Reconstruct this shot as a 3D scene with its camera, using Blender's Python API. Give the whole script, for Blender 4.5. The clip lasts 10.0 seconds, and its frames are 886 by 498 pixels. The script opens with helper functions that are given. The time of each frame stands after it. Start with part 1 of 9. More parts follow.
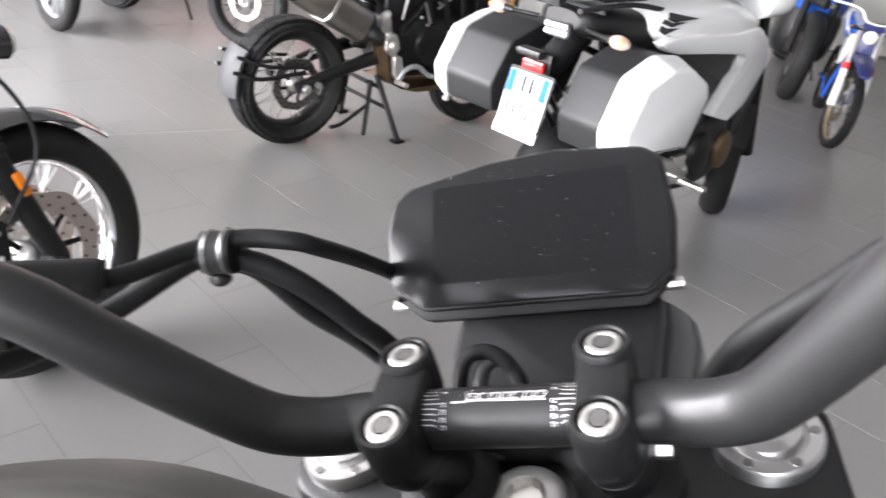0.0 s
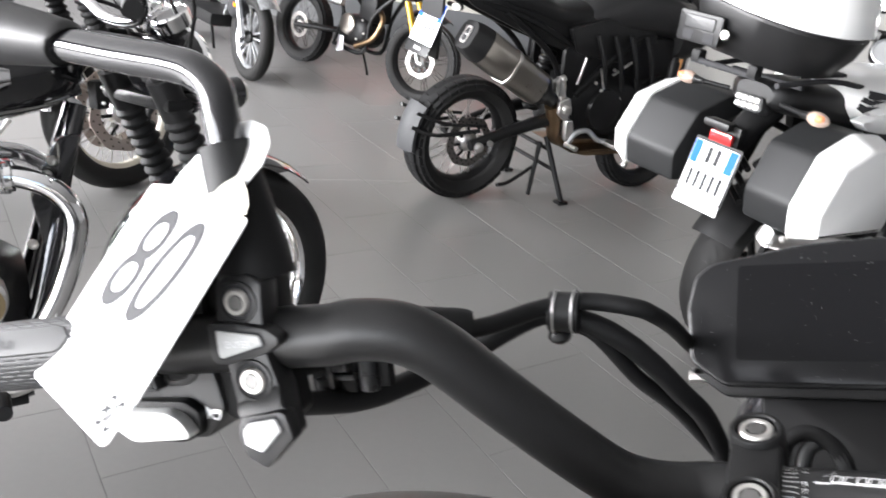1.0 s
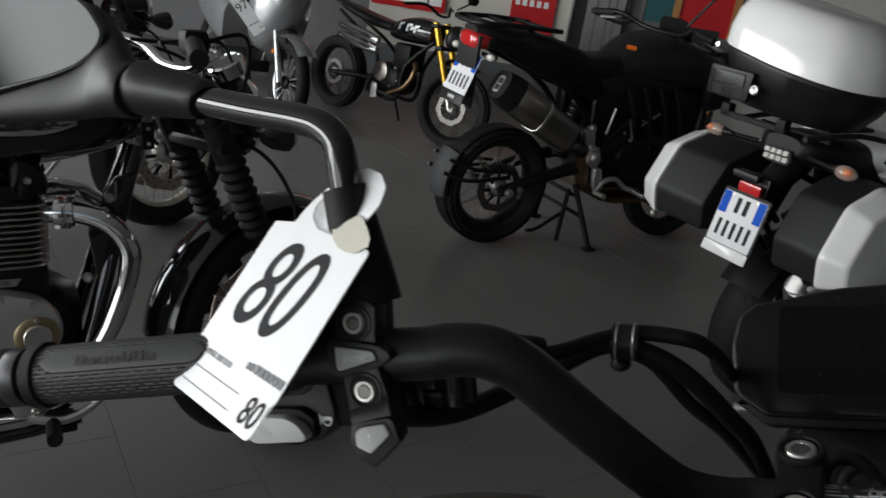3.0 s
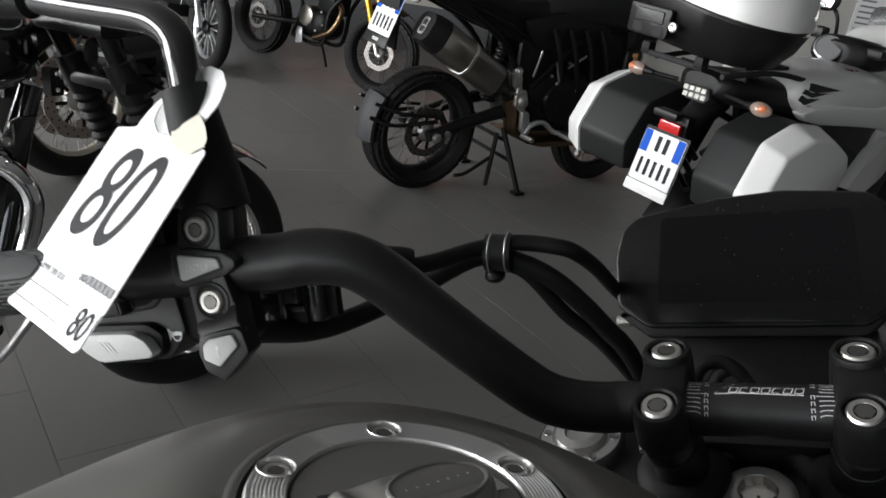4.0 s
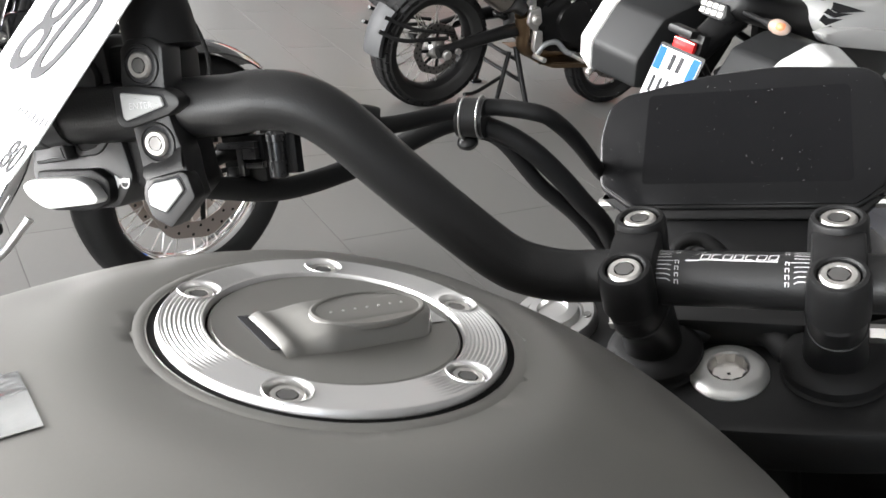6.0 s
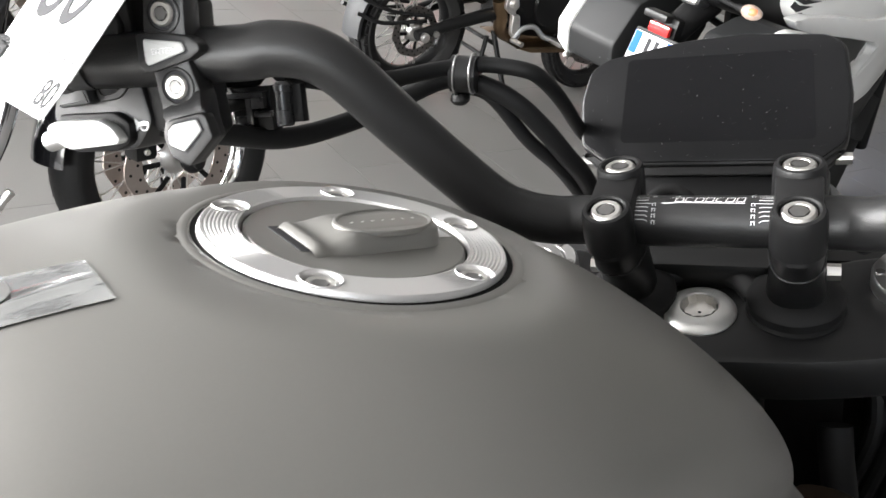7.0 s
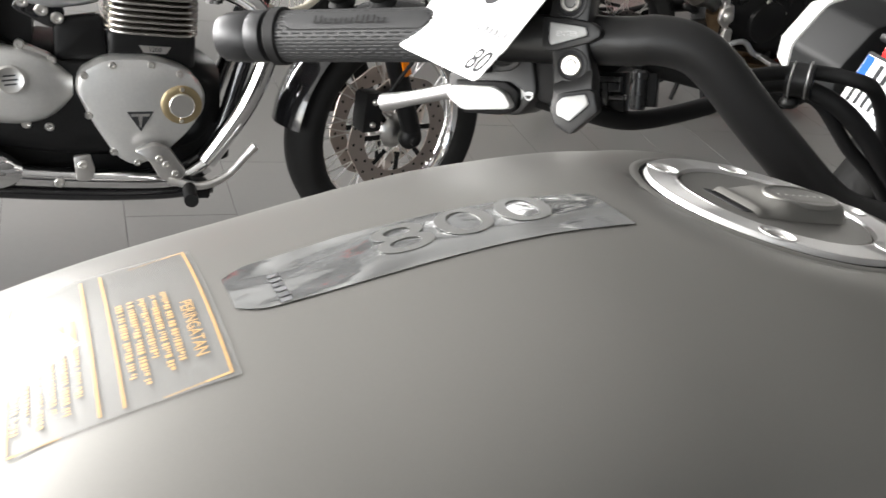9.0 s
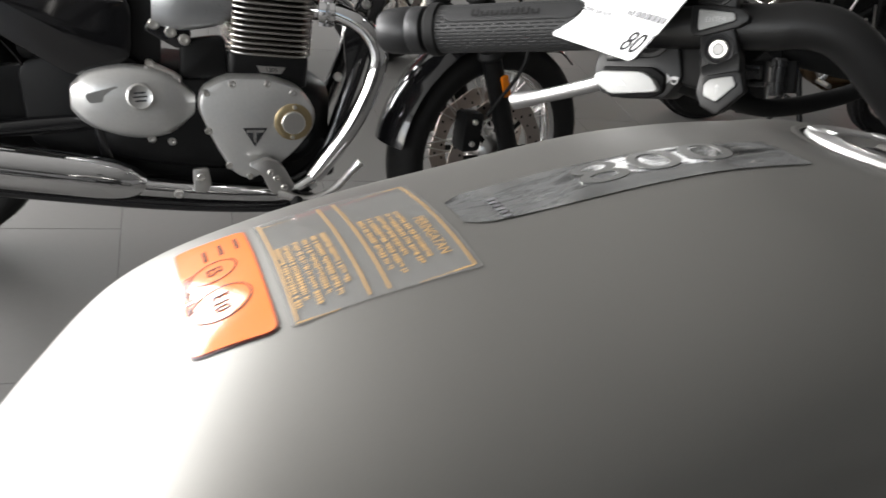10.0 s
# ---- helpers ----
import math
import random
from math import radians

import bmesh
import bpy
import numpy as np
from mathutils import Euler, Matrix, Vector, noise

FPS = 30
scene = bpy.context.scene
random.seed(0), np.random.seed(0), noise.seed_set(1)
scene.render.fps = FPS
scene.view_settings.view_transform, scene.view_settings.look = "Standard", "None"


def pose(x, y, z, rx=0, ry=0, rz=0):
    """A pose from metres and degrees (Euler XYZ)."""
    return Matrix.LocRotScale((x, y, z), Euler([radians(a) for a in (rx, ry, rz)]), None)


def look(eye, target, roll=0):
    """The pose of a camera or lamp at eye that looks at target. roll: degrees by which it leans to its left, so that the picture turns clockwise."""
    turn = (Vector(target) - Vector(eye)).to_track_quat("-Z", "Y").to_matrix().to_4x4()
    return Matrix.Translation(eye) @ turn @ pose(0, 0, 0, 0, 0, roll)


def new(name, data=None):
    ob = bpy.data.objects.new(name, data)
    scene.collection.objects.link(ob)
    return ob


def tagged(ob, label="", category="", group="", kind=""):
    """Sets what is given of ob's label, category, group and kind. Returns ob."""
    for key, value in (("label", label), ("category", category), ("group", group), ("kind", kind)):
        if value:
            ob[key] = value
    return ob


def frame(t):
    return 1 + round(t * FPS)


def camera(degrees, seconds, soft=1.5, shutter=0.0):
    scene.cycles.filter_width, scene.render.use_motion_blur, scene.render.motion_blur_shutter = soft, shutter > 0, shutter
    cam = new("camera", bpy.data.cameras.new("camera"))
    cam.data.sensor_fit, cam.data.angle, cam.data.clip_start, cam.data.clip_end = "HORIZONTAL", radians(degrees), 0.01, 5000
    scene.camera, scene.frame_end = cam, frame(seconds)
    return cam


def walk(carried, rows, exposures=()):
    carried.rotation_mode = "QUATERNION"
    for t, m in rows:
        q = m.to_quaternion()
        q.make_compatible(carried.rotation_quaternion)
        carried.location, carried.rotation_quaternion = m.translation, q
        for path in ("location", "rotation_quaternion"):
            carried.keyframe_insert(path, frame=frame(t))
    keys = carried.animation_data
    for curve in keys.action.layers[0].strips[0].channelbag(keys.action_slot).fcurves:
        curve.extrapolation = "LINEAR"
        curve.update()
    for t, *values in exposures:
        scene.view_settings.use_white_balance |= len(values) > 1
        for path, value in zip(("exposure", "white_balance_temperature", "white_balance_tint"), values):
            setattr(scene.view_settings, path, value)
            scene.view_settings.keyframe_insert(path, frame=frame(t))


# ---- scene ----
cam = camera(56.9, 10.0, 1.5, 0.4)
PATH = [
    (0, (-0.025, 0.095, 1.371), (0.246, 1.848, 0.446), 8.5),
    (0.5, (-0.081, 0.083, 1.381), (-0.028, 1.856, 0.456), 7.6),
    (1, (-0.143, 0.072, 1.372), (-0.209, 1.884, 0.528), 8.4),
    (1.5, (-0.184, 0.065, 1.373), (-0.356, 1.889, 0.572), 8.9),
    (2, (-0.214, 0.05, 1.38), (-0.443, 1.885, 0.618), 9.5),
    (2.2, (-0.216, 0.042, 1.381), (-0.45, 1.881, 0.63), 9.7),
    (3.3, (-0.156, 0.005, 1.388), (-0.223, 1.852, 0.624), 8.8),
    (3.5, (-0.148, 0.009, 1.382), (-0.168, 1.846, 0.592), 9.1),
    (4, (-0.127, 0.021, 1.363), (-0.096, 1.837, 0.525), 9.7),
    (4.5, (-0.105, 0.035, 1.346), (-0.053, 1.824, 0.454), 10.6),
    (5, (-0.092, 0.033, 1.333), (-0.034, 1.797, 0.393), 11.5),
    (5.5, (-0.095, 0.029, 1.327), (-0.059, 1.777, 0.355), 11.8),
    (5.7, (-0.094, 0.029, 1.326), (-0.072, 1.771, 0.343), 11.3),
    (6.8, (-0.095, -0.012, 1.319), (-0.004, 1.713, 0.312), 12.2),
    (7, (-0.102, -0.02, 1.318), (-0.002, 1.705, 0.309), 12.8),
    (7.5, (-0.13, -0.039, 1.312), (-0.028, 1.677, 0.291), 14.4),
    (8, (-0.159, -0.059, 1.307), (-0.177, 1.641, 0.254), 15.2),
    (8.5, (-0.182, -0.079, 1.31), (-0.317, 1.603, 0.236), 14.8),
    (9, (-0.205, -0.103, 1.31), (-0.456, 1.558, 0.224), 14.6),
    (9.5, (-0.219, -0.123, 1.305), (-0.542, 1.529, 0.224), 14.6),
    (10, (-0.229, -0.169, 1.289), (-0.682, 1.466, 0.23), 12.2),
]
walk(cam, [(t, look(eye, target, roll)) for t, eye, target, roll in PATH],
     [(0.0, 2.35, 6500, 15), (0.6, 2.45, 6500, 15), (1.0, 1.85, 6500, 13), (1.5, 0.75, 6500, 10), (2.0, -0.4, 6500, 10), (2.6, -0.95, 6500, 9), (3.5, -0.9, 6500, 9), (4.0, -0.15, 6550, 10), (4.5, 0.6, 6600, 10), (5.0, 1.4, 6650, 11), (5.5, 1.65, 6650, 11), (7.0, 1.9, 6700, 11), (7.5, 1.85, 6750, 11), (8.5, 1.47, 6800, 11), (9.0, 1.22, 6800, 11), (9.5, 0.92, 6800, 11), (10.0, 0.5, 6750, 11)])

# ---- daylight: sky, one soft sun, and the sky's light in the shop windows ----
world = bpy.data.worlds.new("showroom_daylight")
scene.world = world
world.use_nodes = True
wn = world.node_tree
sky = wn.nodes.new("ShaderNodeTexSky")
sky.sky_type, sky.sun_disc, sky.sun_elevation, sky.sun_rotation = "NISHITA", False, radians(38), radians(250)
wn.links.new(sky.outputs[0], wn.nodes["Background"].inputs[0])
wn.nodes["Background"].inputs[1].default_value = 0.15
sun = new("sun", bpy.data.lights.new("sun", "SUN"))
sun.data.energy, sun.data.angle, sun.data.color = 1.0, radians(12), (1.0, 0.96, 0.9)
sun.matrix_world = look((0, 0, 0), (0.6, 0.5, -0.62))


def window_light(x0, y0, x1, y1, z0, z1, watts):
    """Sky light through the opening whose sill runs from (x0, y0) to (x1, y1); the room is on its left hand."""
    a, b = Vector((x0, y0, 0)), Vector((x1, y1, 0))
    mid, run = (a + b) / 2 + Vector((0, 0, (z0 + z1) / 2)), (b - a)
    inward = Vector((-run.y, run.x, 0)).normalized()
    lamp = new("window_daylight", bpy.data.lights.new("window_daylight", "AREA"))
    lamp.data.shape, lamp.data.size, lamp.data.size_y = "RECTANGLE", run.length, z1 - z0
    lamp.data.energy, lamp.data.color = watts, (0.97, 0.985, 1.0)
    lamp.matrix_world = look(mid + inward * 0.05, mid + inward)
    return lamp


X0, X1, Y0, Y1, H = -6.5, 6.5, -5.0, 7.2, 3.6
WY = 4.2
window_light(X0, WY, X0, Y0 + 0.6, 0.5, 2.75, 1050)
window_light(X0 + 0.6, Y0, -0.8, Y0, 0.5, 2.75, 125)


# ---- materials ----
def material(name, color, rough=0.5, metal=0.0, grain=0.0, scale=40.0, bump=0.0, spread=0.08, coat=0.0, blotch=3.0, **extra):
    """A principled surface with fine grain, large uneven patches and a little relief."""
    m = bpy.data.materials.new(name)
    m.use_nodes = True
    t = m.node_tree
    b = t.nodes["Principled BSDF"]
    L = t.links.new
    b.inputs["Metallic"].default_value = metal
    b.inputs["Coat Weight"].default_value = coat
    b.inputs["Coat Roughness"].default_value = 0.08
    for key, value in extra.items():
        b.inputs[key.replace("_", " ")].default_value = value
    co = t.nodes.new("ShaderNodeTexCoord")
    fine, wide = t.nodes.new("ShaderNodeTexNoise"), t.nodes.new("ShaderNodeTexNoise")
    fine.inputs["Scale"].default_value, wide.inputs["Scale"].default_value = scale, blotch
    fine.inputs["Detail"].default_value = 5
    for n in (fine, wide):
        L(co.outputs["Object"], n.inputs["Vector"])
    mix = t.nodes.new("ShaderNodeMix")
    mix.data_type = "RGBA"
    mix.inputs[6].default_value = (*[c * (1 - grain) for c in color], 1)
    mix.inputs[7].default_value = (*[min(1, c * (1 + grain)) for c in color], 1)
    both = t.nodes.new("ShaderNodeMath")
    both.operation = "MULTIPLY_ADD"
    both.inputs[1].default_value, both.inputs[2].default_value = 0.5, 0.0
    add = t.nodes.new("ShaderNodeMath")
    add.operation = "ADD"
    L(fine.outputs[0], add.inputs[0]), L(wide.outputs[0], add.inputs[1])
    L(add.outputs[0], both.inputs[0]), L(both.outputs[0], mix.inputs[0])
    L(mix.outputs[2], b.inputs["Base Color"])
    span = t.nodes.new("ShaderNodeMapRange")
    span.inputs[3].default_value, span.inputs[4].default_value = max(0.02, rough - spread), min(1, rough + spread)
    L(both.outputs[0], span.inputs[0]), L(span.outputs[0], b.inputs["Roughness"])
    if bump:
        bp = t.nodes.new("ShaderNodeBump")
        bp.inputs["Strength"].default_value, bp.inputs["Distance"].default_value = 1.0, bump
        L(fine.outputs[0], bp.inputs["Height"]), L(bp.outputs[0], b.inputs["Normal"])
    return m


TANK = material("matte_grey_paint", (0.225, 0.220, 0.208), 0.42, 0.70, 0.06, 900, 0.000012, 0.05)
BAR = material("black_bar_coating", (0.011, 0.011, 0.0113), 0.40, 0.0, 0.25, 1100, 0.00014, 0.06, Specular_IOR_Level=0.5)
SATIN = material("satin_black_plastic", (0.008, 0.008, 0.0083), 0.42, 0.0, 0.2, 900, 0.00003, 0.08, Specular_IOR_Level=0.32)
RUBBER = material("black_rubber", (0.006, 0.006, 0.0063), 0.62, 0.0, 0.25, 300, 0.0001, 0.08, Specular_IOR_Level=0.26)
GRIPRUB = material("grip_rubber", (0.022, 0.0225, 0.0235), 0.48, 0.0, 0.2, 300, 0.00005, 0.08)
TANKBLK = material("semi_gloss_black", (0.012, 0.012, 0.0125), 0.34, 0.0, 0.15, 300, 0.00002, 0.06)
TYRE = material("tyre_rubber", (0.010, 0.0098, 0.0095), 0.72, 0.0, 0.3, 120, 0.0004, 0.1, Specular_IOR_Level=0.26)
GLOSSBLK = material("gloss_black_paint", (0.008, 0.008, 0.009), 0.08, 0.0, 0.2, 30, 0.0, 0.03, 0.6)
BLACKM = material("black_engine_metal", (0.009, 0.009, 0.0093), 0.38, 0.2, 0.3, 60, 0.0001, 0.12, Specular_IOR_Level=0.26)
SCREEN = material("display_glass", (0.008, 0.008, 0.0085), 0.16, 0.0, 0.2, 20, 0.0, 0.04, 0.0, Specular_IOR_Level=0.10)
HOUSING = material("matt_mirror_housing", (0.009, 0.009, 0.0093), 0.5, 0.0, 0.2, 700, 0.00004, 0.08, Specular_IOR_Level=0.22)
STEEL = material("bolt_steel", (0.76, 0.74, 0.71), 0.33, 1.0, 0.12, 200, 0.0, 0.1)
# bolt steel darkened to paint the shade inside sockets and dimples
SOCKSHADE = material("socket_shade_steel", (0.27, 0.265, 0.26), 0.35, 1.0, 0.2, 200, 0.0, 0.1)
ALU = material("brushed_aluminium", (0.72, 0.705, 0.685), 0.32, 1.0, 0.12, 160, 0.00002, 0.1)
ANOD = material("anodised_silver", (0.58, 0.575, 0.57), 0.30, 1.0, 0.05, 500, 0.0, 0.06)
CHROME = material("chrome", (0.80, 0.80, 0.80), 0.06, 1.0, 0.03, 30, 0.0, 0.03)
GOLD = material("gold_fork", (0.72, 0.42, 0.05), 0.30, 0.8, 0.1, 90, 0.0, 0.06)
BRASS = material("gilt_ring", (0.50, 0.40, 0.24), 0.35, 1.0, 0.15, 90, 0.0, 0.08)
GAPSHADE = material("gap_shade_black", (0.004, 0.004, 0.004), 0.8, 0.0, 0.1, 300, 0.0, 0.05, Specular_IOR_Level=0.1)
GREYBTN = material("light_grey_button", (0.50, 0.505, 0.50), 0.45, 0.0, 0.06, 500, 0.00002, 0.05)
CASEBLK = material("case_black_plastic", (0.014, 0.0145, 0.015), 0.5, 0.0, 0.15, 500, 0.00004, 0.08, Specular_IOR_Level=0.3)
CASTALU = material("cast_aluminium", (0.66, 0.655, 0.64), 0.33, 0.7, 0.15, 160, 0.00004, 0.1)
WHITEP = material("white_paint", (0.80, 0.80, 0.79), 0.22, 0.0, 0.03, 12, 0.0, 0.05, 0.4)
SILVERP = material("silver_paint", (0.45, 0.46, 0.47), 0.28, 0.7, 0.06, 300, 0.0, 0.06, 0.4)
DARKGREYP = material("dark_grey_plastic", (0.026, 0.0265, 0.0275), 0.48, 0.0, 0.15, 500, 0.00004, 0.08)
MIDGREYP = material("grey_mudguard_plastic", (0.038, 0.039, 0.041), 0.6, 0.0, 0.12, 300, 0.0001, 0.08)
TITAN = material("stainless_silencer", (0.36, 0.335, 0.30), 0.30, 1.0, 0.12, 70, 0.0, 0.12)
PAPER = material("white_card", (0.84, 0.845, 0.85), 0.5, 0.0, 0.02, 300, 0.0, 0.06)
TAPE = material("masking_tape", (0.56, 0.54, 0.46), 0.7, 0.0, 0.15, 90, 0.0003, 0.08)
INK = material("black_print", (0.035, 0.035, 0.037), 0.75, 0.0, 0.2, 60, Specular_IOR_Level=0.12)
GREYINK = material("grey_print", (0.24, 0.24, 0.25), 0.7, 0.0, 0.1, 60, Specular_IOR_Level=0.15)
WHITEINK = material("white_print", (0.78, 0.78, 0.78), 0.5, 0.0, 0.03, 60)
AMBER = material("amber_lens", (0.80, 0.22, 0.01), 0.15, 0.0, 0.1, 90, 0.0, 0.04, 0.5)
REDLENS = material("red_lens", (0.55, 0.02, 0.02), 0.12, 0.0, 0.15, 90, 0.0, 0.04, 0.6)
CLEARL = material("clear_lens", (0.66, 0.65, 0.60), 0.12, 0.0, 0.2, 220, 0.0, 0.06, 0.8)
REDP = material("red_paint", (0.52, 0.02, 0.025), 0.3, 0.0, 0.08, 30, 0.0, 0.06, 0.3)
BLUEP = material("blue_paint", (0.02, 0.09, 0.42), 0.25, 0.0, 0.1, 30, 0.0, 0.06, 0.4)
NAVYP = material("navy_plastic", (0.015, 0.02, 0.10), 0.35, 0.0, 0.1, 30, 0.0, 0.06, 0.2)
PLATEBLUE = material("plate_blue", (0.012, 0.10, 0.56), 0.6, 0.0, 0.06, 40, Specular_IOR_Level=0.15)
DIRT = material("dirty_rim", (0.20, 0.15, 0.09), 0.5, 0.6, 0.3, 60, 0.0002, 0.12)
BRONZE = material("brown_header_pipe", (0.22, 0.15, 0.09), 0.35, 1.0, 0.3, 40, 0.0, 0.12)
# brake steel lightened so its colour carries the glare off the disc face
LITDISC = material("lit_brake_disc", (0.50, 0.44, 0.40), 0.45, 1.0, 0.1, 150, 0.0, 0.1)
DISC = material("brake_disc_steel", (0.20, 0.19, 0.18), 0.45, 1.0, 0.12, 150, 0.0, 0.1)
DEEPRED = material("dark_red_rubber", (0.10, 0.012, 0.010), 0.3, 0.0, 0.1, 60)
# grey base colour dims what the near mirror reflects
DIMMIRROR = material("dimmed_mirror_glass", (0.46, 0.48, 0.48), 0.05, 1.0, 0.05, 9, 0.0, 0.05)
MIRROR = material("mirror_glass", (0.85, 0.86, 0.87), 0.02, 1.0, 0.01, 5, 0.0, 0.01)
ORANGEST = material("orange_sticker", (0.85, 0.17, 0.018), 0.5, 0.0, 0.04, 60, 0.0, 0.04, 0.7, Specular_IOR_Level=0.14)
LIMERIM = material("lime_tape", (0.35, 0.75, 0.10), 0.35, 0.0, 0.08, 60)
WALLDARK = material("dark_wall_paint", (0.13, 0.13, 0.132), 0.8, 0.0, 0.06, 60, 0.0004, 0.06, blotch=0.6)
WALLP = material("wall_paint", (0.24, 0.24, 0.243), 0.8, 0.0, 0.06, 60, 0.0004, 0.06, blotch=0.6)
CEILP = material("ceiling_paint", (0.225, 0.225, 0.222), 0.85, 0.0, 0.04, 60, 0.0003, 0.05, blotch=0.5)
PANEL = material("cream_panel", (0.62, 0.60, 0.54), 0.5, 0.0, 0.05, 30, 0.0, 0.06, blotch=1.0)
FRAMEA = material("window_aluminium", (0.42, 0.42, 0.41), 0.4, 0.8, 0.08, 60, 0.0, 0.08)
WOOD = material("orange_wood", (0.42, 0.20, 0.07), 0.45, 0.0, 0.25, 40, 0.0003, 0.1)
JOINTFILL = material("joint_filler", (0.27, 0.265, 0.255), 0.8, 0.0, 0.1, 90)
GROUT = material("floor_grout", (0.135, 0.132, 0.127), 0.85, 0.0, 0.2, 90, 0.0006, 0.08)


def clear_film(name, tint, rough):
    m = bpy.data.materials.new(name)
    m.use_nodes = True
    t = m.node_tree
    b = t.nodes["Principled BSDF"]
    n = t.nodes.new("ShaderNodeTexNoise")
    n.inputs["Scale"].default_value = 25
    r = t.nodes.new("ShaderNodeMapRange")
    r.inputs[3].default_value, r.inputs[4].default_value = rough, rough + 0.1
    t.links.new(n.outputs[0], r.inputs[0]), t.links.new(r.outputs[0], b.inputs["Roughness"])
    b.inputs["Base Color"].default_value = (*tint, 1)
    b.inputs["Alpha"].default_value = 0.42
    b.inputs["Coat Weight"].default_value, b.inputs["Coat Roughness"].default_value = 1.0, 0.03
    b.inputs["Specular IOR Level"].default_value = 0.45
    return m


FILM = clear_film("clear_sticker_film", (0.30, 0.30, 0.29), 0.28)


def wrinkled_film():
    """Clear glossy film over grey paint: its creases catch the windows in patches."""
    m = bpy.data.materials.new("clear_number_film")
    m.use_nodes = True
    t = m.node_tree
    b = t.nodes["Principled BSDF"]
    b.inputs["Base Color"].default_value = (0.42, 0.43, 0.43, 1)
    b.inputs["Metallic"].default_value, b.inputs["Roughness"].default_value = 0.85, 0.18
    b.inputs["Coat Weight"].default_value, b.inputs["Coat Roughness"].default_value = 1.0, 0.02
    b.inputs["Coat IOR"].default_value = 2.0
    co, mp = t.nodes.new("ShaderNodeTexCoord"), t.nodes.new("ShaderNodeMapping")
    mp.inputs["Scale"].default_value = (2.2, 1.0, 1.0)
    n, w = t.nodes.new("ShaderNodeTexNoise"), t.nodes.new("ShaderNodeTexNoise")
    n.inputs["Scale"].default_value, n.inputs["Detail"].default_value, n.inputs["Distortion"].default_value = 24.0, 0.0, 0.5
    w.inputs["Scale"].default_value, w.inputs["Detail"].default_value = 160.0, 1.0
    t.links.new(co.outputs["Object"], mp.inputs["Vector"])
    for q in (n, w):
        t.links.new(mp.outputs[0], q.inputs["Vector"])
    add2 = t.nodes.new("ShaderNodeMath")
    add2.operation = "MULTIPLY_ADD"
    add2.inputs[1].default_value = 0.03
    t.links.new(w.outputs[0], add2.inputs[0]), t.links.new(n.outputs[0], add2.inputs[2])
    bp = t.nodes.new("ShaderNodeBump")
    bp.inputs["Strength"].default_value, bp.inputs["Distance"].default_value = 1.0, 0.0065
    t.links.new(add2.outputs[0], bp.inputs["Height"])
    t.links.new(bp.outputs[0], b.inputs["Normal"]), t.links.new(bp.outputs[0], b.inputs["Coat Normal"])
    return m


SILVERFILM = wrinkled_film()
RINGSILVER = material("satin_anodised_ring", (0.70, 0.695, 0.69), 0.40, 0.9, 0.04, 900, 0.0, 0.05)
SIGLENS = material("clear_amber_lens", (0.30, 0.22, 0.18), 0.12, 0.0, 0.2, 120, 0.0, 0.05, 0.6)
AMBERD = material("amber_bulb", (0.62, 0.20, 0.09), 0.2, 0.0, 0.2, 120, 0.0, 0.05, 0.5)
MATTSILVER = material("matt_silver_casting", (0.62, 0.615, 0.60), 0.42, 0.75, 0.06, 900, 0.00004, 0.06)
DIGITFILM = material("grey_number_film", (0.24, 0.24, 0.235), 0.34, 0.6, 0.1, 22, 0.0004, 0.06)
CREAMRIM = material("cream_wheel_paint", (0.55, 0.52, 0.44), 0.4, 0.0, 0.08, 60, 0.0, 0.06)
YELLOWINK = material("ochre_print", (0.50, 0.30, 0.11), 0.5, 0.0, 0.06, 60)


def pale_material(name, color):
    return material(name, color, 0.6, 0.0, 0.05, 60, 0.0002, 0.06, blotch=0.8)


PALEWALL = pale_material("pale_wall_paint", (0.52, 0.51, 0.48))
DOORGREY = pale_material("grey_door_paint", (0.13, 0.135, 0.14))
TEAL = material("teal_glass", (0.05, 0.14, 0.15), 0.12, 0.0, 0.1, 20, 0.0, 0.04)


def tile_material():
    m = material("grey_porcelain_tile", (0.175, 0.171, 0.165), 0.38, 0.0, 0.10, 55, 0.00012, 0.1, blotch=1.1)
    t = m.node_tree
    b = t.nodes["Principled BSDF"]
    geo = t.nodes.new("ShaderNodeNewGeometry")
    for n in t.nodes:
        if n.bl_idname == "ShaderNodeTexNoise":
            t.links.new(geo.outputs["Position"], n.inputs["Vector"])
    info, hsv = t.nodes.new("ShaderNodeObjectInfo"), t.nodes.new("ShaderNodeHueSaturation")
    r = t.nodes.new("ShaderNodeMapRange")
    r.inputs[3].default_value, r.inputs[4].default_value = 0.98, 1.02
    src = b.inputs["Base Color"].links[0].from_socket
    t.links.new(info.outputs["Random"], r.inputs[0]), t.links.new(r.outputs[0], hsv.inputs["Value"])
    t.links.new(src, hsv.inputs["Color"]), t.links.new(hsv.outputs[0], b.inputs["Base Color"])
    return m


TILE = tile_material()


# ---- mesh helpers ----
def finish(bm, angle=0.6):
    bm.normal_update()
    for f in bm.faces:
        f.smooth = True
    for e in bm.edges:
        e.smooth = len(e.link_faces) == 2 and e.calc_face_angle(0) < angle


def part(name, bm, mat, parent, label="", angle=0.6):
    """Links a bmesh as one mesh object under a thing or a part, in the thing's own axes."""
    finish(bm, angle)
    me = bpy.data.meshes.new(name)
    bm.to_mesh(me)
    bm.free()
    for one in (mat if isinstance(mat, (list, tuple)) else [mat]):
        me.materials.append(one)
    ob = new(name, me)
    ob.parent = parent
    if label:
        ob["label"] = label
    return ob


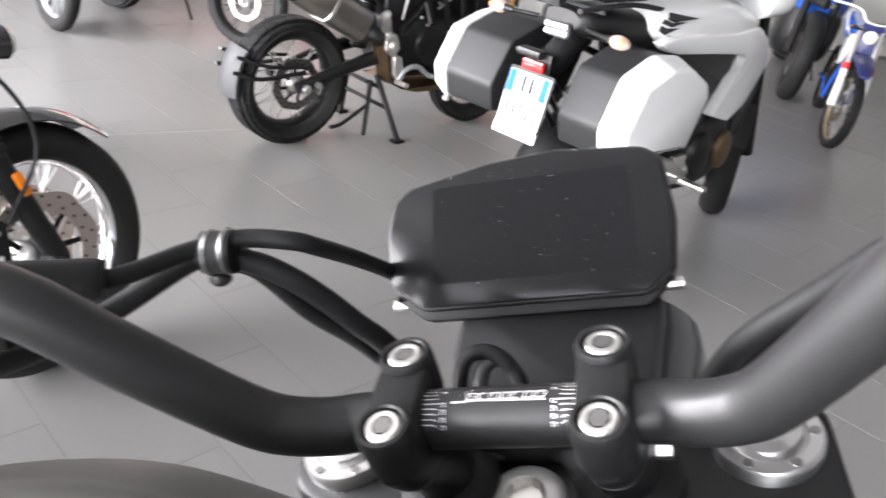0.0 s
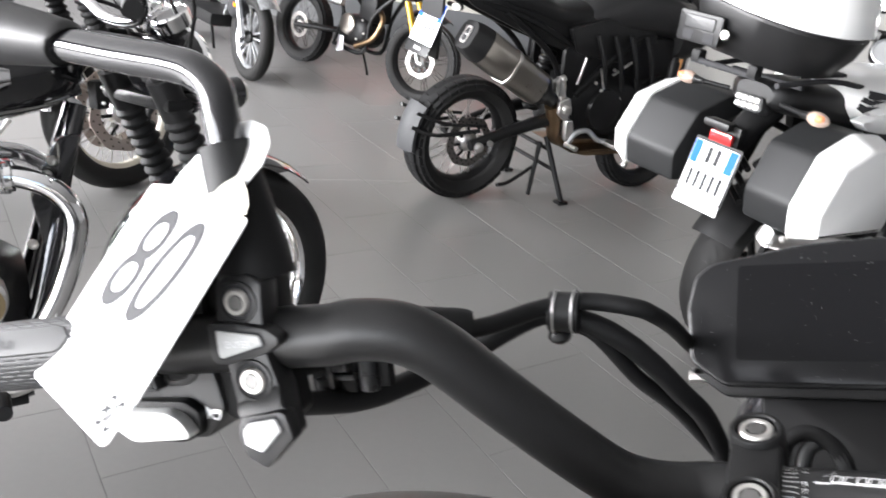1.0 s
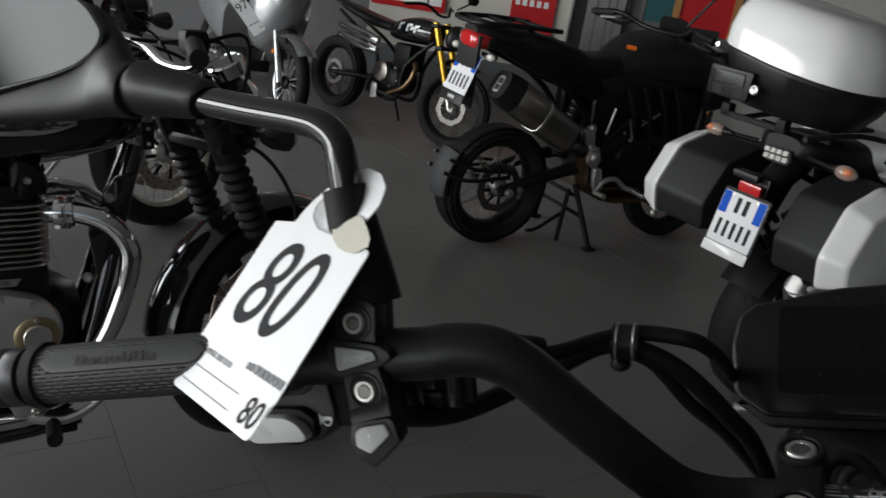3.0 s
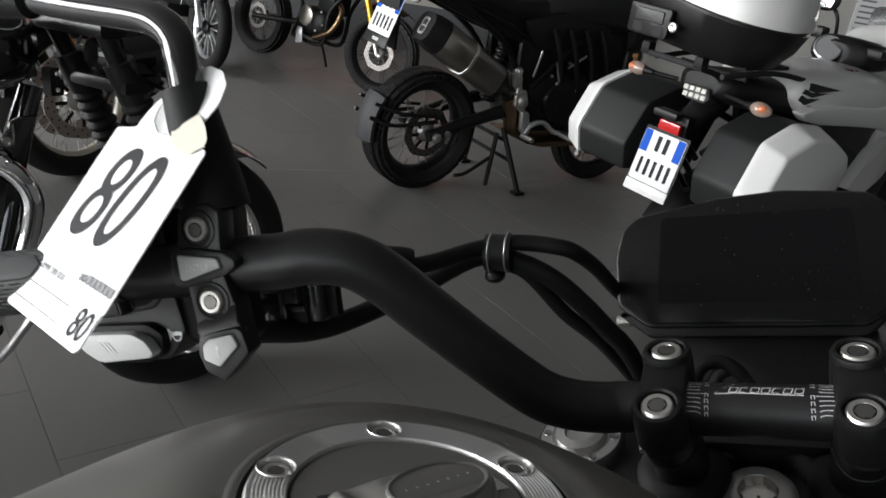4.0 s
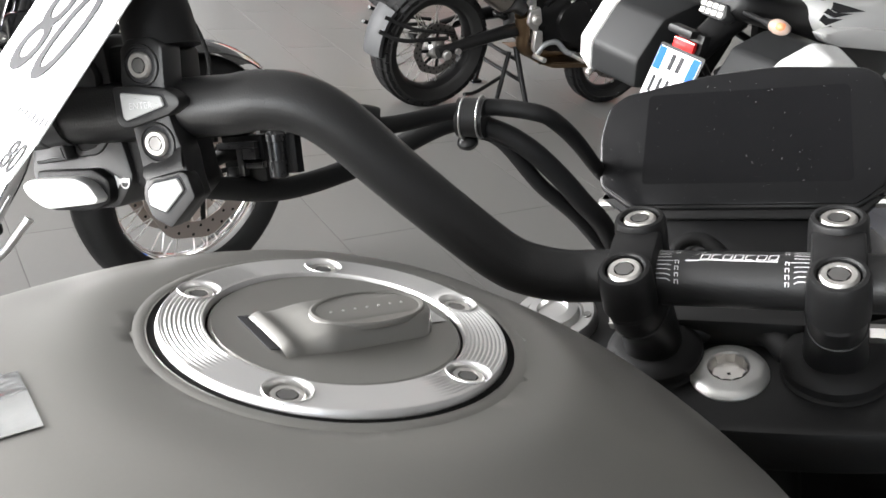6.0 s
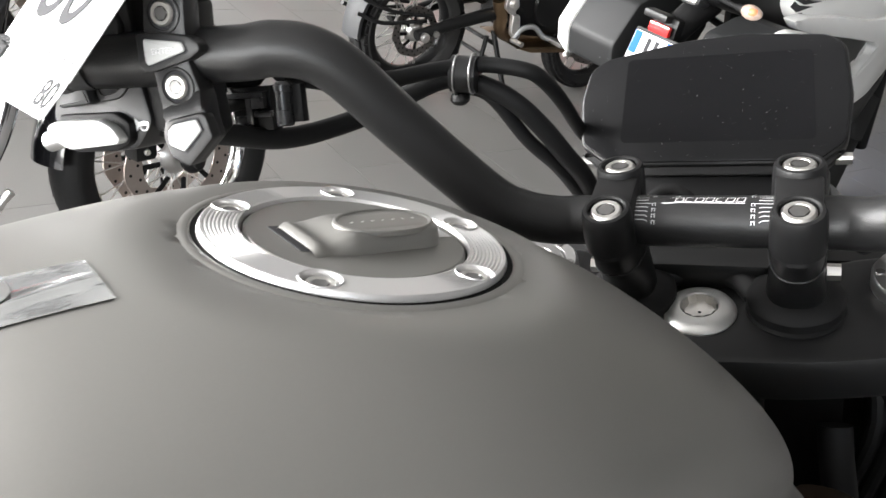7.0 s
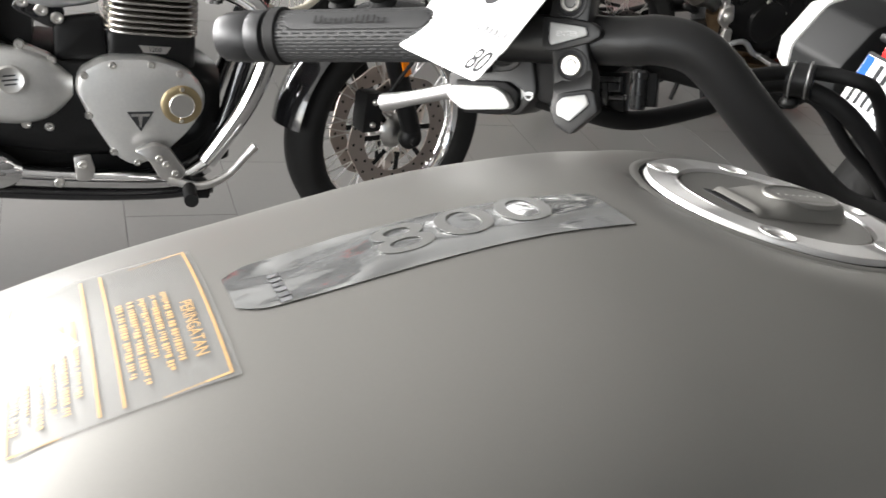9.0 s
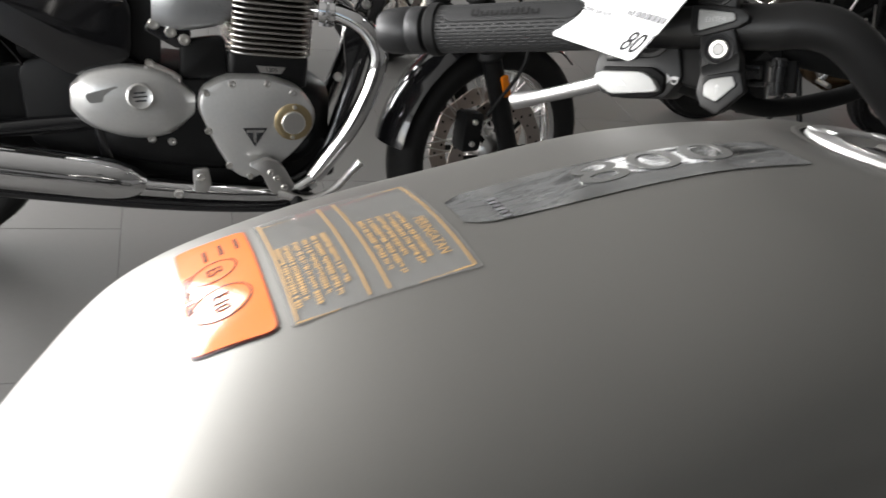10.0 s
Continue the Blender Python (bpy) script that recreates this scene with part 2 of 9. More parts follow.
def thing(name, m, label, category, group="", kind=""):
    ob = new(name)
    ob.matrix_world = m
    ob.empty_display_size = 0.1
    return tagged(ob, label, category, group, kind)


def bm_new():
    return bmesh.new()


I4 = Matrix.Identity(4)


def ring_strip(bm, rings, close=True, caps=True):
    vs = [[bm.verts.new(p) for p in ring] for ring in rings]
    n = len(vs[0])
    for a, b in zip(vs, vs[1:]):
        for i in range(n if close else n - 1):
            j = (i + 1) % n
            bm.faces.new((a[i], a[j], b[j], b[i]))
    if caps and close:
        bm.faces.new(vs[0][::-1])
        bm.faces.new(vs[-1])
    return vs


def spline(pts, n=8):
    """Catmull-Rom through the points, n steps a span."""
    P = [Vector(p) for p in pts]
    P = [2 * P[0] - P[1]] + P + [2 * P[-1] - P[-2]]
    out = []
    for i in range(1, len(P) - 2):
        a, b, c, d = P[i - 1:i + 3]
        for k in range(n):
            t = k / n
            out.append(0.5 * (2 * b + (c - a) * t + (2 * a - 5 * b + 4 * c - d) * t * t + (3 * b - a - 3 * c + d) * t ** 3))
    return out + [P[-2]]


def tube(bm, pts, rad, seg=14, n=8, M=I4, caps=True, squash=None):
    """A tube along a smooth line; rad: one radius or one for each given point."""
    path = spline(pts, n) if n > 1 else [Vector(p) for p in pts]
    if isinstance(rad, (int, float)):
        rads = [rad] * len(path)
    else:
        rads = []
        for i in range(len(path)):
            s = i / (len(path) - 1) * (len(rad) - 1)
            k = min(int(s), len(rad) - 2)
            rads.append(rad[k] + (rad[k + 1] - rad[k]) * (s - k))
    t0 = (path[1] - path[0]).normalized()
    u = t0.orthogonal().normalized()
    rings = []
    for i, p in enumerate(path):
        t = (path[min(i + 1, len(path) - 1)] - path[max(i - 1, 0)]).normalized()
        u = (u - t * u.dot(t)).normalized()
        w = t.cross(u)
        rings.append([M @ (p + (u * math.cos(2 * math.pi * k / seg) + w * math.sin(2 * math.pi * k / seg)) * rads[i]) for k in range(seg)])
    ring_strip(bm, rings, True, caps)


def lathe(bm, prof, M=I4, seg=32, caps=True):
    """Turns (radius, height) pairs round the z axis of M."""
    rings = [[M @ Vector((max(r, 1e-5) * math.cos(2 * math.pi * k / seg), max(r, 1e-5) * math.sin(2 * math.pi * k / seg), z)) for k in range(seg)] for r, z in prof]
    ring_strip(bm, rings, True, caps)


def inset(poly, d):
    n = len(poly)
    area = sum(poly[i][0] * poly[(i + 1) % n][1] - poly[(i + 1) % n][0] * poly[i][1] for i in range(n))
    sgn = 1 if area > 0 else -1
    out = []
    for i in range(n):
        p, q, s = Vector(poly[i - 1]), Vector(poly[i]), Vector(poly[(i + 1) % n])
        a, b = (q - p).normalized(), (s - q).normalized()
        na, nb = Vector((-a.y, a.x)) * sgn, Vector((-b.y, b.x)) * sgn
        m = na + nb
        m = m / max(m.dot(m) / 2, 0.35) if m.length > 1e-6 else na
        out.append(q + m * d)
    return out


def rounded(poly, r, n=4):
    """Rounds a polygon's corners."""
    out, k = [], len(poly)
    for i in range(k):
        p, q, s = Vector(poly[i - 1]), Vector(poly[i]), Vector(poly[(i + 1) % k])
        rr = min(r, (p - q).length * 0.45, (s - q).length * 0.45)
        a, b = q + (p - q).normalized() * rr, q + (s - q).normalized() * rr
        for j in range(n + 1):
            t = j / n
            out.append(a * (1 - t) ** 2 + q * 2 * t * (1 - t) + b * t * t)
    return out


def prism(bm, poly, z0, z1, M=I4, bev=0.0, bev0=None):
    """A plate with the given outline from z0 to z1, its edges chamfered round."""
    bev0 = bev if bev0 is None else bev0
    rows = []
    if bev0:
        rows += [(inset(poly, bev0), z0), (inset(poly, bev0 * 0.3), z0 + bev0 * 0.3)]
    rows += [(poly, z0 + bev0), (poly, z1 - bev)]
    if bev:
        rows += [(inset(poly, bev * 0.3), z1 - bev * 0.3), (inset(poly, bev), z1)]
    ring_strip(bm, [[M @ Vector((p[0], p[1], z)) for p in ring] for ring, z in rows])


def box(bm, c, s, M=I4, bev=0.0):
    x, y, z = (v / 2 for v in s)
    prism(bm, [(-x, -y), (x, -y), (x, y), (-x, y)], -z, z, M @ Matrix.Translation(c), bev)


def rod(bm, a, b, r, seg=12, M=I4, r2=None):
    tube(bm, [a, b], [r, r if r2 is None else r2], seg, 1, M)


def ball(bm, c, r, M=I4, seg=16):
    sx, sy, sz = (r, r, r) if isinstance(r, (int, float)) else r
    rings = []
    for i in range(1, seg // 2):
        a = math.pi * i / (seg // 2)
        rings.append([M @ Vector((c[0] + sx * math.sin(a) * math.cos(2 * math.pi * k / seg), c[1] + sy * math.sin(a) * math.sin(2 * math.pi * k / seg), c[2] - sz * math.cos(a))) for k in range(seg)])
    ring_strip(bm, rings)


def loft(bm, rows, M=I4, seg=28, sub=4):
    """A smooth body along y. rows: y, centre z, half width, half height, squareness (2 round, 4 boxy), centre x."""
    full = []
    for i in range(len(rows) - 1):
        a = rows[max(i - 1, 0)]
        b, c = rows[i], rows[i + 1]
        d = rows[min(i + 2, len(rows) - 1)]
        for k in range(sub):
            t = k / sub
            full.append([0.5 * (2 * q + (r - p) * t + (2 * p - 5 * q + 4 * r - s) * t * t + (3 * q - p - 3 * r + s) * t ** 3) for p, q, r, s in zip(a, b, c, d)])
    full.append(rows[-1])
    rings = []
    for y, z, w, hh, e, x in full:
        ring = []
        for k in range(seg):
            a = 2 * math.pi * k / seg
            ca, sa = math.cos(a), math.sin(a)
            ring.append(M @ Vector((x + w * math.copysign(abs(ca) ** (2 / e), ca), y, z + hh * math.copysign(abs(sa) ** (2 / e), sa))))
        rings.append(ring)
    ring_strip(bm, rings)


def axes(o, x, y, z):
    """A pose from an origin and three axes."""
    return Matrix(((x[0], y[0], z[0], o[0]), (x[1], y[1], z[1], o[1]), (x[2], y[2], z[2], o[2]), (0, 0, 0, 1)))


def aim(a, z, up=(0, 0, 1)):
    """A pose at a whose z axis points along z."""
    z = Vector(z).normalized()
    x = Vector(up).cross(z)
    x = z.orthogonal().normalized() if x.length < 1e-4 else x.normalized()
    return axes(a, x, z.cross(x), z)


def letters(bm, text, size, M, depth=0.0004, bend=None, squeeze=1.0):
    """Built-in lettering, centred on M's origin in its xy plane."""
    cu = bpy.data.curves.new("lettering", "FONT")
    cu.body, cu.size, cu.align_x, cu.align_y, cu.extrude, cu.resolution_u = text, size, "CENTER", "CENTER", depth, 8 if size > 0.03 else 3
    ob = new("lettering", cu)
    bpy.context.view_layer.update()
    me = bpy.data.meshes.new_from_object(ob.evaluated_get(bpy.context.evaluated_depsgraph_get()))
    bpy.data.objects.remove(ob)
    first = len(bm.verts)
    tmp = bmesh.new()
    tmp.from_mesh(me)
    keep = {}
    for v in tmp.verts:
        p = Vector((v.co.x * squeeze, v.co.y, v.co.z))
        keep[v] = bm.verts.new(bend(M @ p) if bend else M @ p)
    for f in tmp.faces:
        try:
            bm.faces.new([keep[v] for v in f.verts])
        except ValueError:
            pass
    tmp.free()
    bpy.data.meshes.remove(me)
    bpy.data.curves.remove(cu)
    return first


def bar_rows(bm, rows, M, depth=0.0004):
    """Unreadable print as plain bars: x, y, width, height."""
    for x, y, w, hh in rows:
        box(bm, (x, y, 0), (w, hh, depth), M)


def socket_bolt(name, parent, M, r=0.008, hgt=0.006, mat=None):
    """A cap screw with a six-sided socket, its head along M's z."""
    bm = bm_new()
    lathe(bm, [(r * 0.93, -0.004), (r, 0), (r, hgt - 0.0012), (r * 0.86, hgt), (r * 0.60, hgt - 0.0001), (r * 0.58, hgt - 0.0004)], M, 24, False)
    head = part(name, bm, mat or STEEL, parent)
    bm = bm_new()
    rings = [[M @ Vector((r * q * math.cos(math.pi / 3 * k), r * q * math.sin(math.pi / 3 * k), z)) for k in range(6)] for q, z in ((0.56, hgt - 0.0001), (0.52, hgt * 0.1), (0.1, hgt * 0.05))]
    ring_strip(bm, rings, True, True)
    part("socket", bm, SOCKSHADE, head)
    return head


# ---- room ----
def wall(name, x0, y0, x1, y1, openings, mat, label, z1=H, thick=0.25):
    """A wall with rectangular openings (start, end along the wall, sill, head), outer side on the right hand."""
    a, b = Vector((x0, y0, 0)), Vector((x1, y1, 0))
    run = (b - a).normalized()
    out = Vector((run.y, -run.x, 0))
    M = axes(a, run, Vector((0, 0, 1)), out)
    bm = bm_new()
    cuts = sorted(openings)
    at = 0.0
    length = (b - a).length
    for s, e, lo, hi in cuts:
        if s > at:
            box(bm, ((at + s) / 2, z1 / 2, thick / 2), (s - at, z1, thick), M)
        if lo > 0:
            box(bm, ((s + e) / 2, lo / 2, thick / 2), (e - s, lo, thick), M)
        box(bm, ((s + e) / 2, (hi + z1) / 2, thick / 2), (e - s, z1 - hi, thick), M)
        at = e
    if at < length:
        box(bm, ((at + length) / 2, z1 / 2, thick / 2), (length - at, z1, thick), M)
    return tagged(part(name, bm, mat, None), label, "wall", kind="structure"), M


def shop_window(name, M, s, e, lo, hi, panes, label):
    """A glazed front: frame bars and one pane of glass a bay."""
    root = thing(name, M, label, "window", kind="structure")
    step = (e - s) / panes
    bm = bm_new()
    for k in range(panes + 1):
        box(bm, (s + k * step, (lo + hi) / 2, 0.08), (0.07, hi - lo, 0.07), I4, 0.004)
    for y in (lo + 0.04, hi - 0.04, lo + 0.9):
        box(bm, ((s + e) / 2, y, 0.08), (e - s, 0.06, 0.06), I4, 0.004)
    part("window_frame", bm, FRAMEA, root)
    return root


WEST, MW = wall("wall_west", X0, Y1, X0, Y0, [(Y1 - WY, Y1 - Y0 - 0.6, 0.5, 2.75)], WALLP, "grey painted wall with a long shop window")
SOUTH, MS = wall("wall_south", X0, Y0, X1, Y0, [(0.6, 0.6 - X0, 0.5, 2.75)], WALLP, "grey painted wall with a wide shop window")
# the unseen east wall is coloured dark to cut light bounced from there
EAST, ME = wall("wall_east", X1, Y0, X1, Y1, [], WALLDARK, "unseen closing wall, dark grey to cut bounced light")
NORTH, MN = wall("wall_north", X1, Y1, X0, Y1, [], WALLDARK, "dark grey painted wall behind the motorcycles")
shop_window("window_1", MW, Y1 - WY, Y1 - Y0 - 0.6, 0.5, 2.75, 5, "long aluminium shop window along the showroom")
shop_window("window_2", MS, 0.6, 0.6 - X0, 0.5, 2.75, 4, "wide aluminium shop window behind the motorcycles")
bm = bm_new()
box(bm, ((X0 + X1) / 2, (Y0 + Y1) / 2, H + 0.1), (X1 - X0 + 0.5, Y1 - Y0 + 0.5, 0.2))
tagged(part("ceiling", bm, CEILP, None), "pale painted showroom ceiling", "ceiling", kind="structure")

# ground outside
bm = bm_new()
box(bm, (0, 0, -0.35), (400, 400, 0.1))
tagged(part("ground", bm, GROUT, None), "grey paved ground outside the showroom", "ground", kind="structure")


# ---- back wall of the showroom ----
def upright(name, mat, x0, x1, z0, z1, y, deep, label, category, kind="", bev=0.004):
    """A board, sign or post against the back wall: its face at y, its back deep behind it."""
    root = thing(name, Matrix.Translation(((x0 + x1) / 2, y + deep / 2, z0)), label, category, kind=kind)
    bm = bm_new()
    box(bm, (0, 0, (z1 - z0) / 2), (x1 - x0, deep, z1 - z0), I4, bev)
    part("panel", bm, mat, root)
    return root


def face(root, name, mat, x0, x1, z0, z1, y0, y1, bev=0.002):
    """A raised piece on an upright, in its own coordinates."""
    bm = bm_new()
    box(bm, ((x0 + x1) / 2, (y0 + y1) / 2, (z0 + z1) / 2), (x1 - x0, y1 - y0, z1 - z0), I4, bev)
    return part(name, bm, mat, root)


board = upright("display_board", PANEL, -1.62, 0.06, 0.0, 1.75, 7.02, 0.12, "cream laminated display board against the wall", "board")
face(board, "plinth", DOORGREY, -0.84, 0.84, 0.0, 0.30, -0.066, -0.060)
face(board, "edge_strip", FRAMEA, 0.825, 0.842, 0.30, 1.75, -0.067, -0.060)
sign = upright("shop_sign", REDP, -0.44, -0.08, 0.52, 1.25, 6.985, 0.025, "red sign with white lettering on the cream board", "sign")
for z in (0.50, 0.32):
    for k in range(5):
        face(sign, "lettering_bar", WHITEINK, -0.15 + 0.058 * k, -0.112 + 0.058 * k, z - 0.05, z, -0.0155, -0.0125, 0.0)
face(sign, "lettering_bar", WHITEINK, -0.10, 0.10, 0.57, 0.66, -0.0155, -0.0125, 0.0)
banner = upright("red_banner", REDP, -1.60, -0.98, 0.62, 1.30, 6.985, 0.025, "red banner panel with a white stripe on the cream board", "banner")
face(banner, "stripe", WHITEINK, -0.28, 0.28, 0.05, 0.12, -0.0155, -0.0125, 0.0)
post = upright("door_frame_post", FRAMEA, 0.17, 0.47, 0.0, 2.3, 6.98, 0.20, "brushed aluminium door frame post", "door frame", "structure", 0.006)
for x in (-0.07, 0.02, 0.08):
    face(post, "groove", DOORGREY, x - 0.008, x + 0.008, 0.05, 2.25, -0.103, -0.098, 0.0)
door = upright("door_1", DOORGREY, 0.48, 1.32, 0.0, 2.1, 7.08, 0.08, "dark grey door with a teal glass light", "door", "structure")
face(door, "glass_light", TEAL, -0.26, 0.06, 0.82, 1.55, -0.046, -0.038)
for x in (-0.28, 0.07):
    face(door, "light_bead", FRAMEA, x - 0.012, x + 0.012, 0.80, 1.57, -0.05, -0.038)
face(door, "door_handle", FRAMEA, 0.30, 0.36, 0.95, 1.10, -0.07, -0.04, 0.01)
easel = upright("framed_poster", REDP, 0.86, 1.30, 0.42, 1.12, 6.86, 0.02, "red poster in an orange wooden frame leaning on the door", "poster")
for x0, x1, z0, z1 in ((-0.25, -0.20, -0.02, 0.72), (0.20, 0.25, -0.02, 0.72), (-0.20, 0.20, 0.67, 0.72), (-0.20, 0.20, -0.02, 0.03)):
    face(easel, "frame_bar", WOOD, x0, x1, z0, z1, -0.028, 0.014, 0.004)
for x in (-0.20, 0.20):
    face(easel, "easel_leg", WOOD, x - 0.02, x + 0.02, -0.42, -0.02, -0.014, 0.012, 0.003)
face(easel, "poster_print", INK, -0.12, 0.14, 0.20, 0.42, -0.0125, -0.0105, 0.0)
bm = bm_new()
box(bm, (3.95, 7.14, 1.3), (5.1, 0.12, 2.6), I4, 0.004)
tagged(part("wall_panel", bm, PALEWALL, None), "pale painted partition wall beside the door", "wall", kind="structure")
nosmoke = upright("no_smoking_sign", WHITEINK, 2.27, 2.53, 0.73, 1.03, 7.068, 0.01, "white no-smoking sign with a red ring", "sign")
bm = bm_new()
NM = axes((0, -0.0055, 0.17), (1, 0, 0), (0, 0, 1), (0, -1, 0))
ring_strip(bm, [[NM @ Vector((r * math.cos(2 * math.pi * k / 40), r * math.sin(2 * math.pi * k / 40), z)) for k in range(40)] for r, z in ((0.10, 0.0), (0.10, 0.002), (0.082, 0.002), (0.082, 0.0))], True, False)
part("ring", bm, REDP, nosmoke)
bm = bm_new()
prism(bm, [(-0.09, -0.008), (0.09, -0.008), (0.09, 0.008), (-0.09, 0.008)], 0, 0.0015, NM @ Matrix.Rotation(radians(-45), 4, "Z"))
part("slash", bm, REDP, nosmoke)
face(nosmoke, "cigarette", INK, -0.05, 0.05, 0.16, 0.18, -0.0058, -0.005, 0.0)
for x0, x1, z0, z1 in ((2.98, 3.22, 0.62, 0.98), (3.02, 3.28, 1.02, 1.36)):
    notice = upright("wall_notice", PAPER, x0, x1, z0, z1, 7.07, 0.006, "white printed notice pinned to the pale wall", "notice", bev=0.0005)
    for k in range(6):
        face(notice, "print_bar", GREYINK, -0.09, 0.09 - 0.03 * (k % 3), 0.06 + 0.045 * k, 0.075 + 0.045 * k, -0.0042, -0.003, 0.0)


# ---- the near motorcycle: axes of the leaning bike and of its turned handlebar ----
PSI, LEANS = radians(50), radians(12)
CAP = Vector((-0.1203, 0.2498, 1.1597))
B_H = Vector((math.sin(PSI), math.cos(PSI), 0))
B_R = Vector((math.cos(PSI), -math.sin(PSI), 0))
B_K = Vector((0, 0, 1)) * math.cos(LEANS) - B_R * math.sin(LEANS)
B_L = B_R * math.cos(LEANS) + Vector((0, 0, 1)) * math.sin(LEANS)
GROUND = CAP - B_K * (CAP.z / B_K.z)
MB = axes(GROUND, B_L, B_H, B_K)
ZC = CAP.z / B_K.z
HB_R = Vector((0.8864, -0.3010, 0.3517)).normalized()
HB_F = Vector((0.2422, 0.9490, 0.2017))
HB_F = (HB_F - HB_R * HB_F.dot(HB_R)).normalized()
HB_N = HB_R.cross(HB_F)
Q = MB.inverted() @ axes((0.0622, 0.3932, 1.1270), HB_R, HB_F, HB_N)
bike = thing("motorcycle", MB, "dark matte grey naked motorcycle leaning on its side stand, handlebar turned", "motorcycle")

# fuel tank
KA = (-0.44, -0.40, -0.36, -0.30, -0.22, -0.12, 0.0, 0.10, 0.18, 0.235)
KT = (-0.169, -0.1179, -0.0765, -0.0438, -0.0204, 0.0033, 0.0037, -0.0238, -0.0804, -0.128)
KW = (0.1095, 0.1316, 0.1421, 0.1313, 0.1319, 0.1307, 0.1503, 0.130, 0.0752, 0.045)
CAPN = Vector((-0.0416, 0.1929, 0.9803)).normalized()
CN = (MB.to_3x3().inverted() @ CAPN).normalized()
CX = (Vector((1, 0, 0)) - CN * CN.x).normalized()
MC = axes(MB.inverted() @ Vector((-0.1198, 0.2476, 1.1600)), CX, CN.cross(CX), CN)
MCI = MC.inverted()


def along(x, ky):
    kx = KA
    x = min(max(x, kx[0]), kx[-1])
    i = max(j for j in range(len(kx) - 1) if kx[j] <= x)
    m = [(ky[min(j + 1, len(ky) - 1)] - ky[max(j - 1, 0)]) / (kx[min(j + 1, len(kx) - 1)] - kx[max(j - 1, 0)]) for j in (i, i + 1)]
    d = kx[i + 1] - kx[i]
    t = (x - kx[i]) / d
    return (2 * t ** 3 - 3 * t ** 2 + 1) * ky[i] + (t ** 3 - 2 * t ** 2 + t) * d * m[0] + (3 * t ** 2 - 2 * t ** 3) * ky[i + 1] + (t ** 3 - t ** 2) * d * m[1]


def tank_point(a, s):
    """The tank's skin: a metres ahead of the cap; s from -1 (left edge) over 0 (crest) to 1 (right edge), beyond it down the flank."""
    W, ct = along(a, KW), along(a, KT)
    q = min(abs(s), 1.0) * math.pi / 2
    x, z = W * math.sin(q), ct - 0.0637 * (1 - math.cos(q) ** 0.742)
    ahead = min(max((a + 0.1) / 0.25, 0), 1)
    low = max(0.0, abs(s) - 0.2) ** 2 * ahead
    if abs(s) > 1:
        k = abs(s) - 1
        z -= 0.16 * k
        x += (0.012 * math.sin(k * 2.2) - 0.05 * k * k) * (1 - ahead) + 0.2 * k * ahead
    p = Vector((math.copysign(max(x, 0.0), s), a + 0.045 * low, ZC + z))
    c = MCI @ p
    d = math.hypot(c.x, c.y)
    if d < 0.102:
        f = min(max((d - 0.0632) / 0.036, 0), 1)
        f = f * f * (3 - 2 * f)
        c.z = (-0.0012 - (0.009 if d < 0.0600 else 0)) * (1 - f) + c.z * f
        p = MC @ c
    return p


bm = bm_new()
rows = []
for i in range(141):
    a = -0.44 + 0.675 * i / 140
    rows.append([tank_point(a, -2 + 4 * k / 160) for k in range(161)])
ring_strip(bm, rows, False)
for row, rev in ((rows[0], False), (rows[-1], True)):
    vs = [bm.verts.new(p) for p in row]
    bm.faces.new(vs if rev else vs[::-1])
bmesh.ops.remove_doubles(bm, verts=bm.verts, dist=1e-6)
part("fuel_tank", bm, TANK, bike, "matte dark grey fuel tank", 0.9)

# filler cap: grooved ring in its seat, lid, key flap
RI, RO = 0.0428, 0.0584
bm = bm_new()
lathe(bm, [(0.0560, -0.0080), (0.0598, -0.0075), (0.0603, -0.0015), (0.0607, -0.0008), (0.0614, -0.0005), (0.0640, -0.0009), (0.0670, -0.0022)], MC, 120, False)
part("cap_seat", bm, TANK, bike, "", 1.0)
bm = bm_new()
rings = []
NR, NT = 112, 420
SCREWS = [radians(a) for a in (23.8, 88.9, 156.8, 221.2, 314.6)]
for i in range(NR + 1):
    r = RI + (RO - RI) * i / NR
    ring = []
    for k in range(NT):
        t = 2 * math.pi * k / NT
        groove = max(0.0, math.cos(t - radians(236)) - 0.62, math.cos(t - radians(54)) - 0.62)
        z = 0.0012 - (0.0005 * (0.5 + 0.5 * math.cos((r - RI) / (RO - RI) * 2 * math.pi * 11)) * min(1, groove * 8) if 10 < i < NR - 12 else 0)
        if i < 6:
            z -= 0.00035 * (6 - i)
        if i > NR - 9:
            z -= 0.00010 * (i - NR + 9) ** 1.6
        if min(math.hypot(r * math.cos(t) - 0.0505 * math.cos(a), r * math.sin(t) - 0.0505 * math.sin(a)) for a in SCREWS) < 0.0070:
            z = -0.0045
        ring.append(MC @ Vector((r * math.cos(t), r * math.sin(t), z)))
    rings.append(ring)
rings.append([MC @ Vector(((RO + 0.0003) * math.cos(2 * math.pi * k / NT), (RO + 0.0003) * math.sin(2 * math.pi * k / NT), -0.008)) for k in range(NT)])
ring_strip(bm, rings, True, False)
cap = part("filler_cap", bm, RINGSILVER, bike, "silver anodised filler ring with concentric grooves", 1.2)
bm = bm_new()
lathe(bm, [(0.0424, -0.006), (0.0420, -0.0006), (0.0412, 0.0003), (0.001, 0.0005)], MC, 72)
part("lid", bm, TANK, cap, "matte grey filler lid")
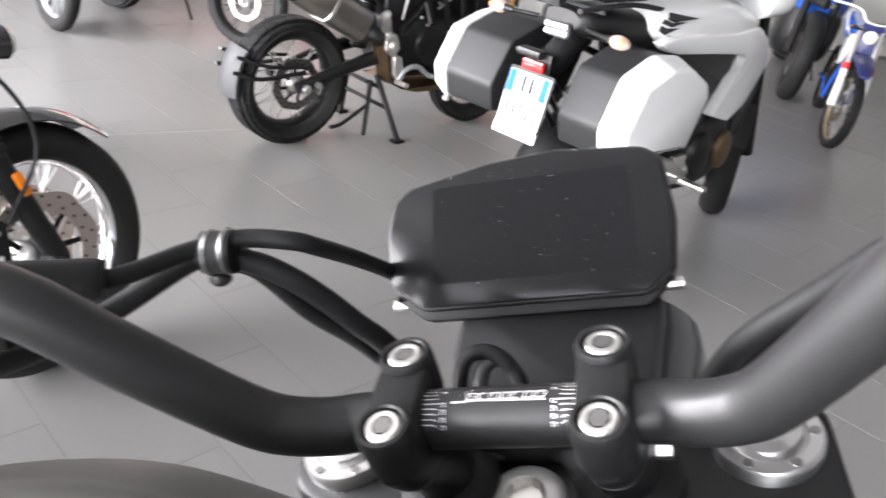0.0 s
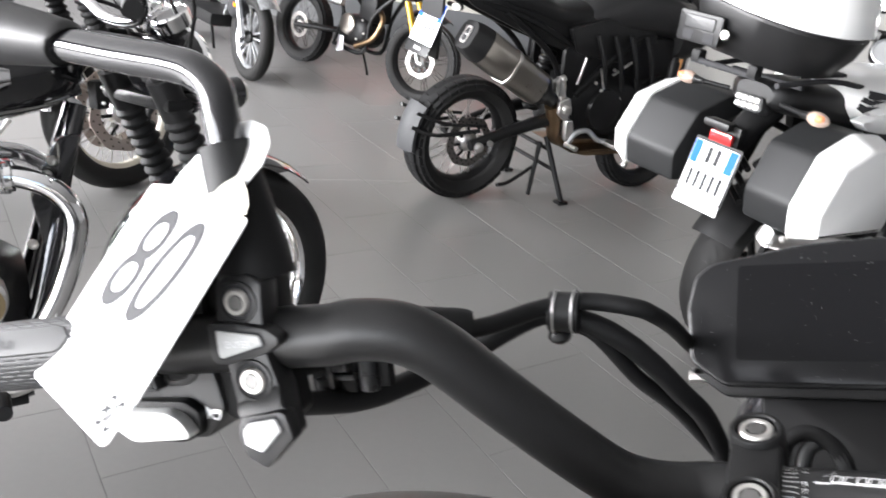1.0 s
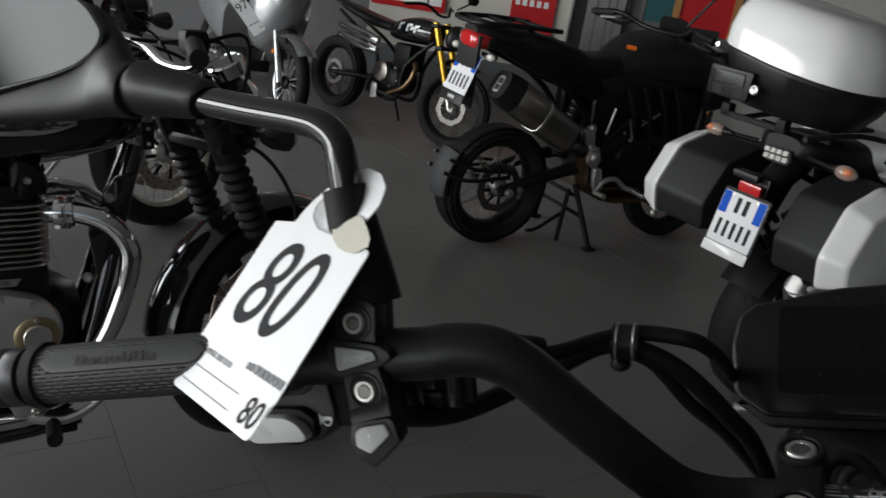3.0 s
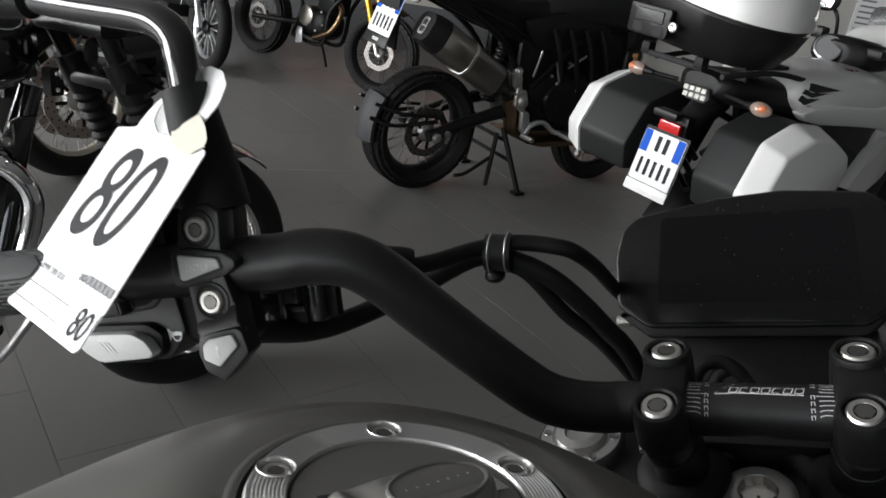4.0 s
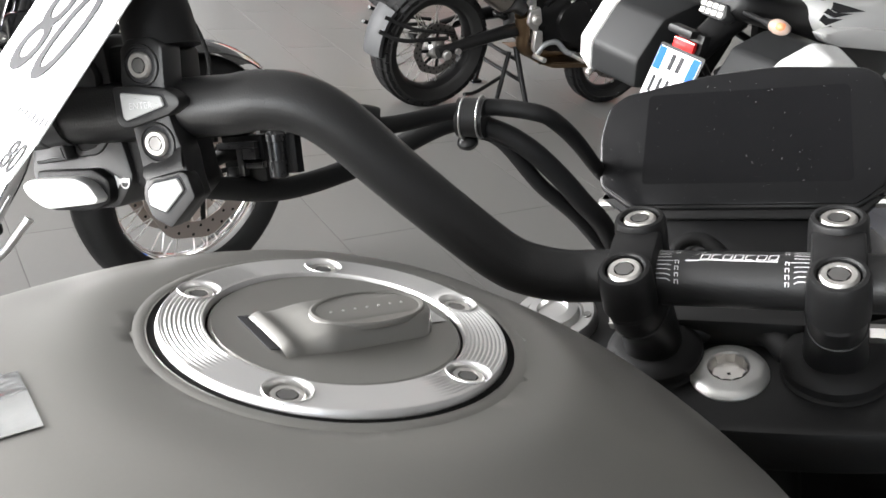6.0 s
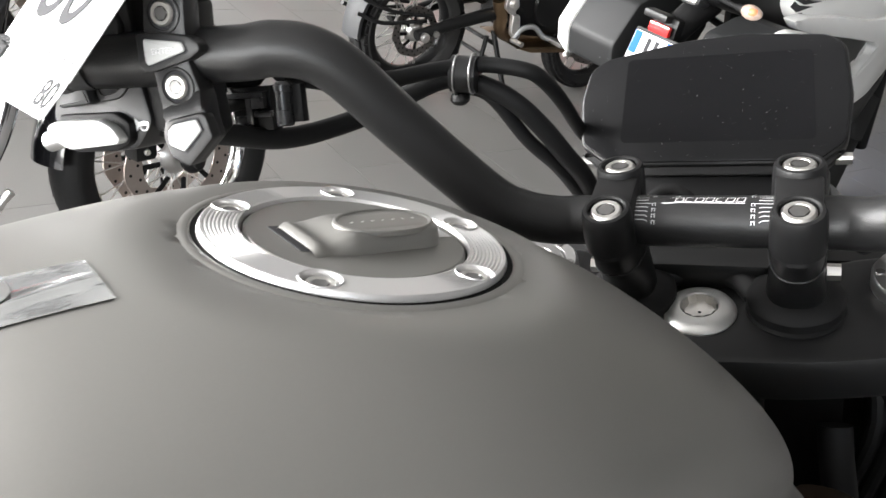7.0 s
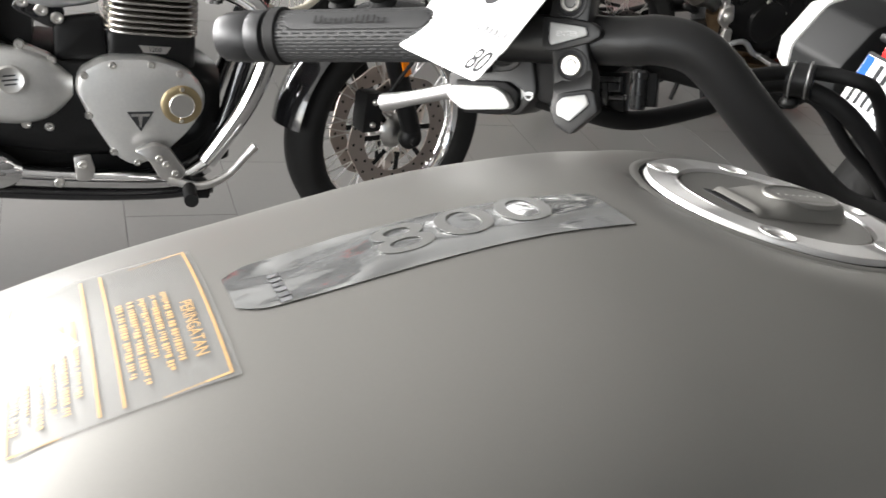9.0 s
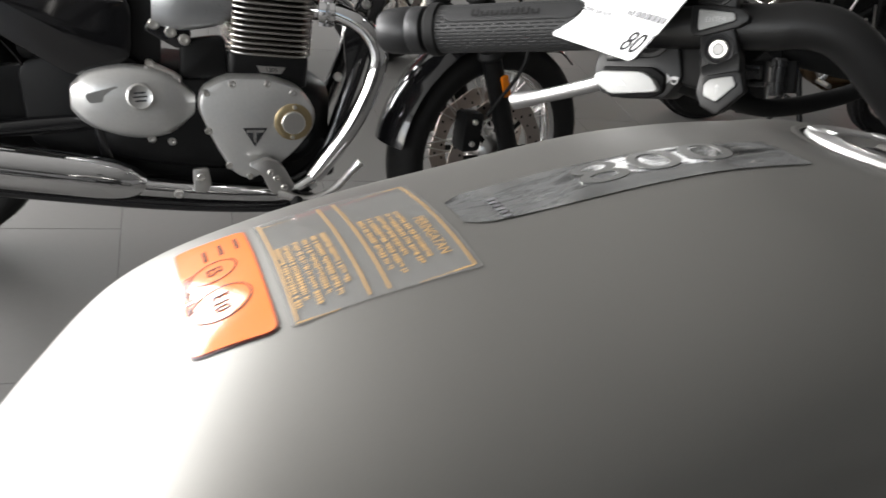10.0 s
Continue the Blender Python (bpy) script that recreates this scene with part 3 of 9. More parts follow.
# pockets at both ends of the key flap
# a flat black plate puts the front pocket's shade into colour
bm = bm_new()
prism(bm, rounded([(-0.0150, -0.0295), (0.0105, -0.0295), (0.0118, -0.0230), (-0.0135, -0.0230)], 0.001), -0.0004, 0.0007, MC)
part("key_slot", bm, INK, cap)
bm = bm_new()
ring_strip(bm, [[MC @ Vector(p) for p in ring] for ring in (((-0.0048, 0.0330, 0.0006), (-0.0044, 0.0368, 0.0008), (0.0121, 0.0374, 0.0008)), ((0.0000, 0.0270, 0.0006), (0.0040, 0.0310, 0.0016), (0.0100, 0.0262, 0.0006)))], False)
part("flap_hollow", bm, RINGSILVER, cap)
# the flap: a rolled front edge, a shoulder and the raised oval end
bm = bm_new()
rows = []
for j in range(33):
    v = -0.0272 + 0.0592 * j / 32
    g = min(1, max(0, (v + 0.0215) / 0.012))
    g = g * g * (3 - 2 * g)
    roll = math.sqrt(max(0, 1 - ((v + 0.0240) / 0.0034) ** 2)) if v < -0.0215 else 0.75 + 0.25 * g
    end = max(0, (v - 0.0205) / 0.0115)
    top = 0.0006 + 0.0034 * roll + 0.0032 * g * (1 - 0.55 * min(1, end) ** 2)
    half = 0.0128 * math.sqrt(max(0.02, 1 - min(1, end) ** 2)) if v > 0.0205 else 0.0128 + 0.0008 * (1 - g)
    mid = 0.0020 + 0.0030 * g
    rows.append([MC @ Vector((mid + half * q, v, 0.0004 + (top - 0.0004) * lift)) for q, lift in ((-1.0, 0.0), (-0.99, 0.55), (-0.93, 0.88), (-0.82, 1.0), (-0.4, 1.02), (0.4, 1.02), (0.76, 0.98), (0.90, 0.80), (1.06, 0.40), (1.12, 0.0))])
ring_strip(bm, rows, False)
part("key_flap", bm, TANK, cap, "", 1.0)
OM = MC @ Matrix.Translation((0.0054, 0.0082, 0.0069)) @ Matrix.Rotation(radians(2), 4, "Z") @ Matrix.Diagonal((0.94, 1.66, 1, 1))
bm = bm_new()
lathe(bm, [(0.0132, -0.0012), (0.0132, 0.0004), (0.0127, 0.0009), (0.0121, 0.0008), (0.0117, 0.0003), (0.0005, 0.0003)], OM, 48)
oval = part("oval_badge", bm, TANK, cap)
bm = bm_new()
for k in range(7):
    rod(bm, MC @ Vector((0.0052, -0.0062 + 0.0046 * k, 0.0071)), MC @ Vector((0.0052, -0.0062 + 0.0046 * k, 0.0075)), 0.0005, 8)
part("badge_marks", bm, RINGSILVER, oval)
for t in SCREWS:
    Mb = MC @ Matrix.Translation((0.0505 * math.cos(t), 0.0505 * math.sin(t), -0.0030))
    bm = bm_new()
    lathe(bm, [(0.0075, 0.0041), (0.0073, 0.0046), (0.0068, 0.0043), (0.0065, 0.0036), (0.0064, 0.0004), (0.0052, 0.0003)], Mb, 36, False)
    part("screw_seat", bm, RINGSILVER, cap)
    socket_bolt("cap_screw", cap, Mb, 0.0056, 0.0030)
# matt black band puts the shade into the gap round the ring
bm = bm_new()
lathe(bm, [(0.0580, -0.0012), (0.0606, -0.0012), (0.0606, -0.0040), (0.0580, -0.0040)], MC, 120, False)
part("cap_gasket", bm, GAPSHADE, cap, "black band painting the shaded gap round the filler ring")

# stickers on the tank
def skin(a, s, up=0.0006):
    e = 1e-3
    p = tank_point(a, s)
    n = (tank_point(a + e, s) - tank_point(a - e, s)).cross(tank_point(a, s + e * 5) - tank_point(a, s - e * 5)).normalized()
    if n.z < 0:
        n = -n
    return p + n * up


def side_for(a, x):
    return math.copysign(2 / math.pi * math.asin(min(abs(x) / along(a, KW), 0.99)), x)


def decal(outline_rows, up=0.0005):
    """A thin film on the tank: rows of (a, x left, x right)."""
    bm = bm_new()
    rings = []
    for a, xl, xr in outline_rows:
        rings.append([skin(a, side_for(a, xl + (xr - xl) * k / 14), up) for k in range(15)])
    ring_strip(bm, rings, False)
    return bm


# handlebar
bar_pts = [(0.2185, -0.0542, 0.1425), (0.205, -0.0493, 0.1415), (0.1885, -0.0433, 0.1350), (0.1748, -0.0383, 0.1205), (0.1562, -0.0315, 0.0883),
           (0.1357, -0.024, 0.0542), (0.1159, -0.0168, 0.0243), (0.1019, -0.0116, 0.0118), (0.0854, -0.0046, 0.003), (0.0700, 0.0, 0.0), (0.035, 0, 0)]
left_end = (-0.463, -0.1225, 0.1700)
straight = [(x, -0.0542 - 0.267 * (x - 0.2185), 0.1425 + 0.125 * (x - 0.2185)) for x in (0.44, 0.40, 0.36, 0.32, 0.29, 0.265, 0.246, 0.232)]
path = [left_end] + [(-x, y, z) for x, y, z in straight] + [(-x, y, z) for x, y, z in bar_pts]
right = [(x, y, z) for x, y, z in reversed(bar_pts)] + straight[::-1] + [(0.472, -0.1225, 0.1700)]
bm = bm_new()
tube(bm, path + [(0, 0, 0)] + right, [0.0112] * 4 + [0.0125] + [0.0146] * 31 + [0.0125] + [0.0112] * 4, 28, 10, Q)
bar = part("handlebar", bm, BAR, bike, "black coated tapered handlebar")
# printed clamp scale and script on the bar
def on_bar(p):
    q = p.y / 0.01475
    return Q @ Vector((p.x, 0.01478 * math.sin(q), 0.01478 * math.cos(q)))


for sx in (-1, 1):
    for k in range(9):
        y, d = -0.0135 + k * 0.0025, (k - 4) * 0.0003
        bm = bm_new()
        line = [(0.0362, y), (0.0312, y), (0.0292, y + d)] if k != 4 else [(0.0362, y), (0.0275, y)]
        for (xa, ya), (xb, yb) in zip(line, line[1:]):
            bm.faces.new([bm.verts.new(on_bar(Vector((sx * x, yy, 0)))) for x, yy in ((xa, ya - 0.0002), (xb, yb - 0.0002), (xb, yb + 0.0002), (xa, ya + 0.0002))])
        part("scale_tick", bm, WHITEINK, bar)
    for k in range(6):
        y, tall = -0.0150 + k * 0.0036 + (0.0036 if k > 3 else 0.0), 0.0011 if k < 4 else 0.0007
        bm = bm_new()
        for xa, xb, ya, yb in ((-0.0010, -0.0006, -tall, tall), (0.0006, 0.0010, -tall, tall), (-0.0006, 0.0006, tall - 0.0004, tall)):
            bm.faces.new([bm.verts.new(on_bar(Vector((sx * 0.0262 + a, y + b, 0)))) for a, b in ((xa, ya), (xb, ya), (xb, yb), (xa, yb))])
        part("scale_figure", bm, WHITEINK, bar)
bm = bm_new()
script = [(-0.021, -0.0035), (-0.012, -0.0025), (0.0, -0.0028), (0.012, -0.003), (0.022, -0.0032)]
for (xa, ya), (xb, yb) in zip(script, script[1:]):
    vs = [bm.verts.new(on_bar(Vector(v))) for v in ((xa, ya - 0.0003, 0), (xb, yb - 0.0003, 0), (xb, yb + 0.0003, 0), (xa, ya + 0.0003, 0))]
    bm.faces.new(vs)
for k in range(7):
    x, half = -0.0125 + k * 0.0054, 0.0022
    loop = [(1, 0.9), (1, -0.9), (0.7, -1.0), (-0.7, -1.0), (-1, -0.8), (-1, 0.8), (-0.7, 1.0), (0.7, 1.0)]
    if k % 3 == 1:
        loop = loop[2:]
    outer = [Vector((x + half * a + 0.0005 * b, -0.0002 + 0.0021 * b, 0)) for a, b in loop]
    inner = [Vector((x + (half - 0.00045) * a + 0.0005 * b, -0.0002 + 0.00165 * b, 0)) for a, b in loop]
    closed = len(loop) == 8
    for n in range(len(loop) - (0 if closed else 1)):
        m2 = (n + 1) % len(loop)
        bm.faces.new([bm.verts.new(on_bar(p)) for p in (outer[n], outer[m2], inner[m2], inner[n])])
vs = [bm.verts.new(on_bar(Vector(v))) for v in ((-0.0225, -0.0035, 0), (-0.016, -0.0035, 0), (-0.0125, 0.0055, 0), (-0.0165, 0.002, 0))]
bm.faces.new(vs)
part("script_mark", bm, WHITEINK, bar)

# bar clamps on risers
for sx in (-1, 1):
    x = sx * 0.0487
    Mx = Q @ Matrix.Translation((x, 0, 0)) @ Matrix.Rotation(radians(90), 4, "Y")
    out = rounded([(0.0012, -0.030), (-0.0165, -0.028), (-0.0225, -0.012), (-0.0225, 0.012), (-0.0165, 0.028), (0.0012, 0.030)], 0.006, 5)
    bm = bm_new()
    prism(bm, out, -0.0122, 0.0122, Mx, 0.003)
    clamp = part("bar_clamp", bm, SATIN, bike, "black cast handlebar clamp")
    for sy in (-1, 1):
        bm = bm_new()
        Mt = Q @ Matrix.Translation((x, sy * 0.0226 - 0.001, 0.0222)) @ Matrix.Rotation(radians(sy * -5), 4, "X")
        lathe(bm, [(0.0142, -0.0225), (0.0140, -0.008), (0.0136, 0.000), (0.0126, 0.0022), (0.0108, 0.0026), (0.0098, 0.0018), (0.0095, -0.002)], Mt, 32, False)
        part("clamp_boss", bm, SATIN, clamp)
        socket_bolt("clamp_bolt", clamp, Mt, 0.0088, 0.0020)
    bm = bm_new()
    rings = []
    for z, cy, hx, hy in ((-0.0012, 0.0, 0.0140, 0.0362), (-0.0030, 0.0, 0.0144, 0.0366), (-0.016, 0.002, 0.0142, 0.0315), (-0.032, 0.007, 0.0146, 0.0240), (-0.048, 0.0125, 0.0156, 0.0185), (-0.0660, 0.016, 0.0170, 0.0170)):
        rings.append([Q @ Vector((x + hx * math.copysign(abs(math.cos(a)) ** 0.8, math.cos(a)), cy + hy * math.copysign(abs(math.sin(a)) ** 0.9, math.sin(a)), z)) for a in (2 * math.pi * k / 32 for k in range(32))])
    ring_strip(bm, rings[::-1])
    part("riser", bm, SATIN, clamp)
    bm = bm_new()
    lathe(bm, [(0.0165, -0.006), (0.0270, -0.006), (0.0285, -0.003), (0.0285, 0.001), (0.0262, 0.0025), (0.0280, 0.004), (0.0280, 0.009), (0.0255, 0.0125), (0.0200, 0.0150), (0.0165, 0.0155)], Q @ Matrix.Translation((x, 0.016, -0.0745)), 40, False)
    part("rubber_seat", bm, RUBBER, clamp)
    bm = bm_new()
    ring = [Q @ Vector((x + 0.0147 * math.copysign(abs(math.cos(a)) ** 0.8, math.cos(a)), 0.0035 + 0.0292 * math.copysign(abs(math.sin(a)) ** 0.9, math.sin(a)), -0.0215)) for a in (2 * math.pi * k / 40 for k in range(41))]
    tube(bm, [Q.inverted() @ p for p in ring], 0.0005, 6, 1, Q)
    part("worn_joint", bm, DARKGREYP, clamp)
    bm = bm_new()
    rod(bm, (x + 0.016 * sx, 0.016, -0.046), (x + 0.0235 * sx, 0.016, -0.046), 0.0050, 6, Q)
    part("pinch_bolt", bm, STEEL, clamp)

# top yoke, stem nut, fork tubes
bm = bm_new()
yo = rounded([(-0.15, 0.075), (-0.155, 0.02), (-0.085, -0.018), (-0.06, -0.036), (0.0, -0.036), (0.050, -0.032), (0.088, -0.025), (0.155, -0.004), (0.15, 0.075), (0.09, 0.072), (0.05, 0.055), (-0.05, 0.055), (-0.09, 0.072)], 0.018, 5)
prism(bm, yo, -0.108, -0.0745, Q, 0.006)
yoke = part("top_yoke", bm, SATIN, bike, "black cast top fork yoke")
bm = bm_new()
lathe(bm, [(0.0220, -0.0755), (0.0222, -0.0735), (0.0208, -0.0712), (0.0165, -0.0692), (0.0118, -0.0682), (0.0110, -0.0690), (0.0103, -0.0755), (0.002, -0.0765)], Q @ Matrix.Translation((-0.006, 0.007, 0)), 40)
nut = part("stem_nut", bm, MATTSILVER, bike, "silver steering stem nut")
bm = bm_new()
rings = [[Q @ Vector((-0.006 + rr * (1 + 0.12 * (k % 2)) * math.cos(2 * math.pi * k / 24), 0.007 + rr * (1 + 0.12 * (k % 2)) * math.sin(2 * math.pi * k / 24), z)) for k in range(24)] for rr, z in ((0.0098, -0.0686), (0.0088, -0.0740), (0.001, -0.0744))]
ring_strip(bm, rings, True, False)
part("nut_recess", bm, STEEL, nut)
bm = bm_new()
tube(bm, [(-0.036, 0.020, -0.072), (-0.030, 0.034, -0.069), (-0.008, 0.040, -0.067), (0.014, 0.036, -0.068), (0.026, 0.024, -0.072)], 0.0085, 12, 6, Q, True)
part("yoke_web", bm, SATIN, yoke)
for sx in (-1, 1):
    bm = bm_new()
    rod(bm, (sx * 0.118, 0.042, -0.072), (sx * 0.118, 0.042, -0.70), 0.0255, 28, Q)
    leg = part("fork_tube", bm, BLACKM, bike)
    bm = bm_new()
    Mf = Q @ Matrix.Translation((sx * 0.118, 0.042, -0.072))
    lathe(bm, [(0.028, -0.01), (0.028, 0.004), (0.0265, 0.0065), (0.0200, 0.0065), (0.0185, 0.0045), (0.0175, 0.0045), (0.0165, 0.010), (0.0105, 0.011), (0.0095, 0.008), (0.001, 0.0078)], Mf, 36)
    fc = part("fork_cap", bm, ANOD, leg, "silver fork cap with adjuster")
    for k in range(6):
        t = math.pi / 3 * k
        bm = bm_new()
        lathe(bm, [(0.0028, 0.006), (0.0026, 0.0074), (0.0012, 0.0072)], Mf @ Matrix.Translation((0.0228 * math.cos(t), 0.0228 * math.sin(t), 0)), 12)
        part("cap_dimple", bm, SOCKSHADE, fc)

# instrument display
DN = Vector((0, -0.7071, 0.7071))
DY = Vector((0, 0.7071, 0.7071))
MD = Q @ axes((-0.012, 0.1645, -0.0095), Vector((1, 0, 0)), DY, DN)
dout = [(-0.0925, -0.0315), (-0.094, 0.005), (-0.0885, 0.0275), (-0.077, 0.0365), (-0.02, 0.0475), (0.024, 0.0505), (0.078, 0.0455), (0.0895, 0.037), (0.0945, 0.000), (0.0915, -0.034), (0.074, -0.0475), (-0.070, -0.0475)]
dout = rounded(dout, 0.005, 4)
bm = bm_new()
prism(bm, dout, -0.026, -0.0015, MD, 0.003, 0.008)
disp = part("instrument_display", bm, SATIN, bike, "black instrument display housing")
bm = bm_new()
prism(bm, inset(dout, 0.0022), -0.0015, 0.0012, MD, 0.0012)
glass = part("display_bezel", bm, SCREEN, disp, "dark switched-off display glass")
bm = bm_new()
prism(bm, rounded([(-0.062, -0.0305), (0.071, -0.0305), (0.068, 0.0335), (-0.059, 0.0335)], 0.004), 0.0011, 0.00135, MD)
part("display_panel", bm, material("dark_lcd", (0.0045, 0.0045, 0.005), 0.12, 0.0, 0.2, 30, 0.0, 0.03, Specular_IOR_Level=0.09), glass)
rng = random.Random(11)
bm = bm_new()
for k in range(150):
    x, y, r = rng.uniform(-0.086, 0.086), rng.uniform(-0.043, 0.040), rng.choice((0.00006, 0.00008, 0.0001, 0.00017))
    turn, long = rng.uniform(0, 3.1), rng.uniform(1.0, 2.2)
    bm.faces.new([bm.verts.new(MD @ Vector((x + r * (long * math.cos(turn) * a - math.sin(turn) * b), y + r * (long * math.sin(turn) * a + math.cos(turn) * b), 0.0016))) for a, b in ((-1, -1), (1, -1), (1, 1), (-1, 1))])
tagged(part("dust", bm, GREYINK, glass), "pale dust specks on the display glass", kind="stuff")
bm = bm_new()
prism(bm, rounded([(-0.094, -0.036), (0.0915, -0.036), (0.074, -0.054), (-0.070, -0.054)], 0.004), -0.02, -0.006, MD, 0.003)
part("display_lip", bm, RUBBER, disp)
for sx in (-1, 1):
    bm = bm_new()
    rod(bm, (sx * 0.084, -0.041, -0.014), (sx * 0.0945, -0.041, -0.014), 0.0042, 10, MD)
    part("display_screw", bm, STEEL, disp)
# bracket between yoke and display, with its curved cable guides
bm = bm_new()
prism(bm, rounded([(-0.055, 0.03), (0.06, 0.03), (0.07, 0.15), (-0.06, 0.15)], 0.01), -0.075, -0.055, Q, 0.004)
part("display_bracket", bm, SATIN, bike)
for k in range(2):
    bm = bm_new()
    tube(bm, [(-0.046 + 0.012 * k, 0.052, -0.05), (-0.040 + 0.010 * k, 0.068, -0.030 - 0.006 * k), (-0.026 + 0.006 * k, 0.073, -0.027 - 0.006 * k), (-0.012, 0.066, -0.036), (-0.006, 0.056, -0.055)], 0.0046, 12, 6, Q)
    part("cable_loop", bm, (RUBBER, DARKGREYP)[k], bike)

# cables beside the bar
def cable(name, pts, rad, mat=None, label=""):
    bm = bm_new()
    tube(bm, pts, rad, 14, 8, Q)
    return part(name, bm, mat or RUBBER, bike, label)


cable("clutch_cable", [(-0.30, -0.022, 0.137), (-0.250, -0.008, 0.117), (-0.225, 0.002, 0.106), (-0.190, 0.0205, 0.0885), (-0.162, 0.052, 0.0785), (-0.1397, 0.066, 0.0737), (-0.1125, 0.070, 0.0660), (-0.1045, 0.080, 0.0530), (-0.1035, 0.110, 0.022), (-0.106, 0.150, -0.02), (-0.10, 0.17, -0.05)], 0.0052)
cable("cable_boot", [(-0.236, -0.002, 0.1105), (-0.225, 0.002, 0.106), (-0.196, 0.0175, 0.0915), (-0.190, 0.0205, 0.0885)], [0.008, 0.0108, 0.0114, 0.0104], None, "black rubber cable boot")
cable("wiring_loom", [(-0.285, -0.075, 0.115), (-0.262, -0.045, 0.090), (-0.240, -0.015, 0.070), (-0.210, 0.03, 0.0600), (-0.1672, 0.064, 0.0660), (-0.1394, 0.066, 0.0580), (-0.1203, 0.066, 0.0443), (-0.1061, 0.068, 0.0241), (-0.0951, 0.07, 0.0034), (-0.085, 0.075, -0.02), (-0.078, 0.08, -0.06)], 0.0066, None, "black sheathed wiring loom")
cable("switch_wire", [(-0.155, 0.066, 0.060), (-0.1371, 0.066, 0.0507), (-0.1179, 0.066, 0.018), (-0.100, 0.07, -0.008), (-0.082, 0.078, -0.05)], 0.0048)
bm = bm_new()
tube(bm, [(-0.158, 0.060, 0.0715), (-0.1415, 0.061, 0.069)], [0.0118, 0.0118], 24, 1, Q)
clip = part("cable_clip", bm, SATIN, bike, "black ring clip round the cables")
for dx in (-0.157, -0.146):
    bm = bm_new()
    Mr = Q @ aim((dx + 0.002, 0.0605, 0.0703), (1, 0.06, -0.15))
    rings = [[Mr @ Vector(((0.0125 + 0.0007 * math.cos(b)) * math.cos(a), (0.0125 + 0.0007 * math.cos(b)) * math.sin(a), 0.0006 * math.sin(b))) for b in [2 * math.pi * j / 8 for j in range(8)]] for a in [2 * math.pi * i / 28 for i in range(29)]]
    ring_strip(bm, rings, True, False)
    part("clip_wire", bm, FRAMEA, clip)
bm = bm_new()
ball(bm, (-0.156, 0.059, 0.0545), (0.007, 0.006, 0.005), Q, 12)
part("clip_tail", bm, SATIN, clip)

# left switch pod: its face looks back at the rider; x along the bar, y up
SW = Q @ axes((-0.245, -0.060, 0.149), Vector((1, 0, 0)), Vector((0, 0.66, 0.75)).normalized(), Vector((0, -0.75, 0.66)).normalized())
PW = Q @ axes((-0.2453, -0.0767, 0.1552), Vector((0.9928, 0.1106, -0.0465)), Vector((0, 0.3878, 0.9217)), Vector((0.1200, -0.9151, 0.3850)))
PODP = material("satin_switch_plastic", (0.014, 0.014, 0.0145), 0.40, 0.0, 0.15, 900, 0.00003, 0.07, Specular_IOR_Level=0.42)
# black of the plugs; on the pod's flank and hollow it paints shade
PLUGSHADE = material("plug_and_shade_black", (0.005, 0.005, 0.0052), 0.5, 0.0, 0.15, 600, 0.00003, 0.07, Specular_IOR_Level=0.16)
pod = rounded([(-0.052, 0.036), (-0.0300, 0.036), (-0.0290, 0.013), (-0.0300, -0.009), (-0.0262, -0.028), (-0.0250, -0.0357), (-0.0365, -0.0497), (-0.0676, -0.0499), (-0.085, -0.0456), (-0.0885, -0.0291), (-0.0819, -0.0089), (-0.0782, 0.0179), (-0.070, 0.031)], 0.004)
bm = bm_new()
prism(bm, pod, -0.046, -0.010, PW, 0.0025)
switch = part("switch_pod", bm, PODP, bike, "black handlebar switch housing")
bm = bm_new()
prism(bm, rounded([(-0.032, 0.030), (-0.002, 0.030), (-0.002, -0.02), (-0.004, -0.046), (-0.028, -0.040)], 0.005), -0.045, -0.013, PW, 0.003)
part("housing_joint", bm, PLUGSHADE, switch)
spine = rounded([(-0.0129, 0.0275), (-0.0077, 0.0314), (0.0048, 0.0311), (0.0107, 0.0266), (0.0091, 0.0109), (0.0088, -0.0046), (0.0096, -0.0086), (0.0136, -0.0233), (0.0142, -0.0334), (0.0162, -0.0443), (0.0004, -0.0586), (-0.0091, -0.0534), (-0.0126, -0.0441), (-0.0105, -0.0332), (-0.0127, -0.0108), (-0.0153, 0.0121)], 0.0016, 3)
bm = bm_new()
prism(bm, spine, -0.015, 0.0, PW, 0.0016)
col = part("button_column", bm, PODP, switch)
# flank of the same housing, blackened for its shade
bm = bm_new()
prism(bm, rounded([(-0.012, 0.029), (0.003, 0.027), (0.002, 0.008), (0.002, -0.006), (0.004, -0.022), (0.006, -0.042), (-0.004, -0.050)], 0.003), -0.042, -0.012, PW, 0.003)
part("column_flank", bm, PLUGSHADE, col)
bm = bm_new()
ring_strip(bm, [[PW @ Vector(p) for p in ring] for ring in (((-0.0100, -0.0285, 0.0002), (0.0130, -0.0195, 0.0002)), ((-0.0092, -0.0322, 0.0026), (0.0139, -0.0240, 0.0026)), ((-0.0075, -0.0345, 0.0030), (0.0139, -0.0300, 0.0030)))], False)
part("column_ridge", bm, PODP, col)
for cx, cy in ((-0.0022, 0.0188), (0.0002, -0.0176)):
    Mb = PW @ Matrix.Translation((cx, cy, 0))
    bm = bm_new()
    lathe(bm, [(0.0100, -0.0002), (0.0096, 0.0010), (0.0084, 0.0012), (0.0080, 0.0004)], Mb, 32, False)
    part("screw_boss", bm, PODP, switch)
    bm = bm_new()
    lathe(bm, [(0.0082, 0.0004), (0.0002, 0.0003)], Mb, 32, False)
    part("screw_well", bm, INK, switch)
    socket_bolt("switch_screw", switch, Mb, 0.0064, 0.0022)
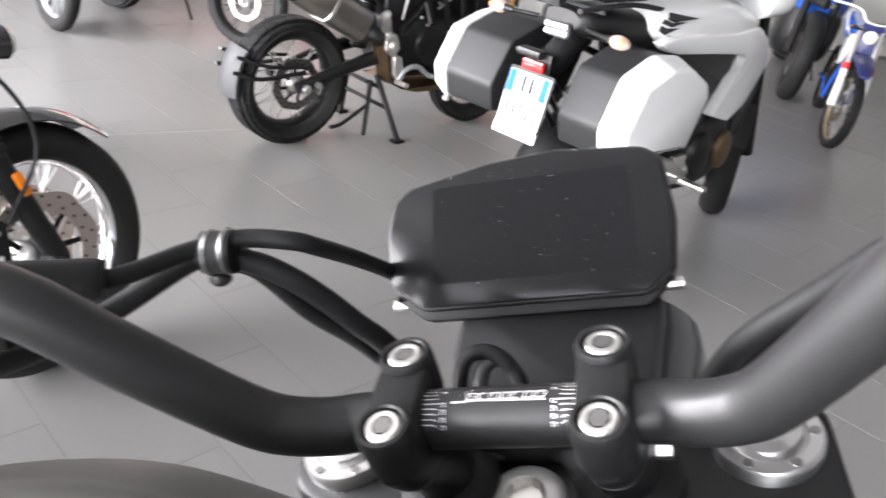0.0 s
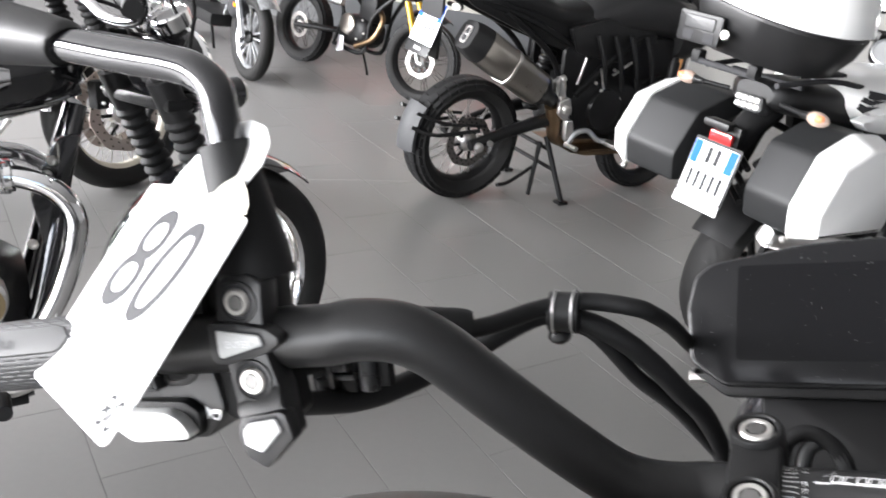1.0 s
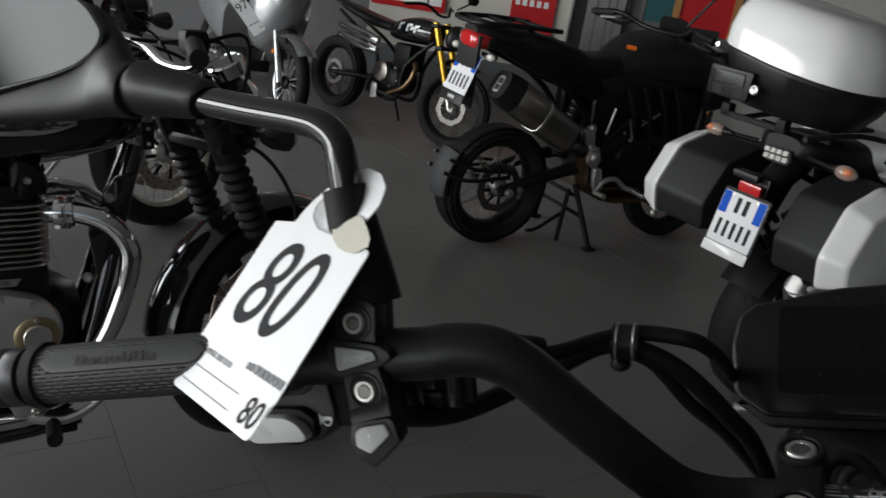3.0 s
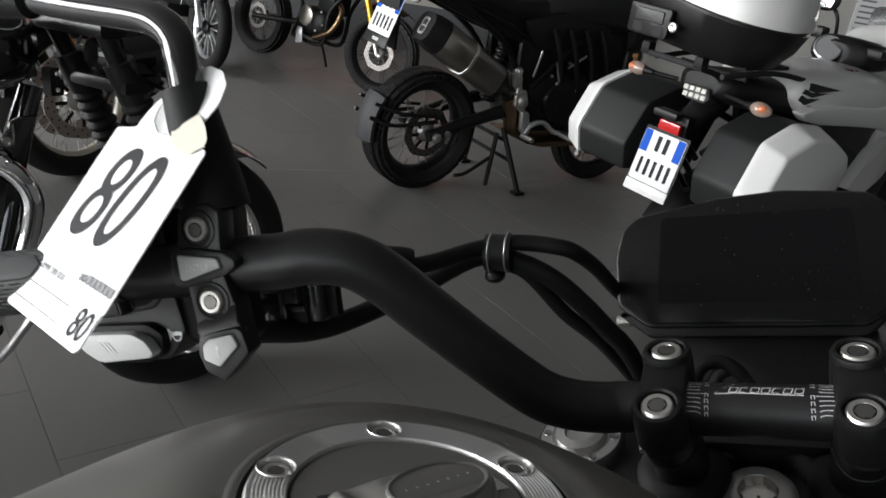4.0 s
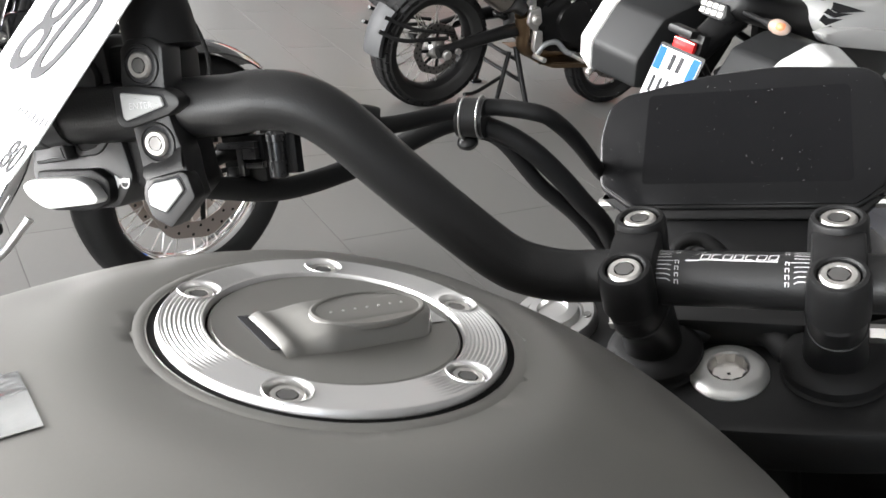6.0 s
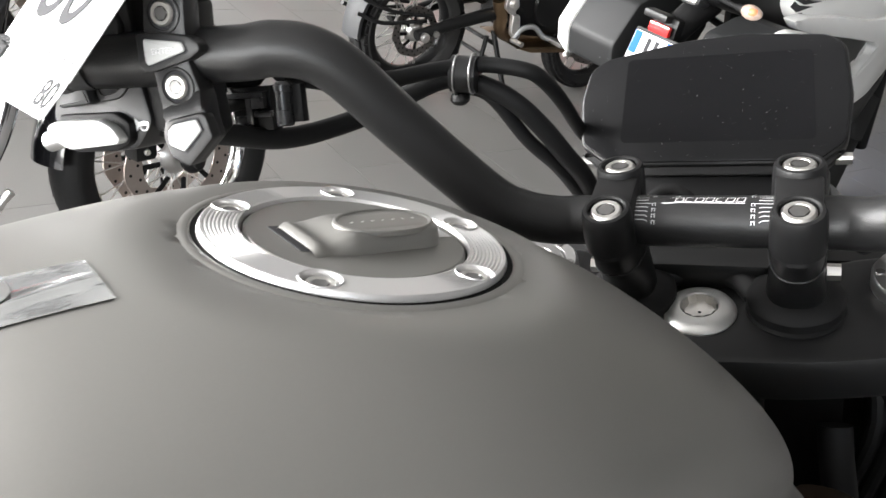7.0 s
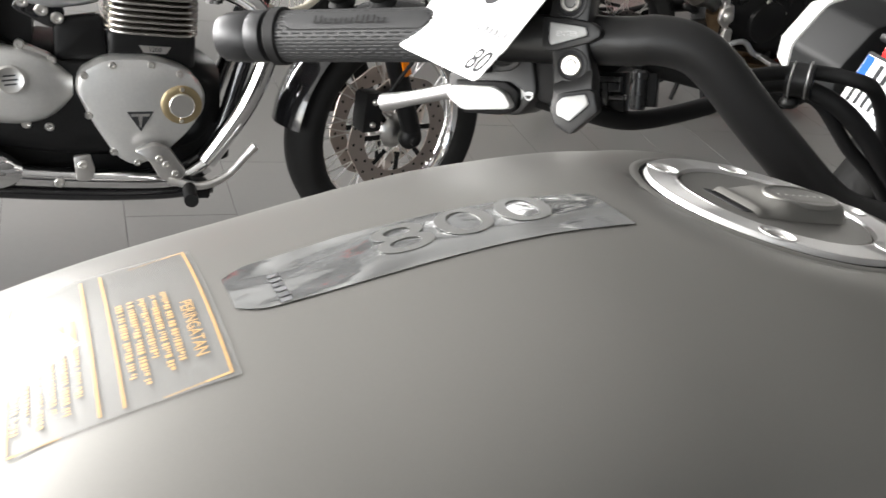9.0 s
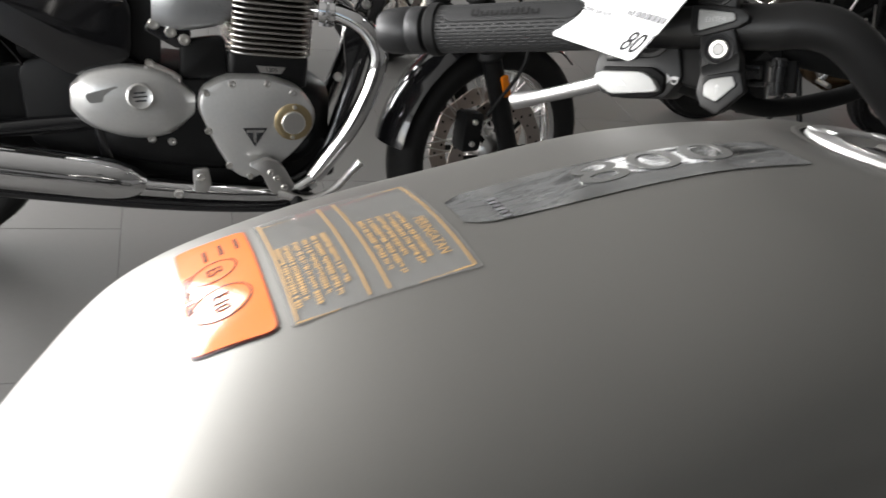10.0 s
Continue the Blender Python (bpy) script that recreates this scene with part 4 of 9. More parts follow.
h1 = [(-0.0180, 0.0100), (-0.0039, 0.0098), (0.0118, 0.0070), (0.0176, 0.0029), (0.0176, -0.0009), (0.0111, -0.0046), (-0.0106, -0.0096), (-0.0163, -0.0090), (-0.0183, -0.0055)]
b1 = [(-0.0130, 0.0072), (0.0090, 0.0042), (0.0104, -0.0004), (-0.0117, -0.0062), (-0.0132, -0.0044)]
h2 = [(-0.0092, -0.0374), (-0.0054, -0.0338), (0.0130, -0.0310), (0.0160, -0.0328), (0.0186, -0.0440), (0.0027, -0.0583), (-0.0070, -0.0530), (-0.0102, -0.0436)]
b2 = [(-0.0064, -0.0395), (-0.0028, -0.0362), (0.0112, -0.0340), (0.0137, -0.0398), (0.0021, -0.0504), (-0.0064, -0.0466)]
for frame_line, poly, sign in ((h1, b1, "enter"), (h2, b2, "arrow")):
    bm = bm_new()
    prism(bm, rounded(frame_line, 0.0016, 3), -0.006, 0.0034, PW, 0.0010)
    rim = part("button_frame", bm, PODP, switch)
    bm = bm_new()
    prism(bm, rounded(inset(poly, -0.0010), 0.0014, 3), 0.0030, 0.0036, PW)
    part("button_gap", bm, INK, rim)
    bm = bm_new()
    prism(bm, rounded(poly, 0.0014, 3), 0.0030, 0.0052, PW, 0.0011)
    btn = part("button", bm, GREYBTN, switch, "light grey push button")
    bm = bm_new()
    if sign == "enter":
        letters(bm, "ENTER", 0.0044, PW @ Matrix.Translation((-0.0020, 0.0004, 0.0053)), 0.0001)
    else:
        prism(bm, [(0.0020, -0.0450), (0.0026, -0.0450), (0.0026, -0.0412), (0.0037, -0.0412), (0.0023, -0.0388), (0.0009, -0.0412), (0.0020, -0.0412)], 0.0052, 0.0054, PW)
    part("button_mark", bm, WHITEINK, btn)
bm = bm_new()
prism(bm, rounded([(-0.0800, -0.0282), (-0.0436, -0.0287), (-0.0350, -0.0347), (-0.0362, -0.0455), (-0.0462, -0.0496), (-0.0745, -0.0490)], 0.003), -0.012, -0.004, PW, 0.0015)
part("slider_housing", bm, PLUGSHADE, switch)
bm = bm_new()
prism(bm, rounded([(-0.0830, -0.0342), (-0.0774, -0.0315), (-0.0494, -0.0318), (-0.0416, -0.0355), (-0.0370, -0.0429), (-0.0394, -0.0452), (-0.0702, -0.0470), (-0.0805, -0.0401)], 0.0035, 6), -0.008, 0.0035, PW, 0.0012)
horn = part("signal_switch", bm, GREYBTN, switch, "light grey turn signal slider")
bm = bm_new()
for k in range(3):
    prism(bm, [(-0.0690 + 0.0024 * k, -0.0355), (-0.0684 + 0.0024 * k, -0.0355), (-0.0634 + 0.0024 * k, -0.0415), (-0.0640 + 0.0024 * k, -0.0415)], 0.0034, 0.0039, PW)
part("slider_ridges", bm, WHITEINK, horn)
bm = bm_new()
Mh = PW @ Matrix.Translation((-0.0315, -0.0360, -0.0099))
prism(bm, [(-0.0044, 0.0034), (-0.0016, 0.0011), (0.0040, 0.0011), (0.0040, -0.0008), (-0.0016, -0.0008), (-0.0036, -0.0036)], 0, 0.0003, Mh)
ring_strip(bm, [[Mh @ Vector((0.0012 + r * math.cos(math.pi * k / 8), -0.0012 + r * math.sin(math.pi * k / 8), 0.0004)) for k in range(17)] for r in (0.0028, 0.0020)], False)
part("horn_mark", bm, WHITEINK, switch)
# thumb scoop, dark patch for its shaded hollow, high beam rocker, upper button
bm = bm_new()
prism(bm, rounded([(-0.0573, 0.0035), (-0.0384, 0.0050), (-0.0330, -0.0041), (-0.0345, -0.0150), (-0.0421, -0.0222), (-0.0565, -0.0230)], 0.004), -0.012, -0.0085, PW, 0.0012)
scoop = part("thumb_scoop", bm, PODP, switch)
bm = bm_new()
prism(bm, rounded([(-0.0545, 0.0010), (-0.0400, 0.0022), (-0.0362, -0.0045), (-0.0375, -0.0135), (-0.0436, -0.0192), (-0.0540, -0.0200)], 0.004), -0.010, -0.0075, PW, 0.002)
part("horn_button", bm, PLUGSHADE, scoop)
bm = bm_new()
prism(bm, rounded([(-0.0733, -0.0062), (-0.0600, -0.0050), (-0.0558, -0.0234), (-0.0771, -0.0249)], 0.002), -0.012, -0.002, PW, 0.002)
part("beam_switch", bm, DARKGREYP, switch, "dark grey rocker switch")
bm = bm_new()
prism(bm, rounded([(-0.0560, 0.0085), (-0.0540, 0.0240), (-0.0369, 0.0240), (-0.0330, 0.0163), (-0.0342, 0.0084), (-0.0411, 0.0072)], 0.002), -0.012, -0.005, PW, 0.002)
part("upper_button", bm, DARKGREYP, switch)
bm = bm_new()
prism(bm, [(-0.0580, 0.0016), (-0.0552, 0.0016), (-0.0552, 0.0030), (-0.0528, 0.0006), (-0.0552, -0.0018), (-0.0552, -0.0004), (-0.0580, -0.0004)], -0.0100, -0.0072, PW)
part("arrow_mark", bm, GREYINK, switch)
# wiring plugs behind the switch: a carrier plate, a clip, a lead and a round plug
PG = Q @ axes((-0.2545, -0.0255, 0.0990), Vector((0.9928, 0.1106, -0.0465)), Vector((0, 0.3878, 0.9217)), Vector((0.1200, -0.9151, 0.3850)))
GLOSSPLUG = material("glossy_black_plug", (0.022, 0.022, 0.023), 0.28, 0.0, 0.15, 400, 0.00003, 0.06)
bm = bm_new()
prism(bm, rounded([(-0.030, 0.010), (0.004, 0.010), (0.012, 0.017), (0.020, 0.010), (0.024, 0.012), (0.024, 0.026), (-0.030, 0.026)], 0.002), -0.012, -0.006, PG, 0.001)
plug = part("wiring_plug", bm, PLUGSHADE, switch, "black wiring plugs on a carrier plate")
for name, mat, x0, x1, y0, y1, z0, z1 in (("plug_body", PLUGSHADE, -0.012, 0.014, -0.016, 0.010, -0.016, -0.004), ("clip_bar", GLOSSPLUG, -0.012, 0.012, 0.0035, 0.0068, -0.004, 0.0022), ("clip_block", GLOSSPLUG, 0.0038, 0.0120, -0.0028, 0.0034, -0.004, 0.0022), ("clip_stem", GLOSSPLUG, -0.0004, 0.0036, -0.0120, 0.0034, -0.004, 0.0016), ("clip_foot", GLOSSPLUG, -0.0070, -0.0006, -0.0138, -0.0070, -0.004, 0.0016), ("clip_tab", GLOSSPLUG, 0.0038, 0.0150, -0.0080, -0.0046, -0.004, 0.0005), ("clip_hook", GLOSSPLUG, -0.0190, -0.0150, 0.0075, 0.0145, -0.006, -0.002)):
    bm = bm_new()
    box(bm, ((x0 + x1) / 2, (y0 + y1) / 2, (z0 + z1) / 2), (x1 - x0, y1 - y0, z1 - z0), PG, 0.0006)
    part(name, bm, mat, plug)
bm = bm_new()
tube(bm, [(-0.034, -0.016, -0.004), (-0.022, -0.006, 0.0), (-0.010, 0.000, -0.001), (0.002, 0.001, -0.006)], 0.0042, 12, 6, PG)
part("plug_lead", bm, RUBBER, plug)
bm = bm_new()
lathe(bm, [(0.0044, -0.014), (0.0052, -0.013), (0.0054, -0.005), (0.0050, -0.0045), (0.0050, 0.006), (0.0056, 0.0065), (0.0056, 0.010), (0.0040, 0.012), (0.001, 0.012)], PG @ aim((0.0235, 0.0, -0.002), (0.02, 1, 0)), 22)
part("plug_barrel", bm, GLOSSPLUG, plug)
bm = bm_new()
box(bm, (0.0315, -0.001, -0.006), (0.007, 0.022, 0.008), PG, 0.001)
part("plug_guard", bm, PLUGSHADE, plug)

# grip, bar end, clutch lever
GA, GB = Vector((-0.300, -0.0757, 0.1550)), Vector((-0.449, -0.1160, 0.1682))
gd = (GB - GA).normalized()
MG = Q @ aim(GA, gd, (0, 0, 1))
bm = bm_new()
rings = []
seg, ROWS, STEP = 252, 42, 0.0088
ML = (GB - GA).length
for i in range(260):
    z = ML * i / 259
    ring = []
    for k in range(seg):
        t = 2 * math.pi * k / seg
        r = 0.0166
        row = k * ROWS // seg
        if 0.012 < z < ML - 0.006 and not (k % 6 == 0 and (z / STEP + 0.5 * (row % 2)) % 1 < 0.74):
            r += 0.0007
        ring.append(MG @ Vector((r * math.cos(t), r * math.sin(t), z)))
    rings.append(ring)
ring_strip(bm, rings)
grip = part("grip", bm, GRIPRUB, bike, "dark grey patterned rubber grip", 1.4)
bm = bm_new()
lathe(bm, [(0.0165, -0.004), (0.0195, -0.003), (0.0195, 0.004), (0.0170, 0.006)], MG @ Matrix.Translation((0, 0, ML - 0.004)), 40, False)
part("grip_flange", bm, RUBBER, grip)
bm = bm_new()
lathe(bm, [(0.012, 0.0), (0.0172, 0.003), (0.0178, 0.012), (0.0168, 0.014), (0.0178, 0.017), (0.0170, 0.032), (0.0150, 0.0385), (0.0100, 0.0405), (0.001, 0.0405)], MG @ Matrix.Translation((0, 0, ML + 0.003)), 40)
part("bar_end_weight", bm, material("dark_grey_weight", (0.034, 0.0345, 0.036), 0.4, 0.6, 0.1, 300, 0.0, 0.06), bike, "dark grey bar end weight")
view_side = MG.to_3x3().inverted() @ (SW.to_3x3() @ Vector((0, 0.25, 1)))
ga = math.atan2(view_side.y, view_side.x)


def on_grip(p):
    t = ga + p.y / 0.0175
    return MG @ Vector(((0.0168 + p.z) * math.cos(t), (0.0168 + p.z) * math.sin(t), 0.092 - p.x))


def wrap_patch(poly, z, n=10):
    bm = bm_new()
    xs = [p[0] for p in poly]
    steps = 24
    top, bot = [], []
    for i in range(steps + 1):
        x = min(xs) + (max(xs) - min(xs)) * i / steps
        ys = []
        for a, b in zip(poly, poly[1:] + poly[:1]):
            if (a[0] - x) * (b[0] - x) <= 0 and abs(a[0] - b[0]) > 1e-9:
                ys.append(a[1] + (b[1] - a[1]) * (x - a[0]) / (b[0] - a[0]))
        bot.append((x, min(ys))), top.append((x, max(ys)))
    rows = []
    for (x, y0), (_, y1) in zip(bot, top):
        rows.append([on_grip(Vector((x, y0 + (y1 - y0) * k / n, z if 0 < k < n else 0))) for k in range(n + 1)])
    ring_strip(bm, rows, False)
    return bm


pad = [tuple(p) for p in rounded([(-0.052, 0.0), (-0.044, 0.008), (0.05, 0.008), (0.056, 0.0), (0.05, -0.008), (-0.044, -0.008)], 0.006)]
badge = part("grip_pad", wrap_patch(pad, 0.0012), GRIPRUB, grip)
bm = bm_new()
for k in range(7):
    x = -0.026 + k * 0.0075
    tall = 0.0055 if k in (0, 4, 5) else 0.0035
    for dx in (0, 0.0042):
        rows = [[on_grip(Vector((x + dx + e, y, 0.0019))) for y in (-0.003, -0.003 + tall)] for e in (0, 0.0013)]
        ring_strip(bm, rows, False)
    rows = [[on_grip(Vector((x + e, y, 0.0019))) for y in (-0.0034, -0.0022)] for e in (0, 0.0055)]
    ring_strip(bm, rows, False)
part("embossed_mark", bm, SATIN, badge)
bm = bm_new()
tube(bm, [(-0.275, -0.02, 0.120), (-0.33, 0.005, 0.098), (-0.40, 0.028, 0.070), (-0.47, 0.036, 0.052), (-0.505, 0.035, 0.046)], [0.008, 0.0075, 0.0068, 0.0065, 0.0085], 16, 8, Q)
part("clutch_lever", bm, ANOD, bike, "silver clutch lever")

# mirror on its stalk
bm = bm_new()
tube(bm, [(-0.249, -0.050, 0.172), (-0.251, -0.044, 0.186), (-0.2535, -0.036, 0.203), (-0.2580, -0.0245, 0.2305)], [0.0180, 0.0172, 0.0148, 0.0122], 28, 4, Q)
mirror = part("mirror_boot", bm, RUBBER, bike, "black rubber boot of the mirror stalk")
bm = bm_new()
tube(bm, [(-0.2575, -0.0245, 0.230), (-0.2580, -0.019, 0.243), (-0.2595, -0.0145, 0.2525), (-0.267, -0.0105, 0.2605), (-0.281, -0.0075, 0.2665), (-0.32, -0.0035, 0.2768), (-0.36, 0.001, 0.2882)], 0.0088, 24, 8, Q)
part("mirror_stalk", bm, GLOSSBLK, mirror, "glossy black bent mirror stalk")
bm = bm_new()
tube(bm, [(-0.352, 0.0, 0.286), (-0.357, 0.0008, 0.2878), (-0.398, 0.0055, 0.2985), (-0.403, 0.0062, 0.3)], [0.0115, 0.0125, 0.0172, 0.0165], 28, 4, Q)
part("mirror_sleeve", bm, SATIN, mirror)
mx, my, mz = Vector((0.9711, -0.1068, -0.2136)), Vector((0.2118, 0.7986, 0.5634)), Vector((0.1104, -0.5923, 0.7981))
MM = Q @ axes((-0.515, 0.026, 0.338), mx, my, mz) @ Matrix.Rotation(radians(4), 4, "X")
bm = bm_new()
shell = [(-0.112, -0.035, 0.005, -0.008, -0.014), (-0.108, -0.048, 0.028, -0.001, -0.02), (-0.09, -0.060, 0.046, 0.001, -0.027), (-0.03, -0.054, 0.056, 0.001, -0.03),
         (0.0335, -0.044, 0.0455, 0.001, -0.03), (0.058, -0.040, 0.0335, 0.001, -0.028), (0.075, -0.037, 0.0225, 0.003, -0.026), (0.0886, -0.0355, 0.0125, 0.007, -0.024),
         (0.108, -0.0345, 0.0, 0.012, -0.022), (0.117, -0.0345, -0.002, 0.0125, -0.021), (0.1185, -0.033, -0.004, 0.011, -0.019)]
rings = []
for k in range(len(shell) - 1):
    pa, pb, pc, pd = (Vector(shell[min(max(k + d, 0), len(shell) - 1)]) for d in (-1, 0, 1, 2))
    for q in range(5):
        t = q / 5
        rings.append(0.5 * (2 * pb + (pc - pa) * t + (2 * pa - 5 * pb + 4 * pc - pd) * t * t + (3 * pb - pa - 3 * pc + pd) * t ** 3))
rings.append(Vector(shell[-1]))
loops = []
for x, lo, hi, zf, zb in rings:
    zm = zb * 0.35 + zf * 0.65 - 0.004
    loops.append([MM @ Vector((x, (lo + hi) / 2 + (hi - lo) / 2 * math.cos(a), zm + (zf - zm if math.sin(a) > 0 else zm - zb) * math.copysign(abs(math.sin(a)) ** 0.8, math.sin(a)))) for a in (2 * math.pi * n / 36 for n in range(36))])
ring_strip(bm, loops)
mb = part("mirror_housing", bm, HOUSING, mirror)
glass_line = rounded([(0.0735, 0.010), (0.070, 0.018), (0.049, 0.0325), (0.031, 0.041), (0.005, 0.0476), (-0.05, 0.050), (-0.088, 0.036), (-0.102, -0.005), (-0.095, -0.040), (-0.072, -0.0515), (-0.0453, -0.047), (0.0022, -0.0318), (0.0465, -0.0165), (0.0635, -0.0075), (0.071, 0.001)], 0.008, 5)
bm = bm_new()
prism(bm, [(x * 1.035 + 0.0005, y * 1.05) for x, y in glass_line], -0.006, 0.0026, MM, 0.0012)
part("mirror_rim", bm, SATIN, mb)
bm = bm_new()
prism(bm, glass_line, 0.0, 0.0032, MM)
part("mirror_glass", bm, DIMMIRROR, mb, "mirror glass, its reflection dimmed by a grey colour", 0.02)

# price tag hung over the mirror stalk
# its frame: corner, edge across, edge down
TG0, TGU, TGV = Vector((-0.3115, -0.0259, 0.2155)), Vector((0.0834, -0.03755, -0.00595)), Vector((-0.0430, -0.08145, -0.05495))
TGN = TGV.cross(TGU).normalized()
tag = thing("price_tag", MB @ Q @ axes(TG0, TGU.normalized(), -TGV.normalized(), TGN), "white hanging card tag numbered 80 on the mirror stalk", "tag")
TW, TH = TGU.length, TGV.length


def tag_map(u, v, z=0.0):
    """u across, v down, as shares of the card."""
    return Vector((u * TW, -v * TH, z))


def tag_sheet(bm, outline, z=0.0):
    """A card cut to an outline of (u, v), with its thickness."""
    pts = rounded(outline, 0.02, 3)
    top = [bm.verts.new(tag_map(p.x, p.y, z)) for p in pts]
    low = [bm.verts.new(tag_map(p.x, p.y, z - 0.0007)) for p in pts]
    n = len(pts)
    for i in range(n):
        bm.faces.new((top[i], low[i], low[(i + 1) % n], top[(i + 1) % n]))
    bm.faces.new(top)
    bm.faces.new(low[::-1])


bm = bm_new()
tag_sheet(bm, [(0.0, 0.0), (0.20, -0.03), (0.215, -0.11), (0.25, -0.185), (0.34, -0.315), (0.44, -0.395), (0.555, -0.430), (0.70, -0.415), (0.81, -0.35), (0.85, -0.25), (0.80, -0.10), (0.70, -0.045),
               (0.66, -0.10), (0.735, -0.17), (0.755, -0.235), (0.695, -0.315), (0.60, -0.352), (0.49, -0.335), (0.39, -0.265), (0.325, -0.215), (0.30, -0.155), (0.335, -0.085), (0.45, -0.035), (0.98, -0.02), (1.0, 0.0),
               (1.0, 0.80), (0.975, 0.815), (0.975, 0.97), (0.945, 1.0), (0.05, 1.0), (0.02, 0.97), (0.02, 0.82), (0.0, 0.80)])
bmesh.ops.triangulate(bm, faces=[f for f in bm.faces if len(f.verts) > 4])
card = part("card", bm, PAPER, tag)
bm = bm_new()
ring_strip(bm, [[tag_map(u, v, 0.0009 + 0.0006 * ((i + k) % 2)) for k, (u, v) in enumerate(row)] for i, row in enumerate((((0.60, -0.055), (0.66, -0.10), (0.74, -0.17), (0.80, -0.16)), ((0.66, -0.01), (0.74, -0.05), (0.83, -0.11), (0.88, -0.12)), ((0.74, 0.02), (0.82, -0.01), (0.92, -0.05), (0.965, -0.07)), ((0.84, 0.03), (0.90, 0.02), (0.95, -0.01), (0.975, -0.03))))], False)
part("tape", bm, TAPE, tag, "crumpled masking tape over the hook")
bm = bm_new()
letters(bm, "80", 0.077, I4, 0.0001, lambda p: tag_map(0.462 + (p.x + 0.22 * p.y) / TW, 0.350 - p.y / TH, 0.0004 + p.z), 0.70)
part("large_number", bm, INK, tag, "large printed number 80")
bm = bm_new()
letters(bm, "80", 0.0215, I4, 0.0001, lambda p: tag_map(0.865 + (p.x + 0.15 * p.y) / TW, 0.895 - p.y / TH, 0.0004 + p.z), 0.74)
part("small_number", bm, INK, tag)
bm = bm_new()
letters(bm, "Art. 0998 300 010", 0.0050, I4, 0.0001, lambda p: tag_map(0.26 + p.x / TW, 0.765 - p.y / TH, 0.0004 + p.z))
part("article_number", bm, GREYINK, tag)
bm = bm_new()
for u0, u1, v0, v1 in [(0.60, 0.635, 0.70, 0.735), (0.65, 0.67, 0.695, 0.735)] + [(0.69 + 0.05 * k, 0.728 + 0.05 * k, 0.69, 0.735) for k in range(6)]:
    ring_strip(bm, [[tag_map(u0, v, 0.0006), tag_map(u1, v, 0.0006)] for v in (v0, v1)], False)
for u0, u1, v in ((0.08, 0.68, 0.85), (0.08, 0.66, 0.94)):
    ring_strip(bm, [[tag_map(u0, q, 0.0006), tag_map(u1, q, 0.0006)] for q in (v, v + 0.004)], False)
for k in range(9):
    ring_strip(bm, [[tag_map(0.03, q, 0.0006), tag_map(0.05, q, 0.0006)] for q in (0.83 + 0.016 * k, 0.839 + 0.016 * k)], False)
part("small_print", bm, GREYINK, tag, "grey printed mark and form lines")


